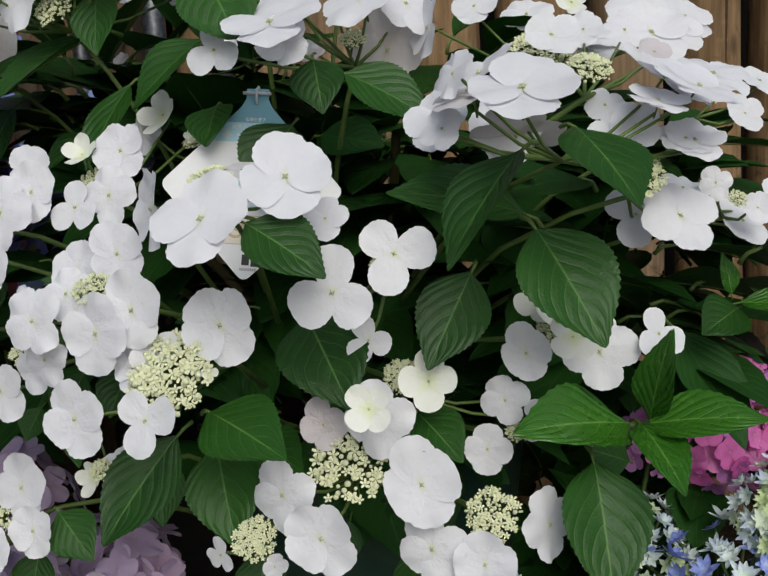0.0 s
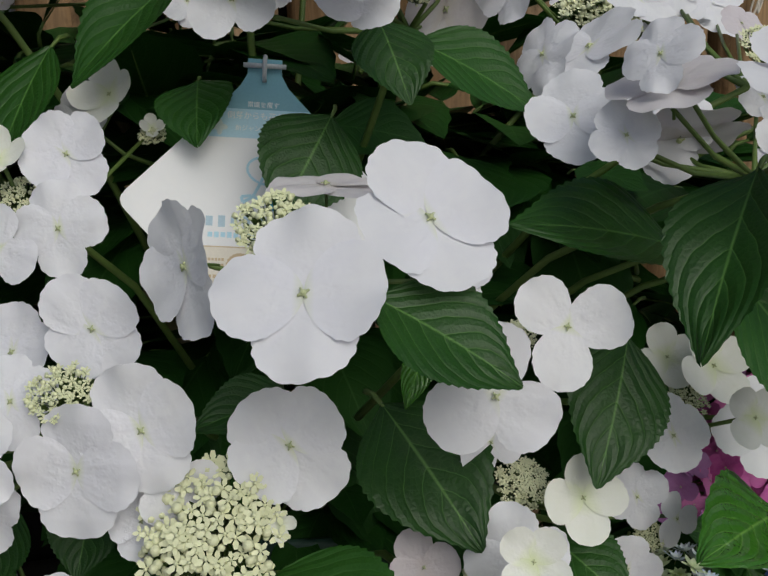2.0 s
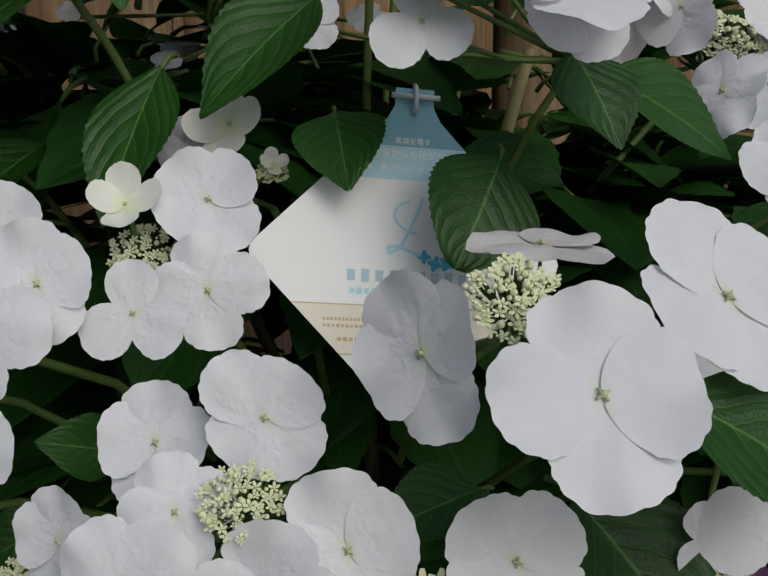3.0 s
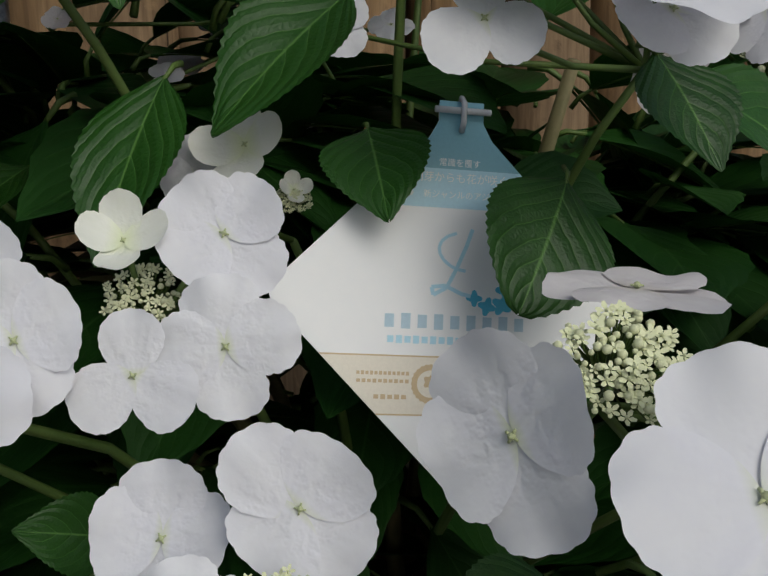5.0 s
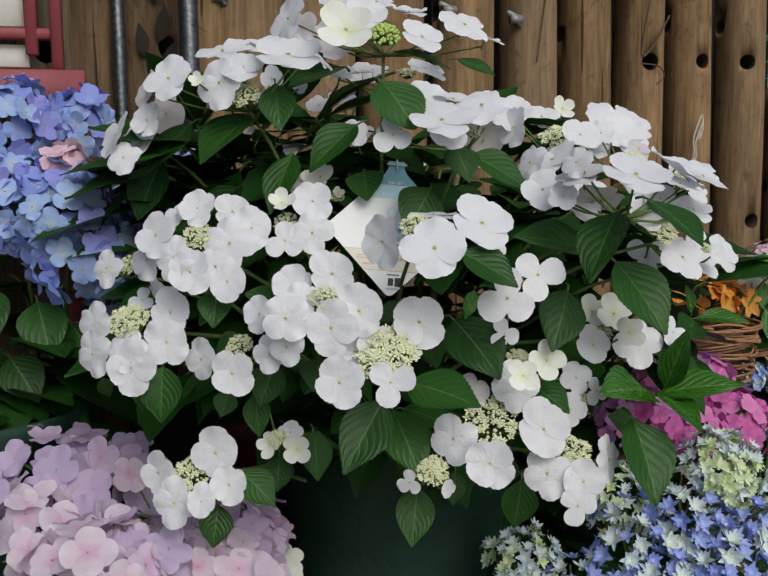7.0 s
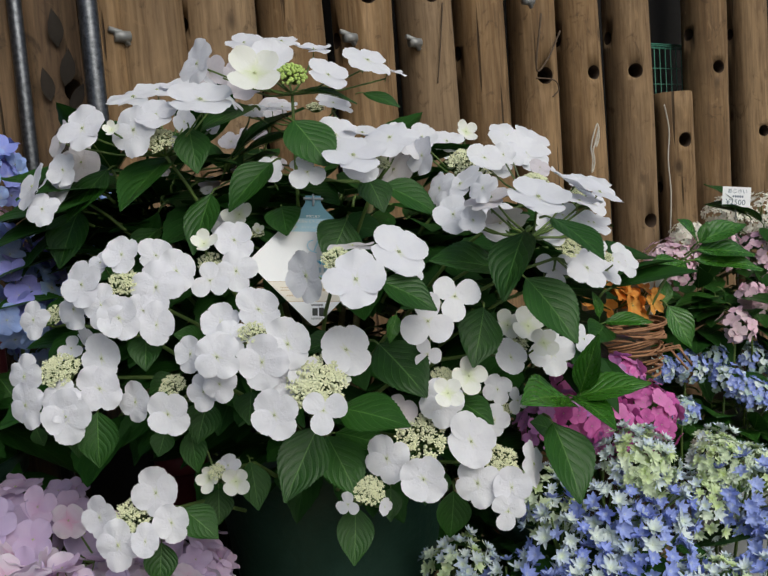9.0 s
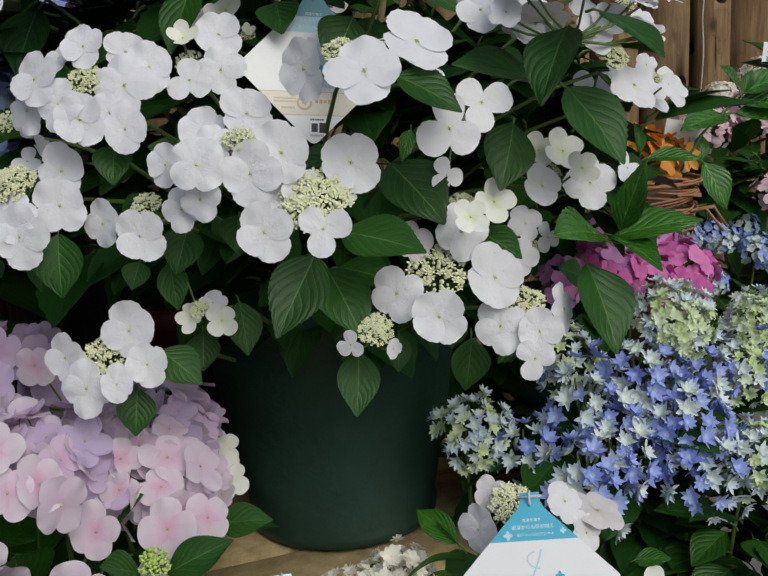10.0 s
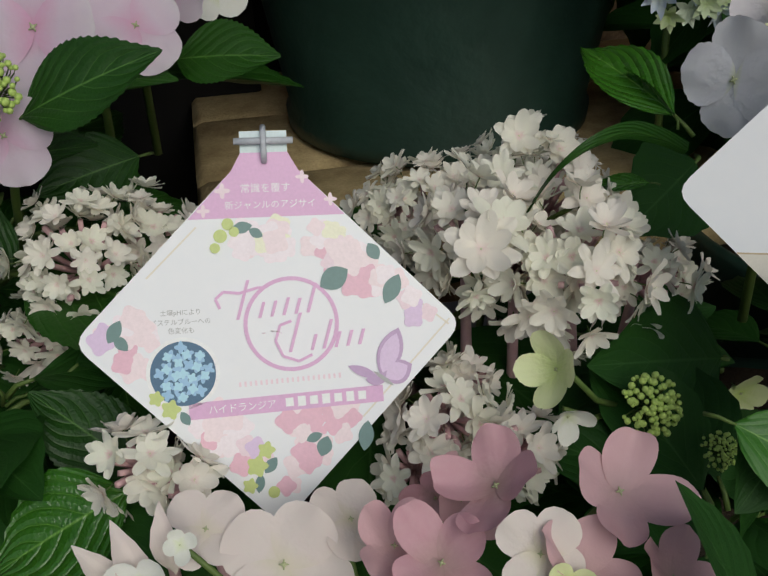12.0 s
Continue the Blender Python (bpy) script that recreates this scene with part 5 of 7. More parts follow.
leaf(plant, (-0.158, 0.605, 0.942), (-0.184, 0.575, 0.888), (-0.5, -0.8, 0.3), "l", 0, 0.82)
leaf(plant, (-0.184, 0.640, 0.980), (-0.241, 0.580, 0.931), (-0.6, -0.6, 0.5), "l", 1, 0.8)
leaf(plant, (-0.243, 0.660, 0.972), (-0.285, 0.640, 0.925), (-0.6, -0.7, 0.3), "l", 2, 1.0)
leaf(plant, (-0.272, 0.700, 0.937), (-0.296, 0.680, 0.882), (-0.5, -0.8, 0.2), "l", 3, 1.0)
leaf(plant, (-0.099, 0.585, 0.925), (-0.103, 0.555, 0.899), (-0.3, -0.9, 0.4), "l", 4, 1.35)
leaf(plant, (-0.033, 0.530, 0.945), (-0.028, 0.506, 0.913), (0.0, -0.95, 0.3), "l", 0, 1.3)
leaf(plant, (-0.017, 0.537, 0.937), (0.034, 0.530, 0.906), (0.1, -0.75, 0.65), "l", 1, 0.98)
leaf(plant, (-0.049, 0.548, 0.909), (-0.074, 0.530, 0.874), (-0.05, -0.97, 0.25), "o", 2, 1.12)
leaf(plant, (0.082, 0.500, 0.852), (0.004, 0.490, 0.869), (-0.1, -0.5, 0.85), "l", 3, 0.9)
leaf(plant, (0.071, 0.440, 0.890), (0.029, 0.405, 0.838), (-0.75, -0.6, 0.3), "l", 4, 0.85)
leaf(plant, (0.096, 0.440, 0.899), (0.113, 0.390, 0.863), (0.3, -0.8, 0.5), "l", 0, 1.15)
leaf(plant, (0.079, 0.460, 0.849), (0.106, 0.425, 0.792), (0.1, -0.9, 0.4), "l", 1, 1.1)
leaf(plant, (0.048, 0.480, 0.825), (0.020, 0.450, 0.779), (-0.1, -0.95, 0.3), "l", 2, 1.15)
leaf(plant, (-0.045, 0.500, 0.802), (-0.021, 0.455, 0.759), (0.0, -0.9, 0.45), "l", 3, 1.1)
leaf(plant, (-0.077, 0.500, 0.809), (-0.117, 0.490, 0.804), (-0.2, -0.6, 0.75), "l", 4, 1.0)
leaf(plant, (-0.097, 0.460, 0.761), (-0.052, 0.415, 0.748), (0.1, -0.75, 0.65), "l", 0, 1.1)
leaf(plant, (0.014, 0.480, 0.748), (0.036, 0.450, 0.728), (0.1, -0.85, 0.6), "l", 1, 1.15)
leaf(plant, (0.138, 0.500, 0.727), (0.064, 0.450, 0.743), (-0.2, -0.65, 0.75), "n", 2, 1.05)
leaf(plant, (0.145, 0.500, 0.726), (0.202, 0.460, 0.739), (0.2, -0.65, 0.75), "n", 3, 1.0)
leaf(plant, (0.148, 0.495, 0.730), (0.150, 0.462, 0.790), (-0.55, -0.80, 0.25), "n", 4, 0.72)
leaf(plant, (0.143, 0.500, 0.728), (0.150, 0.440, 0.708), (0.1, -0.7, 0.7), "n", 0, 0.95)
leaf(plant, (0.232, 0.580, 0.778), (0.272, 0.550, 0.777), (0.1, -0.6, 0.8), "n", 1, 1.0)
leaf(plant, (0.228, 0.580, 0.783), (0.221, 0.580, 0.812), (0.1, -0.9, 0.3), "n", 2, 0.9)
leaf(plant, (0.233, 0.580, 0.775), (0.198, 0.550, 0.765), (-0.2, -0.8, 0.5), "l", 3, 1.0)
leaf(plant, (0.114, 0.490, 0.710), (0.113, 0.445, 0.646), (0.1, -0.95, 0.25), "l", 4, 1.05)
leaf(plant, (-0.114, 0.460, 0.749), (-0.152, 0.435, 0.700), (-0.3, -0.9, 0.3), "l", 0, 1.0)
leaf(plant, (-0.100, 0.490, 0.732), (-0.087, 0.455, 0.685), (0.0, -0.95, 0.3), "l", 1, 1.05)
leaf(plant, (-0.077, 0.500, 0.664), (-0.088, 0.480, 0.619), (-0.1, -0.95, 0.3), "l", 2, 1.15)
leaf(plant, (-0.278, 0.540, 0.770), (-0.281, 0.530, 0.725), (-0.3, -0.9, 0.3), "l", 3, 1.1)
leaf(plant, (-0.233, 0.540, 0.829), (-0.238, 0.520, 0.801), (-0.2, -0.9, 0.4), "l", 4, 1.3)
leaf(plant, (-0.218, 0.550, 0.673), (-0.192, 0.530, 0.647), (0.2, -0.9, 0.4), "l", 0, 1.3)
leaf(plant, (-0.237, 0.560, 0.643), (-0.243, 0.550, 0.608), (-0.1, -0.95, 0.3), "l", 1, 1.2)
leaf(plant, (-0.152, 0.570, 0.698), (-0.152, 0.550, 0.658), (0.1, -0.95, 0.3), "l", 2, 1.2)
leaf(plant, (-0.181, 0.580, 0.675), (-0.185, 0.570, 0.645), (-0.1, -0.95, 0.2), "l", 3, 1.2)
leaf(plant, (0.016, 0.500, 0.660), (0.009, 0.500, 0.617), (-0.1, -0.95, 0.3), "l", 4, 1.2)
leaf(plant, (-0.084, 0.520, 0.725), (-0.051, 0.480, 0.716), (0.0, -0.75, 0.7), "l", 0, 1.1)
leaf(plant, (-0.154, 0.520, 0.772), (-0.162, 0.500, 0.748), (-0.2, -0.9, 0.3), "l", 1, 1.3)
leaf(plant, (-0.203, 0.560, 0.738), (-0.201, 0.550, 0.701), (-0.2, -0.9, 0.3), "l", 2, 1.1)
leaf(plant, (-0.224, 0.560, 0.740), (-0.233, 0.550, 0.721), (-0.2, -0.9, 0.3), "l", 3, 1.3)
leaf(plant, (-0.188, 0.540, 0.766), (-0.202, 0.530, 0.732), (-0.2, -0.9, 0.3), "l", 4, 1.3)
leaf(plant, (-0.026, 0.500, 0.825), (-0.038, 0.490, 0.802), (-0.2, -0.9, 0.3), "n", 0, 0.9)
leaf(plant, (0.025, 0.550, 0.665), (0.020, 0.550, 0.637), (-0.2, -0.9, 0.3), "l", 1, 1.2)
leaf(plant, (-0.030, 0.540, 0.660), (-0.036, 0.530, 0.631), (-0.2, -0.9, 0.3), "l", 2, 1.2)
leaf(plant, (-0.101, 0.660, 1.025), (-0.159, 0.620, 1.000), (-0.2, -0.5, 0.8), "l", 3, 0.8)
leaf(plant, (-0.201, 0.660, 0.913), (-0.235, 0.640, 0.887), (-0.3, -0.6, 0.7), "l", 4, 1.0)
leaf(plant, (0.154, 0.560, 0.680), (0.123, 0.550, 0.695), (-0.3, -0.8, 0.5), "l", 0, 1.2)
leaf(plant, (-0.038, 0.620, 0.902), (0.006, 0.600, 0.892), (0.1, -0.7, 0.6), "d", 1, 1.3)
leaf(plant, (0.076, 0.580, 0.877), (0.096, 0.550, 0.869), (0.1, -0.7, 0.6), "d", 2, 1.3)
leaf(plant, (-0.208, 0.580, 0.782), (-0.234, 0.580, 0.770), (-0.3, -0.8, 0.5), "l", 3, 1.2)
leaf(plant, (-0.184, 0.560, 0.813), (-0.210, 0.550, 0.824), (-0.3, -0.8, 0.5), "l", 4, 1.2)
leaf(plant, (-0.292, 0.600, 0.749), (-0.297, 0.600, 0.718), (-0.3, -0.8, 0.3), "l", 0, 1.2)
leaf(plant, (-0.330, 0.620, 0.747), (-0.325, 0.620, 0.729), (-0.3, -0.8, 0.3), "l", 1, 1.2)
leaf(plant, (-0.0644, 0.4258, 0.8628), (-0.0264, 0.4064, 0.8371), (0.1, -0.75, 0.65), "l", 3, 1.0)
# duller leaves fill the inside, their colour standing in for its shade
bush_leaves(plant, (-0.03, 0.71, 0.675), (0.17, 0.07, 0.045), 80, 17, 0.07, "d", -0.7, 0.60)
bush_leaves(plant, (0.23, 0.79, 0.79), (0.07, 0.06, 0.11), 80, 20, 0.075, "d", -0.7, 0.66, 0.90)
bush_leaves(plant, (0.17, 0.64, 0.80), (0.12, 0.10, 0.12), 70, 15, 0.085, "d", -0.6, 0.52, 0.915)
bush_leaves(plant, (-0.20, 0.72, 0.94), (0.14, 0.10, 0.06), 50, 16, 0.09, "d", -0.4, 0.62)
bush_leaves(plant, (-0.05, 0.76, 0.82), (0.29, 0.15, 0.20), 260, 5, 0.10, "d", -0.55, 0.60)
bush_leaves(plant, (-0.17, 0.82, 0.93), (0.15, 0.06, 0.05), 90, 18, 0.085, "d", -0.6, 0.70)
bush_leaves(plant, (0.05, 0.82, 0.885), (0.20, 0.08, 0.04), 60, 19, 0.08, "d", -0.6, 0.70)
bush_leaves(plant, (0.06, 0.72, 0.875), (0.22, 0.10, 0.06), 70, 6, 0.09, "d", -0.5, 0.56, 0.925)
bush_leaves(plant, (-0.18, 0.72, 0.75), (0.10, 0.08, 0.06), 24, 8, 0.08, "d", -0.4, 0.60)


# ---- the plants round it ----
def small_plant(name, label, x, y, z, r, height, mat, group=""):
    p = thing(name, (x, y, z), label, "hydrangea", group)
    pot(p, x, y, z, r * 0.74, r, height, mat)
    return p


# blue mophead hydrangea, behind on the left
blue = small_plant("blue_hydrangea", "blue and lilac mophead hydrangea in a dark green pot", -0.50, 0.84, 0.394, 0.15, 0.29, M_POT)
for k, (p, r, n) in enumerate((((-0.438, 0.850, 0.976), 0.060, 30), ((-0.360, 0.860, 0.982), 0.040, 22), ((-0.433, 0.820, 0.899), 0.064, 34), ((-0.376, 0.780, 0.885), 0.055, 26), ((-0.349, 0.760, 0.849), 0.055, 26), ((-0.300, 0.880, 0.874), 0.065, 26),
                               ((-0.308, 0.880, 0.798), 0.055, 18), ((-0.490, 0.820, 0.923), 0.070, 26), ((-0.261, 0.950, 0.920), 0.06, 18))):
    dome_head(blue, p, r, BLUE, 0.0175, int(n * 1.35), 700 + k, -25, 42)
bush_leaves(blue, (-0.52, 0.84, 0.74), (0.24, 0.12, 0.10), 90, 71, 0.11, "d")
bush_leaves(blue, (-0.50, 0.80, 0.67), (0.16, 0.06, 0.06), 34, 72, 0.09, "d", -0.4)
for base, tip, wide in (((-0.455, 0.76, 0.815), (-0.435, 0.725, 0.765), 1.2), ((-0.40, 0.77, 0.800), (-0.385, 0.735, 0.745), 1.1), ((-0.47, 0.76, 0.770), (-0.455, 0.735, 0.715), 1.2), ((-0.43, 0.77, 0.745), (-0.400, 0.745, 0.700), 1.15), ((-0.50, 0.76, 0.80), (-0.505, 0.73, 0.745), 1.2), ((-0.37, 0.78, 0.775), (-0.345, 0.75, 0.735), 1.1)):
    leaf(blue, base, tip, (0.0, -0.85, 0.5), "l", 1, wide)
# a pale pink furled flower among the blue
dome_head(blue, (-0.367, 0.800, 0.934), 0.02, FARPINK, 0.018, 9, 790, 20, 20)

# pink and lilac hydrangea, low on the left
pink = small_plant("pink_hydrangea", "pale pink and lilac hydrangea with large florets", -0.36, 0.57, 0.19, 0.11, 0.16, M_POT)
for k, (p, r, n, fl, sz) in enumerate((((-0.269, 0.600, 0.566), 0.048, 22, PINK, 0.0205), ((-0.224, 0.595, 0.550), 0.048, 22, PINK, 0.0205), ((-0.309, 0.585, 0.584), 0.048, 20, LILAC, 0.0205), ((-0.209, 0.640, 0.571), 0.045, 18, LILAC, 0.020), ((-0.381, 0.700, 0.618), 0.065, 20, LILAC, 0.022), ((-0.318, 0.720, 0.605), 0.055, 14, LILAC, 0.022),
                                       ((-0.392, 0.630, 0.597), 0.06, 16, PINK, 0.024), ((-0.243, 0.700, 0.558), 0.045, 12, LILAC, 0.022), ((-0.348, 0.560, 0.579), 0.06, 16, PINK, 0.024))):
    dome_head(pink, p, r, fl, sz, n, 800 + k, -15, 48, 95, 0.85)
KINDS["p"], KINDS["m"], KINDS["q"] = PINK, MAUVE, LILAC
hd = flower_head(pink, (-0.257, 0.600, 0.554), (-0.33, 0.58, 0.42), 0.010, -10, 40, 1)
floret(hd, (-0.305, 0.575, 0.605), 0.0238, -25, 20, 10, "p", 0)
floret(hd, (-0.234, 0.585, 0.579), 0.0246, -15, 30, 40, "p", 1)
floret(hd, (-0.204, 0.575, 0.565), 0.0246, -5, 28, 0, "p", 2)
floret(hd, (-0.280, 0.545, 0.540), 0.0229, -15, 22, 10, "p", 1)
floret(hd, (-0.229, 0.525, 0.540), 0.0255, -10, 22, 0, "p", 0)
floret(hd, (-0.197, 0.545, 0.533), 0.0211, 10, 20, 30, "p", 2)
floret(hd, (-0.315, 0.550, 0.597), 0.0246, -30, 15, 45, "p", 0)
floret(hd, (-0.290, 0.560, 0.556), 0.0194, -20, 25, 20, "p", 1)
floret(hd, (-0.396, 0.600, 0.636), 0.0229, -25, 25, 10, "p", 0)
floret(hd, (-0.365, 0.570, 0.609), 0.0246, -20, 28, 40, "p", 1)
floret(hd, (-0.392, 0.570, 0.614), 0.0211, -20, 20, 40, "p", 2)
floret(hd, (-0.290, 0.600, 0.591), 0.0211, -10, 25, 20, "p", 1)
floret(hd, (-0.322, 0.590, 0.616), 0.0238, -15, 15, 0, "p", 2)
floret(hd, (-0.313, 0.660, 0.645), 0.0194, -10, 10, 45, "p", 0)
floret(hd, (-0.201, 0.560, 0.542), 0.0194, 0, 15, 0, "p", 1)
hd = flower_head(pink, (-0.361, 0.680, 0.623), (-0.36, 0.62, 0.44), 0.010, -10, 40, 1)
floret(hd, (-0.255, 0.600, 0.595), 0.0229, -20, 25, 0, "q", 0)
floret(hd, (-0.201, 0.625, 0.586), 0.0229, -5, 25, 20, "q", 1)
floret(hd, (-0.182, 0.640, 0.586), 0.0176, 10, 15, 0, "q", 0)
floret(hd, (-0.265, 0.565, 0.564), 0.0194, -20, 30, 45, "q", 1)
floret(hd, (-0.292, 0.570, 0.587), 0.0211, -25, 20, 30, "q", 0)
floret(hd, (-0.301, 0.560, 0.568), 0.0194, -20, 10, 0, "q", 1)
floret(hd, (-0.352, 0.610, 0.624), 0.0194, -20, 15, 0, "q", 0)
floret(hd, (-0.344, 0.635, 0.641), 0.0220, -15, 30, 45, "q", 1)
floret(hd, (-0.376, 0.650, 0.657), 0.0229, -20, 35, 0, "q", 0)
floret(hd, (-0.414, 0.670, 0.666), 0.0194, -25, 35, 20, "q", 1)
floret(hd, (-0.339, 0.670, 0.660), 0.0194, -15, 30, 20, "q", 0)
floret(hd, (-0.209, 0.640, 0.585), 0.0220, 0, 15, 20, "q", 1)
floret(hd, (-0.276, 0.630, 0.603), 0.0211, -10, 30, 0, "q", 0)
floret(hd, (-0.395, 0.640, 0.639), 0.0194, -20, 40, 30, "q", 1)
floret(hd, (-0.366, 0.700, 0.658), 0.0176, -20, 40, 30, "q", 0)
floret(hd, (-0.321, 0.720, 0.658), 0.0158, -10, 60, 30, "q", 1)
floret(hd, (-0.304, 0.720, 0.657), 0.0141, 10, 60, 0, "q", 0)
floret(hd, (-0.428, 0.620, 0.654), 0.0229, -30, 20, 0, "q", 0)
floret(hd, (-0.174, 0.620, 0.545), 0.018, 10, 20, 0, "y", 2)
floret(hd, (-0.167, 0.615, 0.530), 0.017, 20, 15, 45, "y", 2)
floret(hd, (-0.167, 0.640, 0.551), 0.016, 20, 25, 20, "y", 2)
bush_leaves(pink, (-0.33, 0.58, 0.44), (0.16, 0.10, 0.10), 36, 81, 0.085, "l")
single = flower_head(pink, (-0.243, 0.497, 0.529), (-0.26, 0.55, 0.42), 0.012, -10, 40, 0, "green buds with few pale pink florets", True)
floret(single, (-0.297, 0.471, 0.527), 0.031, -12, 15, 10, "p", 0)
floret(single, (-0.269, 0.475, 0.488), 0.024, 0, 10, 20, "p", 2)
floret(single, (-0.242, 0.500, 0.512), 0.020, 0, 5, 20, "p", 2)
leaf(pink, (-0.236, 0.500, 0.517), (-0.186, 0.490, 0.538), (0, -0.7, 0.7), "l", 0, 0.9)
leaf(pink, (-0.186, 0.580, 0.509), (-0.143, 0.560, 0.512), (0.1, -0.7, 0.7), "l", 1, 1.0)
leaf(pink, (-0.253, 0.500, 0.521), (-0.280, 0.470, 0.549), (-0.2, -0.7, 0.7), "l", 2, 1.1)
leaf(pink, (-0.265, 0.500, 0.495), (-0.290, 0.450, 0.469), (-0.2, -0.9, 0.3), "l", 3, 1.1)
leaf(pink, (-0.255, 0.520, 0.478), (-0.271, 0.500, 0.451), (0.2, -0.9, 0.3), "l", 4, 1.0)
leaf(pink, (-0.309, 0.500, 0.487), (-0.339, 0.470, 0.486), (-0.2, -0.8, 0.5), "l", 0, 1.0)
leaf(pink, (-0.205, 0.560, 0.476), (-0.246, 0.540, 0.472), (0.1, -0.7, 0.5), "l", 1, 1.0)
leaf(pink, (-0.219, 0.560, 0.475), (-0.207, 0.540, 0.457), (0.1, -0.7, 0.5), "l", 2, 1.0)
# a deep pink bud head at the lower left corner
dome_head(pink, (-0.299, 0.440, 0.414), 0.022, [FARPINK[0], LIME[0], LIME[1]], 0.0085, 30, 830, 0, 40)
bush_leaves(pink, (-0.278, 0.470, 0.417), (0.07, 0.04, 0.03), 34, 831, 0.065, "d")

# cream and rose double-flowered hydrangea in front of the pot
cream = small_plant("cream_hydrangea", "cream and rose double-flowered hydrangea", -0.10, 0.50, 0.19, 0.09, 0.14, M_POT)
for k, (p, r, n) in enumerate((((-0.096, 0.500, 0.462), 0.024, 34), ((-0.047, 0.520, 0.460), 0.025, 30), ((-0.092, 0.460, 0.470), 0.022, 24), ((-0.077, 0.450, 0.465), 0.022, 20), ((-0.060, 0.440, 0.468), 0.026, 26), ((-0.036, 0.440, 0.458), 0.016, 7), ((-0.056, 0.480, 0.469), 0.024, 24),
                               ((-0.110, 0.420, 0.429), 0.018, 16), ((-0.123, 0.415, 0.413), 0.014, 10), ((-0.094, 0.400, 0.426), 0.014, 10), ((-0.228, 0.500, 0.460), 0.026, 30), ((-0.202, 0.510, 0.461), 0.020, 18), ((-0.245, 0.500, 0.433), 0.018, 16),
                               ((-0.208, 0.415, 0.433), 0.014, 9), ((-0.195, 0.405, 0.432), 0.009, 4), ((-0.111, 0.500, 0.464), 0.014, 10), ((-0.072, 0.500, 0.463), 0.022, 20), ((-0.100, 0.430, 0.436), 0.010, 4), ((0.008, 0.500, 0.420), 0.014, 12))):
    dome_head(cream, p, r, CREAM, 0.0088 if p[1] < 0.465 else 0.0070, max(5, int(n * (1.0 if p[1] < 0.465 else 1.55))), 900 + k, -5, 46, 100, 0.85, 0.42, stem=M_PINKSTALK)
KINDS["c"] = CREAM
hd = flower_head(cream, (-0.075, 0.470, 0.470), (-0.09, 0.49, 0.40), 0.0)
for p, sz, az, el, sp, kd in (((-0.0975, 0.430, 0.4842), 0.0145, -8, 50, 10, 1), ((-0.0880, 0.437, 0.4880), 0.0115, 20, 55, 40, 2), ((-0.0636, 0.420, 0.4772), 0.0105, 15, 35, 20, 0), ((-0.0651, 0.490, 0.4950), 0.0115, -10, 45, 15, 1),
                              ((-0.0500, 0.488, 0.4890), 0.0110, 15, 45, 60, 2), ((-0.0552, 0.450, 0.4870), 0.0110, 20, 45, 30, 0), ((-0.0450, 0.445, 0.4800), 0.0115, 40, 35, 10, 1), ((-0.0780, 0.470, 0.4890), 0.0095, -20, 45, 50, 0)):
    floret(hd, p, sz, az, el, sp, "c", kd)
bush_leaves(cream, (-0.12, 0.50, 0.40), (0.13, 0.07, 0.05), 26, 91, 0.08, "d", -0.6, -9.0, 0.44)

# pale pink hydrangea right at the front edge
front = small_plant("pale_pink_hydrangea", "pale pink large-floret hydrangea at the front edge", -0.10, 0.33, 0.19, 0.08, 0.13, M_POT)
hd = flower_head(front, (-0.140, 0.380, 0.348), (-0.11, 0.36, 0.34), 0.006, 0, 60, 0)
for p, sz, az, el, sp, kd, ty in (((-0.085, 0.350, 0.455), 0.0170, 12, 56, 53, 1, "m"), ((-0.113, 0.362, 0.452), 0.0165, -70, 58, 40, 1, "m"), ((-0.141, 0.362, 0.437), 0.0140, 20, 66, 22, 1, "m"), ((-0.131, 0.350, 0.441), 0.0150, -30, 62, 50, 0, "m"),
                                  ((-0.100, 0.335, 0.446), 0.0140, 40, 60, 20, 0, "m"), ((-0.120, 0.372, 0.440), 0.0130, 30, 40, 10, 0, "m"), ((-0.079, 0.330, 0.444), 0.0130, 40, 50, 30, 0, "m"), ((-0.170, 0.372, 0.427), 0.0205, -4, 46, 52, 0, "b"), ((-0.150, 0.380, 0.431), 0.0135, 50, 60, 20, 1, "b"),
                                  ((-0.110, 0.338, 0.452), 0.0125, -5, 38, 45, 1, "b"), ((-0.106, 0.330, 0.446), 0.0075, 0, 50, 20, 0, "g"), ((-0.190, 0.383, 0.434), 0.0130, 10, 62, 30, 1, "b"), ((-0.196, 0.371, 0.442), 0.0050, 0, 40, 10, 0, "y"), ((-0.208, 0.368, 0.431), 0.0105, -15, 40, 45, 0, "y"), ((-0.124, 0.384, 0.430), 0.0110, -20, 30, 0, 1, "m")):
    floret(hd, p, sz, az, el, sp, ty, kd)
# slender half-open bracts that stand up beside the buds
for base, tip, hint in (((-0.212, 0.372, 0.425), (-0.2235, 0.376, 0.4435), (0.5, -0.8, 0.3)), ((-0.207, 0.370, 0.425), (-0.2130, 0.378, 0.4480), (0.3, -0.9, 0.2)), ((-0.199, 0.374, 0.428), (-0.2005, 0.381, 0.4490), (-0.2, -0.9, 0.2))):
    part("bract", BRACT, hd, leaf_pose(base, tip, hint))
hd = flower_head(front, (-0.053, 0.395, 0.442), (-0.06, 0.40, 0.38), 0.010, 0, 40, 0, "", True)
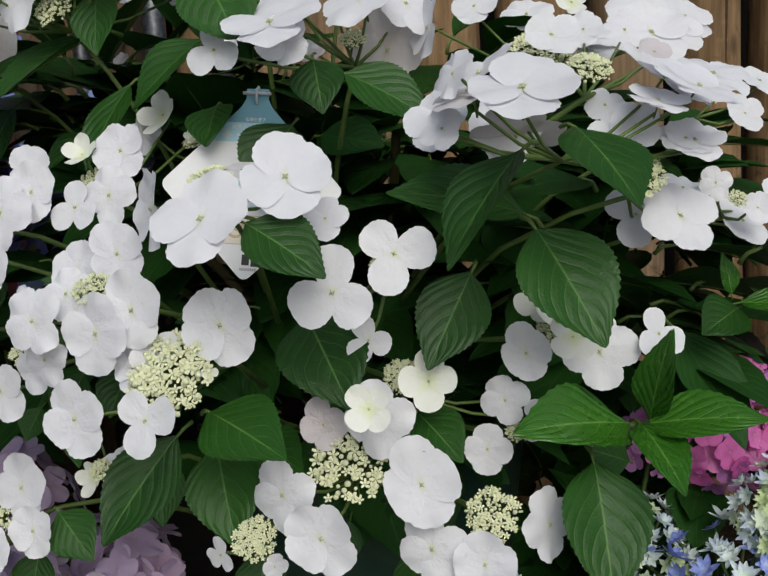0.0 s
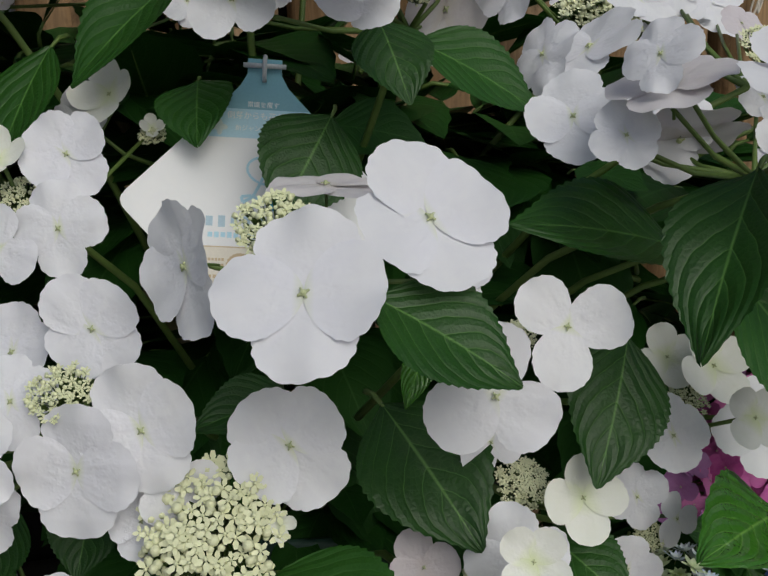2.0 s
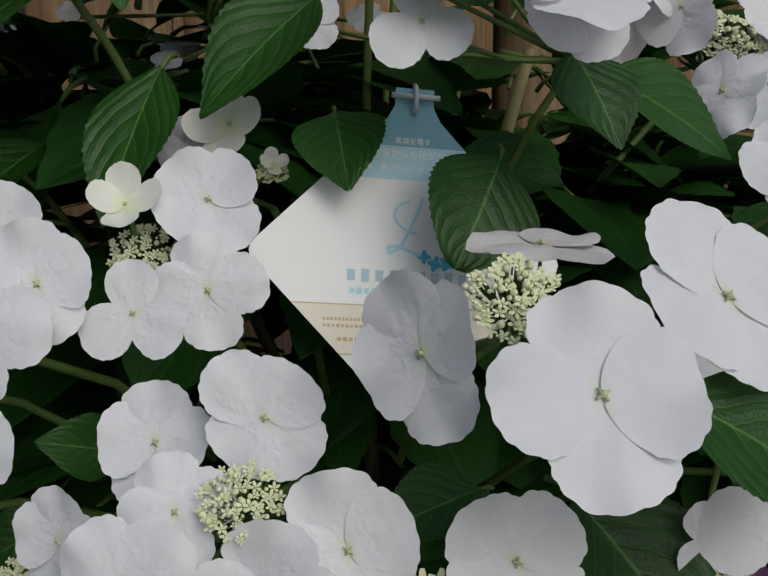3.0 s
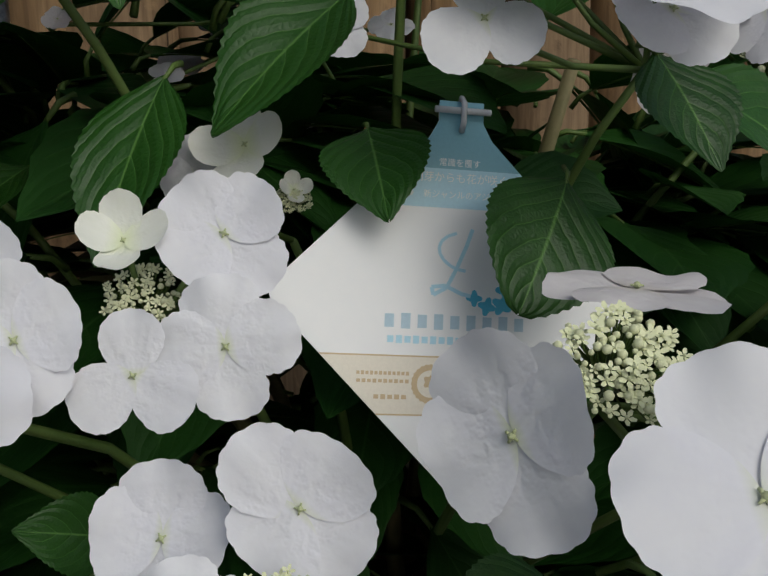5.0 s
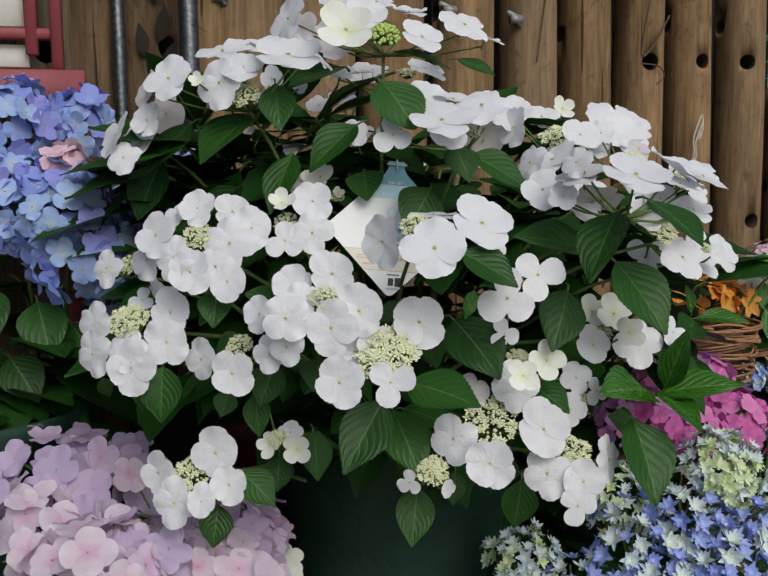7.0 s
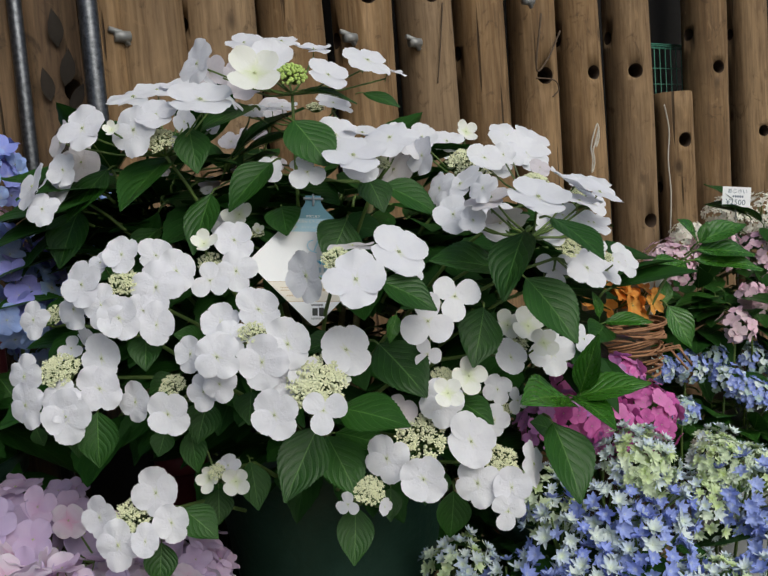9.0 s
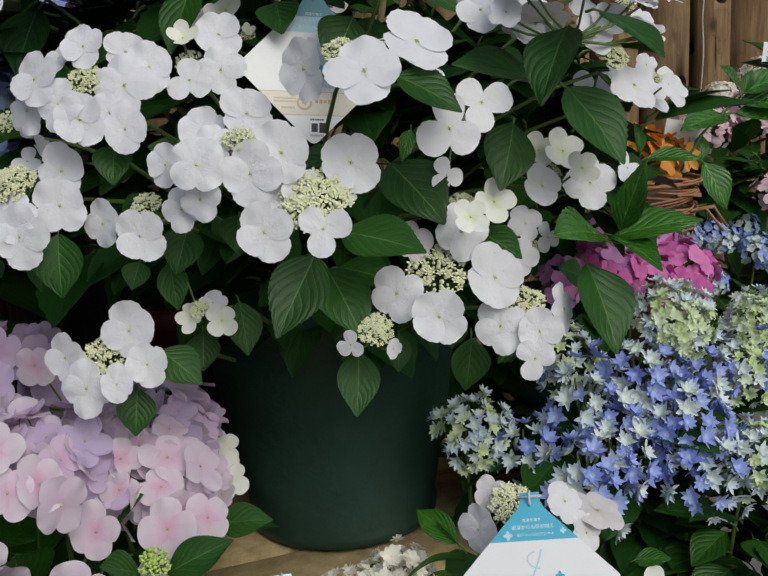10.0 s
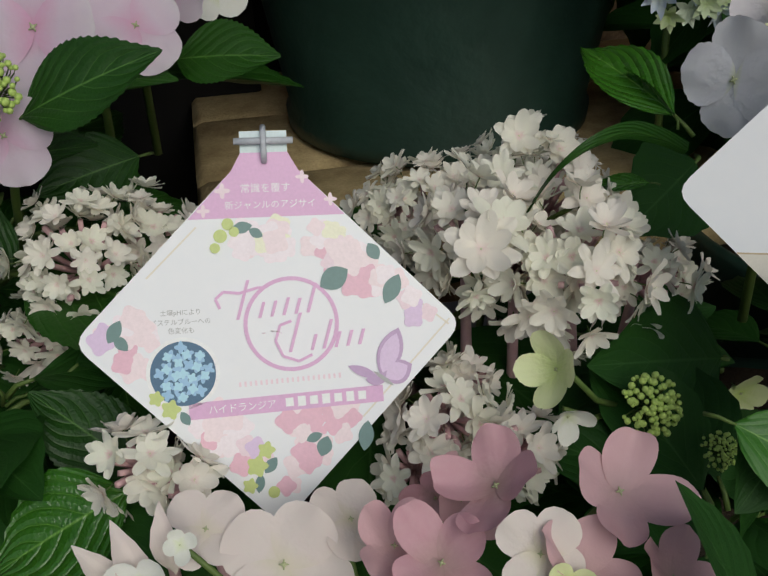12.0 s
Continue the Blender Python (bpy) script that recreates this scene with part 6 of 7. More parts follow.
floret(hd, (-0.087, 0.389, 0.466), 0.0115, -62, 25, 30, "g", 0)
floret(hd, (-0.080, 0.395, 0.443), 0.008, 0, -10, 0, "y", 0)
hd = flower_head(front, (-0.033, 0.385, 0.428), (-0.04, 0.40, 0.38), 0.006, 0, 40, 1, "", True)
floret(hd, (0.011, 0.440, 0.401), 0.012, 0, 0, 0, "g", 1)
leaf(front, (-0.028, 0.360, 0.462), (-0.054, 0.345, 0.445), (0.0, -0.7, 0.6), "d", 1, 1.2)
leaf(front, (0.003, 0.400, 0.399), (-0.035, 0.400, 0.420), (0.0, -0.6, 0.6), "d", 1, 1.2)
leaf(front, (-0.044, 0.470, 0.418), (0.006, 0.440, 0.416), (0.0, -0.5, 0.8), "d", 0, 1.0)
bush_leaves(front, (-0.10, 0.34, 0.35), (0.10, 0.06, 0.02), 22, 95, 0.07, "d")
bush_leaves(front, (-0.031, 0.375, 0.404), (0.04, 0.025, 0.02), 34, 96, 0.055, "d")

leaf(front, (-0.212, 0.410, 0.429), (-0.255, 0.400, 0.413), (-0.1, -0.5, 0.9), "n", 1, 1.5)
leaf(front, (-0.210, 0.430, 0.416), (-0.244, 0.450, 0.442), (0.0, -0.5, 0.85), "l", 2, 1.1)
leaf(front, (-0.217, 0.470, 0.431), (-0.212, 0.430, 0.410), (0.2, -0.8, 0.4), "l", 0, 0.9)
leaf(front, (-0.227, 0.420, 0.419), (-0.205, 0.390, 0.417), (0.1, -0.6, 0.7), "d", 0, 1.0)
leaf(front, (-0.072, 0.305, 0.446), (-0.0815, 0.332, 0.4745), (0.75, -0.6, 0.1), "d", 3, 1.3)
leaf(front, (-0.030, 0.365, 0.420), (-0.050, 0.352, 0.452), (0.3, -0.8, 0.3), "d", 1, 1.1)

# white lacecap with the second card, low on the right
low = small_plant("white_hydrangea", "small white lacecap hydrangea with a card", 0.04, 0.44, 0.19, 0.09, 0.16, M_POT)
hd = flower_head(low, (0.022, 0.450, 0.537), (0.02, 0.46, 0.42), 0.018, -5, 40, 1)
floret(hd, (-0.004, 0.455, 0.521), 0.021, -60, 10, 0, "w", 0)
floret(hd, (0.015, 0.470, 0.539), 0.016, -30, 40, 30, "a", 1)
floret(hd, (0.067, 0.450, 0.531), 0.018, 10, 40, 0, "w", 2)
floret(hd, (0.103, 0.460, 0.510), 0.026, 30, 65, 20, "a", 0)
floret(hd, (0.086, 0.450, 0.500), 0.018, 20, 20, 20, "w", 4)
hd = flower_head(low, (0.117, 0.400, 0.449), (0.05, 0.44, 0.40), 0.015, 0, 40, 2)
for p, sz, az, el, sp in (((0.115, 0.400, 0.467), 0.020, 0, 30, 0), ((0.088, 0.380, 0.447), 0.020, 0, 30, 40), ((0.061, 0.370, 0.443), 0.016, 0, 30, 20), ((0.093, 0.360, 0.445), 0.016, 0, 30, 20)):
    floret(hd, p, sz, az, el, sp, "y", 2)
leaf(low, (-0.003, 0.352, 0.454), (-0.0375, 0.364, 0.503), (0, -0.75, 0.6), "r", 0, 0.98)
leaf(low, (-0.053, 0.355, 0.467), (-0.020, 0.335, 0.450), (0, -0.75, 0.6), "r", 1, 0.8)
leaf(low, (0.003, 0.355, 0.474), (0.055, 0.360, 0.482), (0, -0.8, 0.5), "r", 1, 0.9)
leaf(low, (0.051, 0.365, 0.444), (0.072, 0.370, 0.480), (0.1, -0.85, 0.4), "l", 0, 1.1)
leaf(low, (0.001, 0.345, 0.465), (0.033, 0.340, 0.473), (0.1, -0.75, 0.6), "l", 2, 1.0)
leaf(low, (-0.0176, 0.4657, 0.5065), (-0.033, 0.515, 0.518), (-0.2, -0.7, 0.6), "n", 0, 0.85)
leaf(low, (-0.0176, 0.4657, 0.5065), (-0.0265, 0.490, 0.517), (0.6, -0.7, 0.4), "n", 1, 0.7)
leaf(low, (-0.021, 0.470, 0.480), (-0.045, 0.475, 0.478), (-0.1, -0.5, 0.8), "n", 1, 0.6)
leaf(low, (0.014, 0.500, 0.472), (-0.030, 0.470, 0.460), (0.1, -0.7, 0.6), "d", 1, 1.2)
# a long leaf that arches over the cream heads
arch = [Vector((-0.012, 0.465, 0.494)), Vector((-0.030, 0.455, 0.505)), Vector((-0.047, 0.445, 0.512)), Vector((-0.062, 0.440, 0.510)), Vector((-0.071, 0.445, 0.498)), Vector((-0.075, 0.455, 0.480))]
h = Heap()
arch = [(arch[i].lerp(arch[i + 1], t) + (arch[i].lerp(arch[i + 1], t) - (arch[max(i - 1, 0)].lerp(arch[i], t) + arch[min(i + 1, 5)].lerp(arch[min(i + 2, 5)], t)) / 2) * t * (1 - t)) for i in range(5) for t in (0.0, 0.25, 0.5, 0.75)] + [arch[5]]
h.grid([[p + Vector((0.001, 0, 0.0030)) * w, p + Vector((0, -0.001, -0.0005)), p - Vector((0.001, 0, 0.0030)) * w] for p, w in ((p, 0.15 + 0.85 * math.sin(math.pi * (0.25 + 0.75 * i / 20))) for i, p in enumerate(arch))], 0)
part("leaf", h.mesh("arching_leaf", M_LEAF), low)
leaf(low, (0.110, 0.420, 0.485), (0.130, 0.400, 0.492), (0.1, -0.5, 0.8), "n", 1, 1.3)
leaf(low, (-0.006, 0.430, 0.427), (-0.068, 0.410, 0.449), (0, -0.7, 0.6), "d", 1, 1.0)
bush_leaves(low, (0.05, 0.45, 0.41), (0.10, 0.05, 0.04), 30, 97, 0.06, "d", -0.6, 0.40)

# blue star-flowered hydrangea on the right
star = small_plant("star_hydrangea", "blue star-flowered hydrangea with greenish young heads", 0.20, 0.62, 0.19, 0.11, 0.18, M_POT)
for k, (p, r, n, fl, sz) in enumerate((((0.068, 0.625, 0.527), 0.040, 69, STARGREEN + [STAR[2]], 0.0088), ((0.190, 0.650, 0.570), 0.042, 66, STARGREEN + [STAR[2]], 0.0088), ((0.186, 0.600, 0.535), 0.055, 46, STAR, 0.0122), ((0.248, 0.600, 0.565), 0.050, 40, STAR, 0.0122), ((0.194, 0.560, 0.505), 0.05, 40, STAR, 0.0122),
                                       ((0.305, 0.600, 0.554), 0.045, 34, STAR, 0.0122), ((0.261, 0.560, 0.522), 0.055, 46, STAR, 0.0122), ((0.285, 0.605, 0.612), 0.040, 120, STARGREEN, 0.0088), ((0.453, 0.680, 0.569), 0.040, 75, STARGREEN + [STAR[2]], 0.0088), ((0.400, 0.610, 0.585), 0.036, 90, [STARGREEN[0], STARGREEN[2]], 0.0076), ((0.364, 0.600, 0.548), 0.042, 69, STARGREEN + [STAR[2]], 0.0088),
                                       ((0.415, 0.580, 0.550), 0.055, 40, STAR, 0.0122), ((0.315, 0.520, 0.487), 0.042, 66, STARGREEN + [STAR[2]], 0.0088), ((0.411, 0.540, 0.496), 0.05, 36, STAR, 0.0122), ((0.262, 0.530, 0.485), 0.045, 34, STAR, 0.0122), ((0.366, 0.500, 0.478), 0.045, 30, STAR, 0.0122),
                                       ((0.119, 0.600, 0.501), 0.04, 26, STAR, 0.0122), ((0.147, 0.540, 0.493), 0.045, 30, STAR, 0.0125), ((0.495, 0.660, 0.548), 0.035, 30, STARGREEN, 0.0105))):
    dome_head(star, p, r, fl, sz, n, 1000 + k, 0, 45, 92, 0.75, 0.3)
bush_leaves(star, (0.22, 0.64, 0.49), (0.16, 0.10, 0.08), 50, 101, 0.08, "d", -0.6, -9.0, 0.53)
bush_leaves(star, (0.292, 0.600, 0.383), (0.11, 0.05, 0.06), 70, 103, 0.075, "d", -0.9)
bush_leaves(star, (0.238, 0.630, 0.418), (0.06, 0.05, 0.06), 50, 104, 0.07, "d", -0.9)
bush_leaves(star, (0.316, 0.520, 0.407), (0.06, 0.05, 0.06), 40, 105, 0.07, "l", -0.9)
bush_leaves(star, (0.20, 0.70, 0.46), (0.08, 0.05, 0.10), 40, 102, 0.08, "d", -0.9)

bush_leaves(star, (0.15, 0.84, 0.53), (0.07, 0.04, 0.09), 60, 106, 0.08, "d", -0.9)
leaf(star, (0.175, 0.70, 0.60), (0.135, 0.70, 0.565), (-0.2, -0.9, 0.3), "n", 0, 1.2)

# magenta hydrangea behind the green head
mag = small_plant("magenta_hydrangea", "deep magenta and purple mophead hydrangea half hidden by leaves", 0.26, 0.74, 0.408, 0.085, 0.12, M_POT)
for k, (p, r, n) in enumerate((((0.254, 0.680, 0.648), 0.036, 26), ((0.373, 0.720, 0.627), 0.046, 36), ((0.206, 0.680, 0.648), 0.025, 12), ((0.296, 0.680, 0.633), 0.036, 24), ((0.292, 0.735, 0.672), 0.030, 20), ((0.357, 0.745, 0.672), 0.032, 22))):
    dome_head(mag, p, r, (MAGENTA + PURPLE[:1], MAGENTA, PURPLE + MAGENTA[:1], MAGENTA, PURPLE + MAGENTA, PURPLE[:1] + MAGENTA)[k], 0.0125, int(n * 1.3), 1100 + k, -5, 40)
bush_leaves(mag, (0.26, 0.74, 0.60), (0.09, 0.06, 0.04), 14, 111, 0.07, "d")
bush_leaves(mag, (0.27, 0.84, 0.62), (0.14, 0.05, 0.12), 70, 112, 0.09, "d", -0.9)

# farther pots along the fence: blue-green heads, pink heads and cream heads
teal = small_plant("blue_green_hydrangea", "pale blue-green hydrangea with many small heads", 0.78, 1.06, 0.19, 0.11, 0.20, M_POTGREY)
for k, p in enumerate(((0.626, 1.030, 0.605), (0.700, 1.050, 0.592), (0.762, 1.070, 0.598), (0.758, 1.020, 0.566), (0.858, 1.080, 0.584), (0.790, 1.000, 0.542), (0.634, 0.980, 0.540), (0.850, 1.000, 0.540), (0.925, 1.080, 0.562), (0.905, 1.010, 0.550))):
    dome_head(teal, p, 0.024 if k in (0, 6, 7) else 0.030, BLUEGREEN[:1] + BLUEGREEN[k % 2:] + BLUEGREEN[2:], 0.0078, 60, 1200 + k, -15, 45)
bush_leaves(teal, (0.80, 1.06, 0.47), (0.22, 0.08, 0.10), 130, 121, 0.085, "l", -0.9)
rose = small_plant("rose_hydrangea", "rose pink hydrangea in front of the log fence", 0.98, 1.18, 0.30, 0.12, 0.22, M_POTGREY)
for k, (p, r, fl) in enumerate((((0.710, 1.100, 0.766), 0.050, FARPINK), ((0.845, 1.140, 0.778), 0.045, FARPINK), ((0.935, 1.120, 0.755), 0.060, FARPINK), ((0.977, 1.260, 0.827), 0.05, FARCREAM), ((1.076, 1.260, 0.819), 0.06, FARCREAM),
                                ((0.830, 1.200, 0.800), 0.035, FARCREAM), ((0.845, 1.050, 0.700), 0.025, FARPINK), ((0.783, 1.020, 0.658), 0.03, FARPINK), ((1.006, 1.100, 0.769), 0.06, FARPINK))):
    dome_head(rose, p, r, fl, 0.0085 if k < 6 else 0.016, 105 if k < 6 else 14, 1300 + k, -20, 45)
bush_leaves(rose, (0.807, 1.120, 0.663), (0.19, 0.04, 0.09), 100, 132, 0.085, "d", -0.9)
bush_leaves(rose, (0.843, 1.060, 0.677), (0.10, 0.03, 0.05), 30, 133, 0.07, "l", -0.9)
bush_leaves(rose, (1.02, 1.16, 0.76), (0.20, 0.07, 0.12), 70, 131, 0.08, "l")
# leafy shoot that rises before the fence
shoot = flower_head(rose, (0.612, 0.900, 0.825), (0.512, 0.900, 0.719), 0.0, 0, 60)
for b, e, w in (((0.612, 0.900, 0.821), (0.570, 0.890, 0.860), 1.3), ((0.612, 0.900, 0.821), (0.703, 0.900, 0.842), 0.9), ((0.607, 0.900, 0.810), (0.710, 0.890, 0.794), 0.9), ((0.602, 0.900, 0.796), (0.716, 0.880, 0.771), 0.8),
                ((0.589, 0.900, 0.794), (0.500, 0.880, 0.779), 1.0), ((0.544, 0.890, 0.734), (0.569, 0.870, 0.668), 1.3), ((0.547, 0.900, 0.733), (0.564, 0.920, 0.770), 1.0), ((0.616, 0.900, 0.821), (0.631, 0.900, 0.852), 1.0)):
    leaf(rose, b, e, (-0.2, -0.6, 0.8), "n", 0, w)

# rattan basket with orange flowers, half hidden
c = Vector((0.464, 0.900, 0.682))
basket = thing("rattan_basket", (c.x, c.y, c.z - 0.05), "woven brown rattan basket with orange flowers", "basket")
rng = random.Random(77)
h = Heap()
for k in range(60):
    a0, z = rng.uniform(0, 6.3), rng.uniform(-0.05, 0.035)
    tilt = rng.uniform(-0.012, 0.012)
    r = 0.052 + 0.012 * (z + 0.05) / 0.08 + rng.uniform(-0.004, 0.005)
    span = rng.uniform(1.2, 3.5)
    h.tube([c + Vector((r * math.cos(a0 + span * i / 12), r * math.sin(a0 + span * i / 12), z + tilt * math.sin(3 * i / 12 + k))) for i in range(13)], 0.0017, 0, 5)
part("weave", h.mesh("weave", M_RATTAN), basket)
h = Heap()
h.tube([(c.x, c.y, 0.408), (c.x, c.y, c.z - 0.05), (c.x, c.y, c.z + 0.02)], [0.045, 0.045, 0.045], 0, 20)
part("liner", h.mesh("liner", M_TWIG), basket)
h = Heap()
for k in range(5):
    a = -1.2 + 0.35 * k
    h.tube([c + Vector((0.05 * math.cos(a), 0.05 * math.sin(a), -0.01)), c + Vector((0.085 * math.cos(a), 0.085 * math.sin(a), -0.002 * k)), c + Vector((0.10 * math.cos(a + 0.2), 0.10 * math.sin(a + 0.2), -0.03))], 0.0018, 0, 5)
part("loose_twig", h.mesh("loose_twig", M_RATTAN), basket)
for k in range(3):
    dome_head(basket, (0.467, 0.900, 0.746) if k == 0 else ((0.434, 0.900, 0.760) if k == 1 else (0.514, 0.920, 0.739)), 0.032, [floret_mesh("orange_floret", M_ORANGE, 400 + k, 5, 0.9, 0.25, 0.12, 0.03, nu=6, nv=7)], 0.020, 7, 1400 + k, -10, 45, 90, 0.6, stalk=0.04)
h = Heap()
w0 = Vector((0.535, 0.930, 0.758))
h.grid([[w0 + Vector((-0.03, 0, -0.04)), w0 + Vector((0.0, -0.008, -0.045)), w0 + Vector((0.028, 0.0, -0.03))], [w0 + Vector((-0.028, 0, 0.0)), w0 + Vector((0.006, -0.01, 0.0)), w0 + Vector((0.034, 0.0, 0.01))],
        [w0 + Vector((-0.02, 0, 0.035)), w0 + Vector((0.012, -0.004, 0.03)), w0 + Vector((0.042, 0.0, 0.05))]], 0)
part("film_wrap", h.mesh("film_wrap", M_WRAP), basket, None, "clear crumpled wrapping film")


# ---- the plant cards ----
CW = 0.0595  # half the width of a card


def rounded(pts, cut, n=5):
    """A polygon with its corners rounded; cut: how far from the corner the curve begins, corner by corner."""
    out = []
    for i, p in enumerate(pts):
        p, a, b = Vector(p), Vector(pts[i - 1]), Vector(pts[(i + 1) % len(pts)])
        c = cut[i]
        if not c:
            out.append(p)
            continue
        s, e = p + (a - p).normalized() * c, p + (b - p).normalized() * c
        out += [s.lerp(p, t).lerp(p.lerp(e, t), t) for t in (k / (n - 1) for k in range(n))]
    return out


def slab(polys, mat, z0, z1, name):
    """Flat pieces, each a polygon with the thickness from z0 to z1."""
    h = Heap()
    for i, poly in enumerate(polys):
        n, k = len(h.v), len(poly)
        h.grid([[(p[0], p[1], z0) for p in poly], [(p[0], p[1], z1 + 0.00004 * (i % 40)) for p in poly]], 0, ring=True)
        h.f.append(tuple(range(n + k, n + 2 * k)))
        h.f.append(tuple(range(n + k - 1, n - 1, -1)))
        h.w += [0, 0]
    return h.mesh(name, mat, False)


def rect(x, y, w, hgt, turn=0.0):
    c, s = math.cos(radians(turn)), math.sin(radians(turn))
    return [(x + c * a - s * b, y + s * a + c * b) for a, b in ((-w / 2, -hgt / 2), (w / 2, -hgt / 2), (w / 2, hgt / 2), (-w / 2, hgt / 2))]


def disc(x, y, r, lobes=0, depth=0.0, n=24, ph=0.0, sq=1.0):
    return [(x + r * (1 + depth * math.cos(lobes * a + ph)) * math.cos(a), y + sq * r * (1 + depth * math.cos(lobes * a + ph)) * math.sin(a)) for a in (2 * math.pi * k / n for k in range(n))]


def stroke(pts, w):
    """A band of width w along the points, as quads."""
    out = []
    for a, b in zip(pts, pts[1:]):
        a, b = Vector(a), Vector(b)
        o = Vector((-(b - a).y, (b - a).x)).normalized() * w / 2
        out.append([a - o, b - o, b + o, a + o])
    return out


def word(x, y, w, hgt, count, turn=0.0, gap=0.3):
    """A line of writing that cannot be read or named: plain bars."""
    step = w / count
    c, s = math.cos(radians(turn)), math.sin(radians(turn))
    return [rect(x + c * d, y + s * d, step * (1 - gap), hgt * (0.85 + 0.15 * (k % 2)), turn) for k, d in ((k, (k + 0.5) * step - w / 2) for k in range(count))]


OUTLINE = rounded([(-0.12, 1.04), (-0.12, 0.93), (-0.17, 0.84), (-1, 0), (0, -1), (1, 0), (0.17, 0.84), (0.12, 0.93), (0.12, 1.04)], [0.02, 0, 0, 0.10, 0.10, 0.10, 0, 0, 0.02])


def card(at, az, el, spin, label):
    ob = thing("plant_card", at, label, "plant card", "plant cards")
    pose_m = facing(at, az, el, spin, CW)
    part("card", slab([OUTLINE[::-1]], M_CARD, -0.012, 0.0, "card"), ob, pose_m)
    h = Heap()
    h.tube([(-0.15, 0.985, 0.03), (0.15, 0.985, 0.03)], 0.018, 0, 8)
    h.tube([(0.0, 0.88, 0.01), (0.0, 0.92, 0.05), (0.0, 1.02, 0.055), (0.0, 1.06, 0.0), (0.0, 1.02, -0.04)], 0.016, 0, 8)
    part("tie", h.mesh("tie", M_CLIP), ob, pose_m, "grey plastic tie")
    return ob, pose_m


def prints(ob, m, name, polys, mat, lift=1, label=""):
    """Flat print, a hair proud of the card; polygons turned to face out."""
    up = []
    for p in polys:
        p = [Vector((q[0], q[1])) for q in p]
        area = sum(a.x * b.y - b.x * a.y for a, b in zip(p, p[1:] + p[:1]))
        up.append(p if area > 0 else p[::-1])
    return part(name, slab(up, mat, 0.0004, 0.0012 + 0.0011 * lift, name), ob, m, label)


def lettering(ob, m, name, body, x, y, width, turn, mat, lift=5):
    """Words in the built-in font, centred at (x, y), as flat print."""
    cu = bpy.data.curves.new(name, "FONT")
    cu.body, cu.resolution_u = body, 2
    tmp = bpy.data.objects.new(name, cu)
    me = bpy.data.meshes.new_from_object(tmp)
    bpy.data.objects.remove(tmp)
    bpy.data.curves.remove(cu)
    xs, ys = [v.co.x for v in me.vertices], [v.co.y for v in me.vertices]
    k = width / (max(xs) - min(xs))
    me.transform(Matrix.Translation((x, y, 0.0014 + 0.0011 * lift)) @ Matrix.Rotation(radians(turn), 4, "Z") @ Matrix.Scale(k, 4) @ Matrix.Translation((-(max(xs) + min(xs)) / 2, -(max(ys) + min(ys)) / 2, 0)))
    me.materials.clear()
    me.materials.append(mat)
    part(name, me, ob, m)


def blade(x, y, length, wide, turn):
    """A pointed oval, for printed leaves."""
    c, s = math.cos(radians(turn)), math.sin(radians(turn))
    pts = [(length * (k / 8 - 0.5), wide * math.sin(math.pi * k / 8) ** 0.8 * 0.5) for k in range(9)] + [(length * (k / 8 - 0.5), -wide * math.sin(math.pi * k / 8) ** 0.8 * 0.5) for k in range(7, 0, -1)]
    return [(x + c * a - s * b, y + s * a + c * b) for a, b in pts]


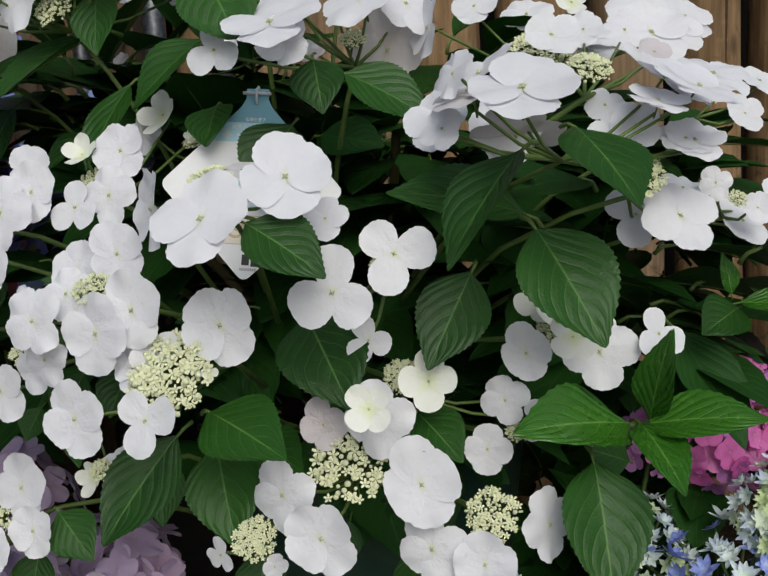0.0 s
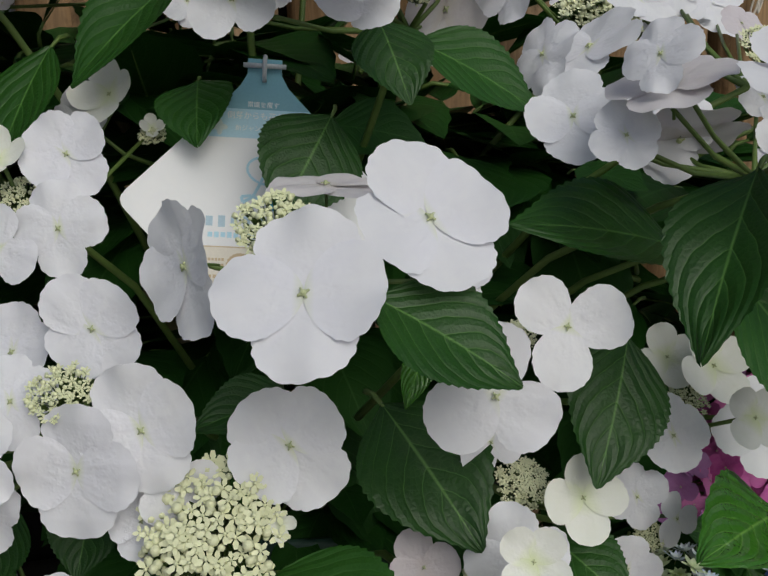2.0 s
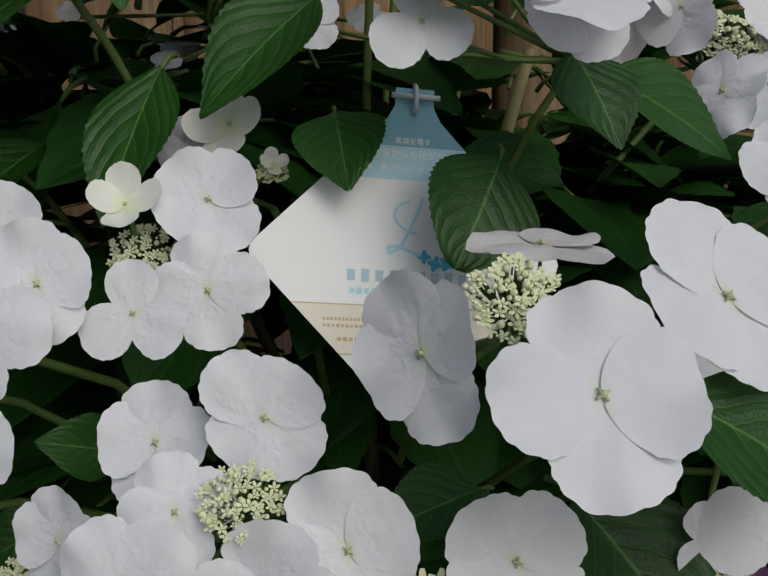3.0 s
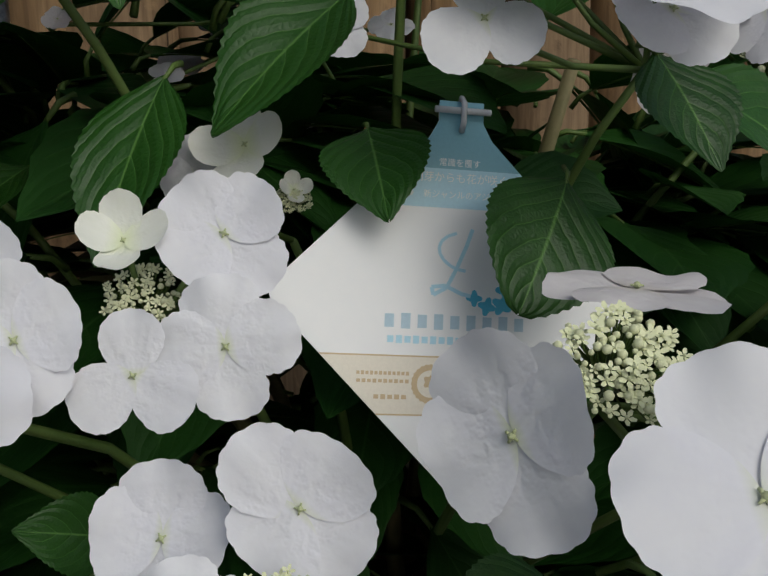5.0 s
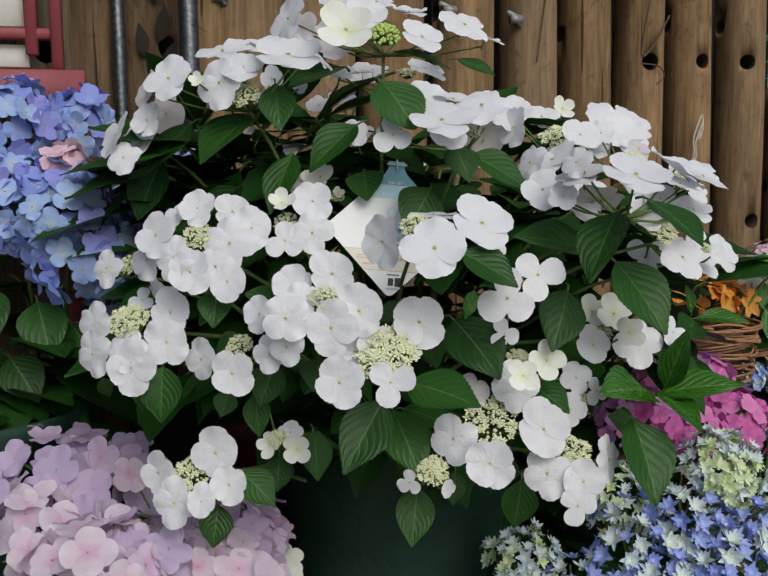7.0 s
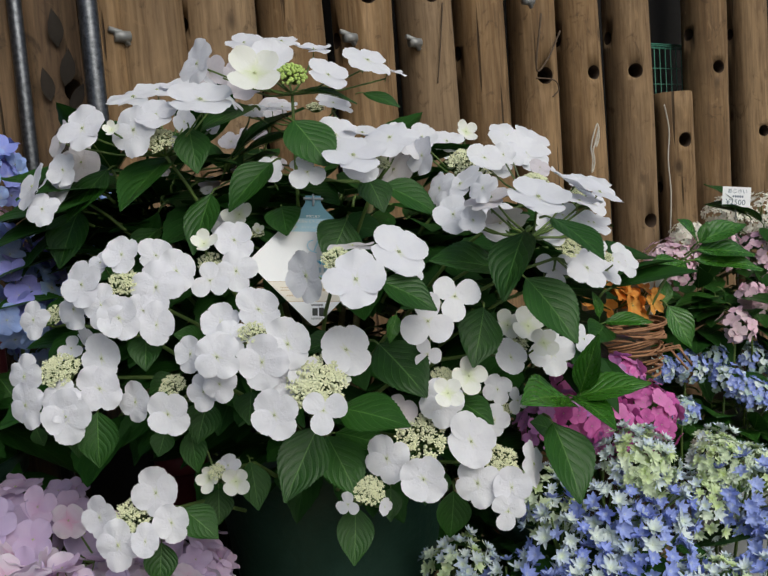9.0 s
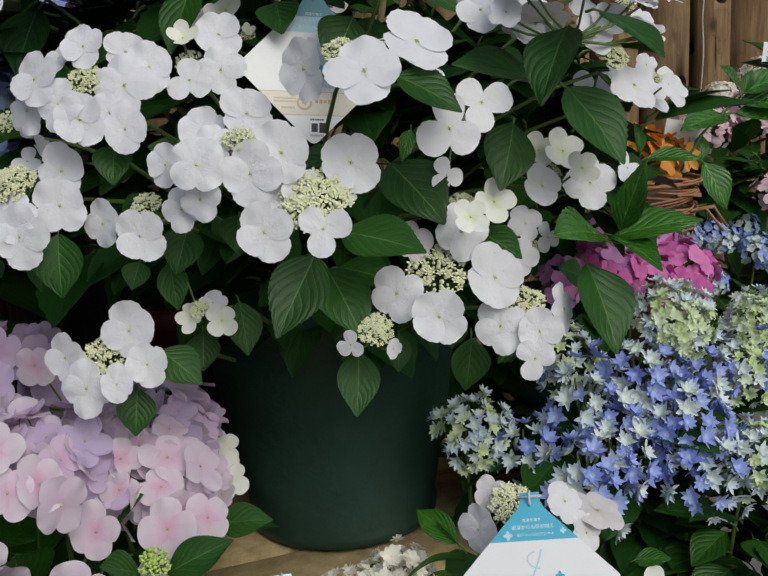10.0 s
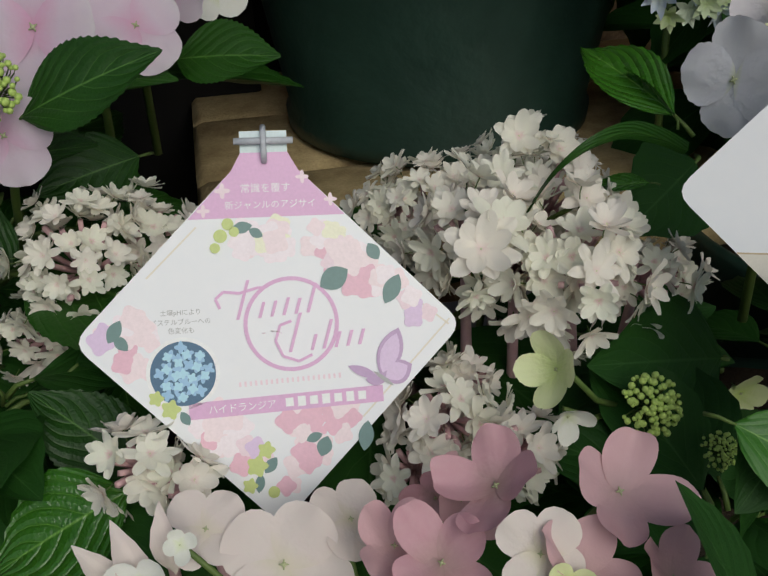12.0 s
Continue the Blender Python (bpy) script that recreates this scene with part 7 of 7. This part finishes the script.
def blue_card(at, az, el, spin, label, seal):
    ob, m = card(at, az, el, spin, label)
    prints(ob, m, "neck_band", [[(-0.12, 1.04), (0.12, 1.04), (0.12, 0.93), (0.17, 0.84), (0.33, 0.68), (-0.33, 0.68), (-0.17, 0.84), (-0.12, 0.93)]], I_TEAL if seal else I_CYAN)
    prints(ob, m, "top_band", [[(-0.33, 0.68), (0.33, 0.68), (0.53, 0.475), (-0.53, 0.475)]], I_SKY if seal else I_CYAN)
    lettering(ob, m, "small_headline", "常識を覆す", 0, 0.715, 0.22, 0, I_WHITE, 2)
    lettering(ob, m, "headline", "側芽からも花が咲く", 0.0, 0.635, 0.50, 0, I_WHITE, 2)
    lettering(ob, m, "second_headline", "新ジャンルのアジサイ", 0.03, 0.545, 0.44, 0, I_WHITE, 2)
    for piece in (disc(-0.30, 0.545, 0.045, 4, 0.3), disc(0.36, 0.57, 0.03, 4, 0.3)):
        prints(ob, m, "band_flower", [piece], I_PALE, 2)
    # curled emblem with a spray of small flowers
    curl = [(0.05 + 0.17 * math.cos(a) * (1 - 0.04 * k), 0.25 + 0.10 * math.sin(a)) for k, a in enumerate(x * 0.35 + 1.9 for x in range(14))]
    stem = [(0.08, 0.37), (0.05, 0.28), (0.0, 0.16), (-0.05, 0.06), (-0.12, 0.02), (-0.13, 0.06), (-0.06, 0.07), (0.03, 0.03), (0.08, 0.02)]
    prints(ob, m, "emblem", stroke(curl[:9], 0.016) + stroke(stem, 0.02), I_SKY)
    prints(ob, m, "flower_print", [disc(0.10, 0.01, 0.035, 4, 0.3), disc(0.17, -0.03, 0.04, 4, 0.3, ph=1), disc(0.25, -0.02, 0.045, 4, 0.3, ph=2), disc(0.27, 0.06, 0.045, 4, 0.3)], I_CYAN)
    prints(ob, m, "name_line", word(0.0, -0.12, 0.78, 0.080, 9, 0, 0.45), I_STEEL)
    prints(ob, m, "small_line", word(0.0, -0.215, 0.72, 0.04, 16), I_PALE if not seal else I_SKY)
    prints(ob, m, "cream_band", [[(-0.70, -0.30), (0.70, -0.30), (0.40, -0.60), (-0.40, -0.60)]], I_CREAM)
    prints(ob, m, "gold_line", [rect(0, -0.30, 1.40, 0.008), rect(0, -0.60, 0.80, 0.008)], I_GOLD, 2)
    if seal:
        prints(ob, m, "seal", [disc(-0.12, -0.44, 0.10, 24, 0.03, 72)], I_GOLD, 2)
        prints(ob, m, "seal_middle", [disc(-0.12, -0.44, 0.07, 0, 0, 30)], I_CREAM, 3)
        prints(ob, m, "seal_mark", [disc(-0.12, -0.43, 0.035, 5, 0.2)], I_GOLD, 4)
        prints(ob, m, "band_text", word(-0.37, -0.39, 0.28, 0.02, 12) + word(-0.37, -0.43, 0.28, 0.02, 10) + word(-0.33, -0.51, 0.18, 0.025, 5) + word(0.12, -0.42, 0.22, 0.05, 4), I_GOLD, 2)
        prints(ob, m, "maker_mark", word(0.06, -0.76, 0.20, 0.13, 2, 0, 0.2) + word(0.04, -0.655, 0.18, 0.025, 6), I_BLACK)
        prints(ob, m, "maker_line", word(0.04, -0.86, 0.18, 0.03, 8), I_GREY)
    else:
        prints(ob, m, "red_diamond", stroke([(0.0, -0.33), (0.13, -0.46), (0.0, -0.59), (-0.13, -0.46), (0.0, -0.33)], 0.014), I_ROSE, 2)
        prints(ob, m, "band_text", word(0.30, -0.38, 0.26, 0.02, 10) + word(0.28, -0.43, 0.24, 0.02, 9) + word(0.26, -0.48, 0.22, 0.03, 7) + word(-0.02, -0.46, 0.10, 0.03, 4) + word(-0.32, -0.42, 0.26, 0.03, 8), I_GOLD, 2)
    return ob


blue_card((-0.0792, 0.5616, 0.8724), -8.1, 13.5, -5.7, "white diamond-shaped plant card with a blue top, among the leaves", True)
blue_card((0.0074, 0.3853, 0.5108), -36.4, 31.0, 8.6, "white diamond-shaped plant card with a bright blue top", False)

# the pink card with printed flowers
pc, m = card((-0.1639, 0.4285, 0.4655), -2.3, 29.1, -3.7, "white diamond-shaped plant card with printed pink flowers")
prints(pc, m, "top_band", [[(-0.17, 0.84), (0.17, 0.84), (0.40, 0.60), (-0.40, 0.60)], [(-0.12, 0.93), (0.12, 0.93), (0.17, 0.84), (-0.17, 0.84)]], I_PINK)
prints(pc, m, "neck_band", [[(-0.12, 1.04), (0.12, 1.04), (0.12, 0.93), (-0.12, 0.93)]], I_PALE)
lettering(pc, m, "headline", "常識を覆す", 0.0, 0.75, 0.25, 0, I_WHITE, 2)
lettering(pc, m, "second_headline", "新ジャンルのアジサイ", 0.02, 0.665, 0.46, 0, I_WHITE, 2)
for piece in (disc(-0.22, 0.74, 0.03, 4, 0.4), disc(0.19, 0.80, 0.025, 4, 0.4), disc(-0.32, 0.64, 0.025, 4, 0.4), disc(0.33, 0.68, 0.025, 4, 0.4)):
    prints(pc, m, "band_flower", [piece], I_BLUSH, 2)
for a, b in (((-0.36, 0.56), (-0.62, 0.31)), ((0.93, 0.03), (0.45, -0.46)), ((0.78, 0.12), (0.925, 0.0))):
    prints(pc, m, "border_line", stroke([a, b], 0.009), I_CREAM)
rng = random.Random(41)


P_TONES = {"pale": (I_PALEPINK, I_PETAL, I_BLUSH), "rose": (I_ROSE, I_PALEPINK, I_DEEP), "lilac": (I_BLUSH, I_LILAC, I_PETAL), "cream": (I_PETAL, I_BUTTER, I_PALEPINK)}


def oval(x, y, length, wide, turn, n=14):
    c, s = math.cos(turn), math.sin(turn)
    return [(x + c * a - s * b, y + s * a + c * b) for a, b in ((length / 2 * math.cos(q), wide / 2 * math.sin(q) * (1 + 0.25 * math.cos(q))) for q in (2 * math.pi * k / n for k in range(n)))]


def bunch(tone, spots):
    """Printed flower clusters: overlapping four-petalled florets in three tones, each spot (x, y, reach, how many)."""
    for x, y, reach, count in spots:
        for k in range(count):
            a, q = k * 2.4 + x * 9, reach * math.sqrt((k + 0.3) / count)
            ox, oy, r = x + q * math.cos(a), y + q * math.sin(a), rng.uniform(0.042, 0.066)
            if abs(ox) + abs(oy) > 0.90:
                continue
            turn, lift = rng.uniform(0, 1.6), 2 + rng.uniform(0, 3)
            flower = prints(pc, m, "flower_print", [disc(ox, oy, r * 1.02, 4, 0.14, 36, -4 * turn)], P_TONES[tone][rng.choice((0, 1))], lift)
            for j in range(4):
                b = turn + j * math.pi / 2 + rng.uniform(-0.2, 0.2)
                prints(flower, m, "petal_print", [oval(ox + 0.55 * r * math.cos(b), oy + 0.55 * r * math.sin(b), r * 0.85, r * rng.uniform(0.5, 0.9), b)], P_TONES[tone][rng.choice((0, 1, 1, 2))], lift + 0.4 + 0.15 * j)


bunch("cream", [(-0.12, 0.50, 0.05, 3), (0.04, 0.50, 0.07, 5), (0.34, 0.52, 0.04, 2), (0.72, 0.20, 0.06, 4), (-0.55, -0.33, 0.05, 3)])
bunch("pale", [(-0.10, 0.46, 0.06, 4), (0.02, 0.47, 0.08, 6), (0.28, 0.46, 0.09, 6), (0.45, 0.40, 0.06, 4), (-0.76, 0.09, 0.11, 9), (-0.64, 0.02, 0.05, 3), (-0.30, -0.48, 0.15, 12), (0.60, 0.24, 0.07, 5)])
bunch("lilac", [(0.78, 0.10, 0.09, 7), (0.33, 0.35, 0.05, 3), (-0.86, 0.02, 0.04, 2), (-0.12, -0.62, 0.07, 5)])
bunch("rose", [(0.36, 0.38, 0.08, 6), (0.48, 0.27, 0.09, 8), (-0.74, -0.15, 0.11, 9), (-0.34, -0.58, 0.07, 5), (-0.22, -0.68, 0.05, 3), (0.14, -0.46, 0.09, 8), (0.33, -0.46, 0.09, 8), (0.18, -0.66, 0.11, 9), (0.06, -0.80, 0.04, 3)])
for piece in [blade(0.33, 0.27, 0.17, 0.12, 30), blade(0.63, 0.20, 0.17, 0.09, 62), blade(0.46, -0.56, 0.16, 0.08, 80), blade(-0.13, 0.55, 0.11, 0.06, 10), blade(-0.06, 0.52, 0.08, 0.05, -30), blade(0.54, 0.40, 0.10, 0.07, 120), blade(-0.79, 0.05, 0.13, 0.07, 60), blade(-0.76, -0.01, 0.10, 0.06, 130),
              blade(0.24, -0.60, 0.11, 0.08, 70), blade(0.19, -0.55, 0.09, 0.05, 20), blade(-0.04, -0.68, 0.10, 0.06, 50), blade(-0.46, -0.41, 0.08, 0.05, 120), blade(-0.10, -0.77, 0.10, 0.05, 80)]:
    prints(pc, m, "leaf_print", [piece], I_LEAF, 7)
for piece in [disc(-0.24, 0.51, 0.034), disc(-0.20, 0.57, 0.03), disc(-0.27, 0.45, 0.026), disc(-0.17, 0.53, 0.026), disc(-0.60, -0.30, 0.035, 5, 0.2), disc(-0.53, -0.36, 0.045, 5, 0.2), disc(-0.06, -0.60, 0.04, 5, 0.2), disc(-0.11, -0.68, 0.05, 5, 0.2), disc(-0.15, -0.78, 0.035, 5, 0.2), disc(-0.03, -0.82, 0.03)]:
    prints(pc, m, "bud_print", [piece], I_LIME, 8)
ring = [(0.10 + 0.235 * math.cos(a), 0.045 + 0.235 * math.sin(a)) for a in (2 * math.pi * k / 40 for k in range(41))]
prints(pc, m, "ring", stroke(ring, 0.020), I_PINK, 3)
for name, x, y, tall in (("title_bar", -0.13, 0.12, (0.20, 0.08, 0.08, 0.09, 0.08, 0.15)), ("second_title_bar", 0.13, -0.06, (0.20, 0.08, 0.15, 0.08, 0.08, 0.08))):
    for k, q in enumerate(tall):
        bx, by = x + 0.062 * k - (0.05 if k == 0 else 0.0), y + 0.004 * k - 0.04
        prints(pc, m, name, [[(bx, by), (bx + 0.016, by), (bx + 0.016 + 0.3 * q, by + q), (bx + 0.3 * q, by + q)]], I_PINK, 9)
prints(pc, m, "title_swash", stroke([(-0.26, 0.14), (-0.28, 0.19), (-0.24, 0.225), (-0.16, 0.215), (-0.06, 0.24), (-0.03, 0.235)], 0.014), I_PINK, 9)
prints(pc, m, "title_swash", stroke([(0.20, -0.12), (0.13, -0.15), (0.05, -0.12), (0.015, -0.04), (0.04, 0.04), (0.10, 0.06)], 0.013), I_PINK, 9)
prints(pc, m, "fine_line", word(0.08, -0.245, 0.54, 0.026, 20, 2, 0.6), I_BLUSH, 2)
prints(pc, m, "banner", [rect(0.06, -0.36, 1.0, 0.085, 2)], I_PINK, 5)
lettering(pc, m, "banner_text", "ハイドランジア", -0.17, -0.368, 0.34, 2, I_WHITE, 6)
prints(pc, m, "banner_name", word(0.26, -0.352, 0.44, 0.052, 7, 2, 0.35), I_WHITE, 6)
prints(pc, m, "photo_disc", [disc(-0.46, -0.18, 0.185, 0, 0, 40)], I_WHITE, 5)
prints(pc, m, "photo_ground", [disc(-0.46, -0.18, 0.165, 0, 0, 40)], I_NAVY, 6)
prints(pc, m, "photo_flower", [disc(-0.46 + 0.145 * math.sqrt(k / 26) * math.cos(k * 2.4), -0.18 + 0.145 * math.sqrt(k / 22) * math.sin(k * 2.4), 0.026, 4, 0.3, 24, k) for k in range(22)], I_BLUE, 7)
prints(pc, m, "photo_flower", [disc(-0.46 + 0.13 * math.sqrt(k / 14) * math.cos(k * 2.4 + 1), -0.18 + 0.13 * math.sqrt(k / 14) * math.sin(k * 2.4 + 1), 0.022, 4, 0.25, 24, k) for k in range(14)], I_SKY, 8)
lettering(pc, m, "caption", "土壌pHにより", -0.46, 0.13, 0.20, 0, I_GREY, 2)
lettering(pc, m, "caption", "パステルブルーへの", -0.46, 0.085, 0.30, 0, I_GREY, 2)
lettering(pc, m, "caption", "色変化も", -0.46, 0.04, 0.13, 0, I_GREY, 2)
prints(pc, m, "butterfly_wing_print", [blade(0.605, -0.13, 0.27, 0.13, 68), blade(0.640, -0.235, 0.17, 0.13, 25)], I_MAUVE, 9)
prints(pc, m, "butterfly_wing_print", [blade(0.602, -0.135, 0.22, 0.095, 68), blade(0.635, -0.233, 0.13, 0.095, 25)], I_LILAC, 11)
prints(pc, m, "butterfly_wing_print", [blade(0.46, -0.225, 0.17, 0.05, -24), blade(0.52, -0.275, 0.10, 0.05, -10)], I_MAUVE, 9)
prints(pc, m, "butterfly_body_print", [blade(0.565, -0.265, 0.13, 0.022, -38)], I_GREY, 12)

# hand-written price card on a stick, far back
c = Vector((0.912, 1.160, 0.875))
pr = thing("price_card", (c.x, c.y, c.z), "small white hand-written price card on a stick", "price card")
m = facing(c, -24, 5, -7, 0.026)
part("card", slab([rect(0, 0, 2.0, 1.45)], M_CARD, -0.02, 0.0, "card"), pr, m)
lettering(pr, m, "writing", "あじさい", 0.05, 0.42, 1.35, 0, I_INK, 4)
prints(pr, m, "second_writing", word(0.1, 0.03, 0.8, 0.16, 5), I_INK, 4)
lettering(pr, m, "price", "¥2500", -0.05, -0.38, 1.4, 0, I_INK, 4)
h = Heap()
h.tube([c + Vector((0, 0.004, 0.01)), c + Vector((0, 0.004, -0.45))], 0.0016, 0, 6)
part("stick", h.mesh("stick", M_ALU), pr)
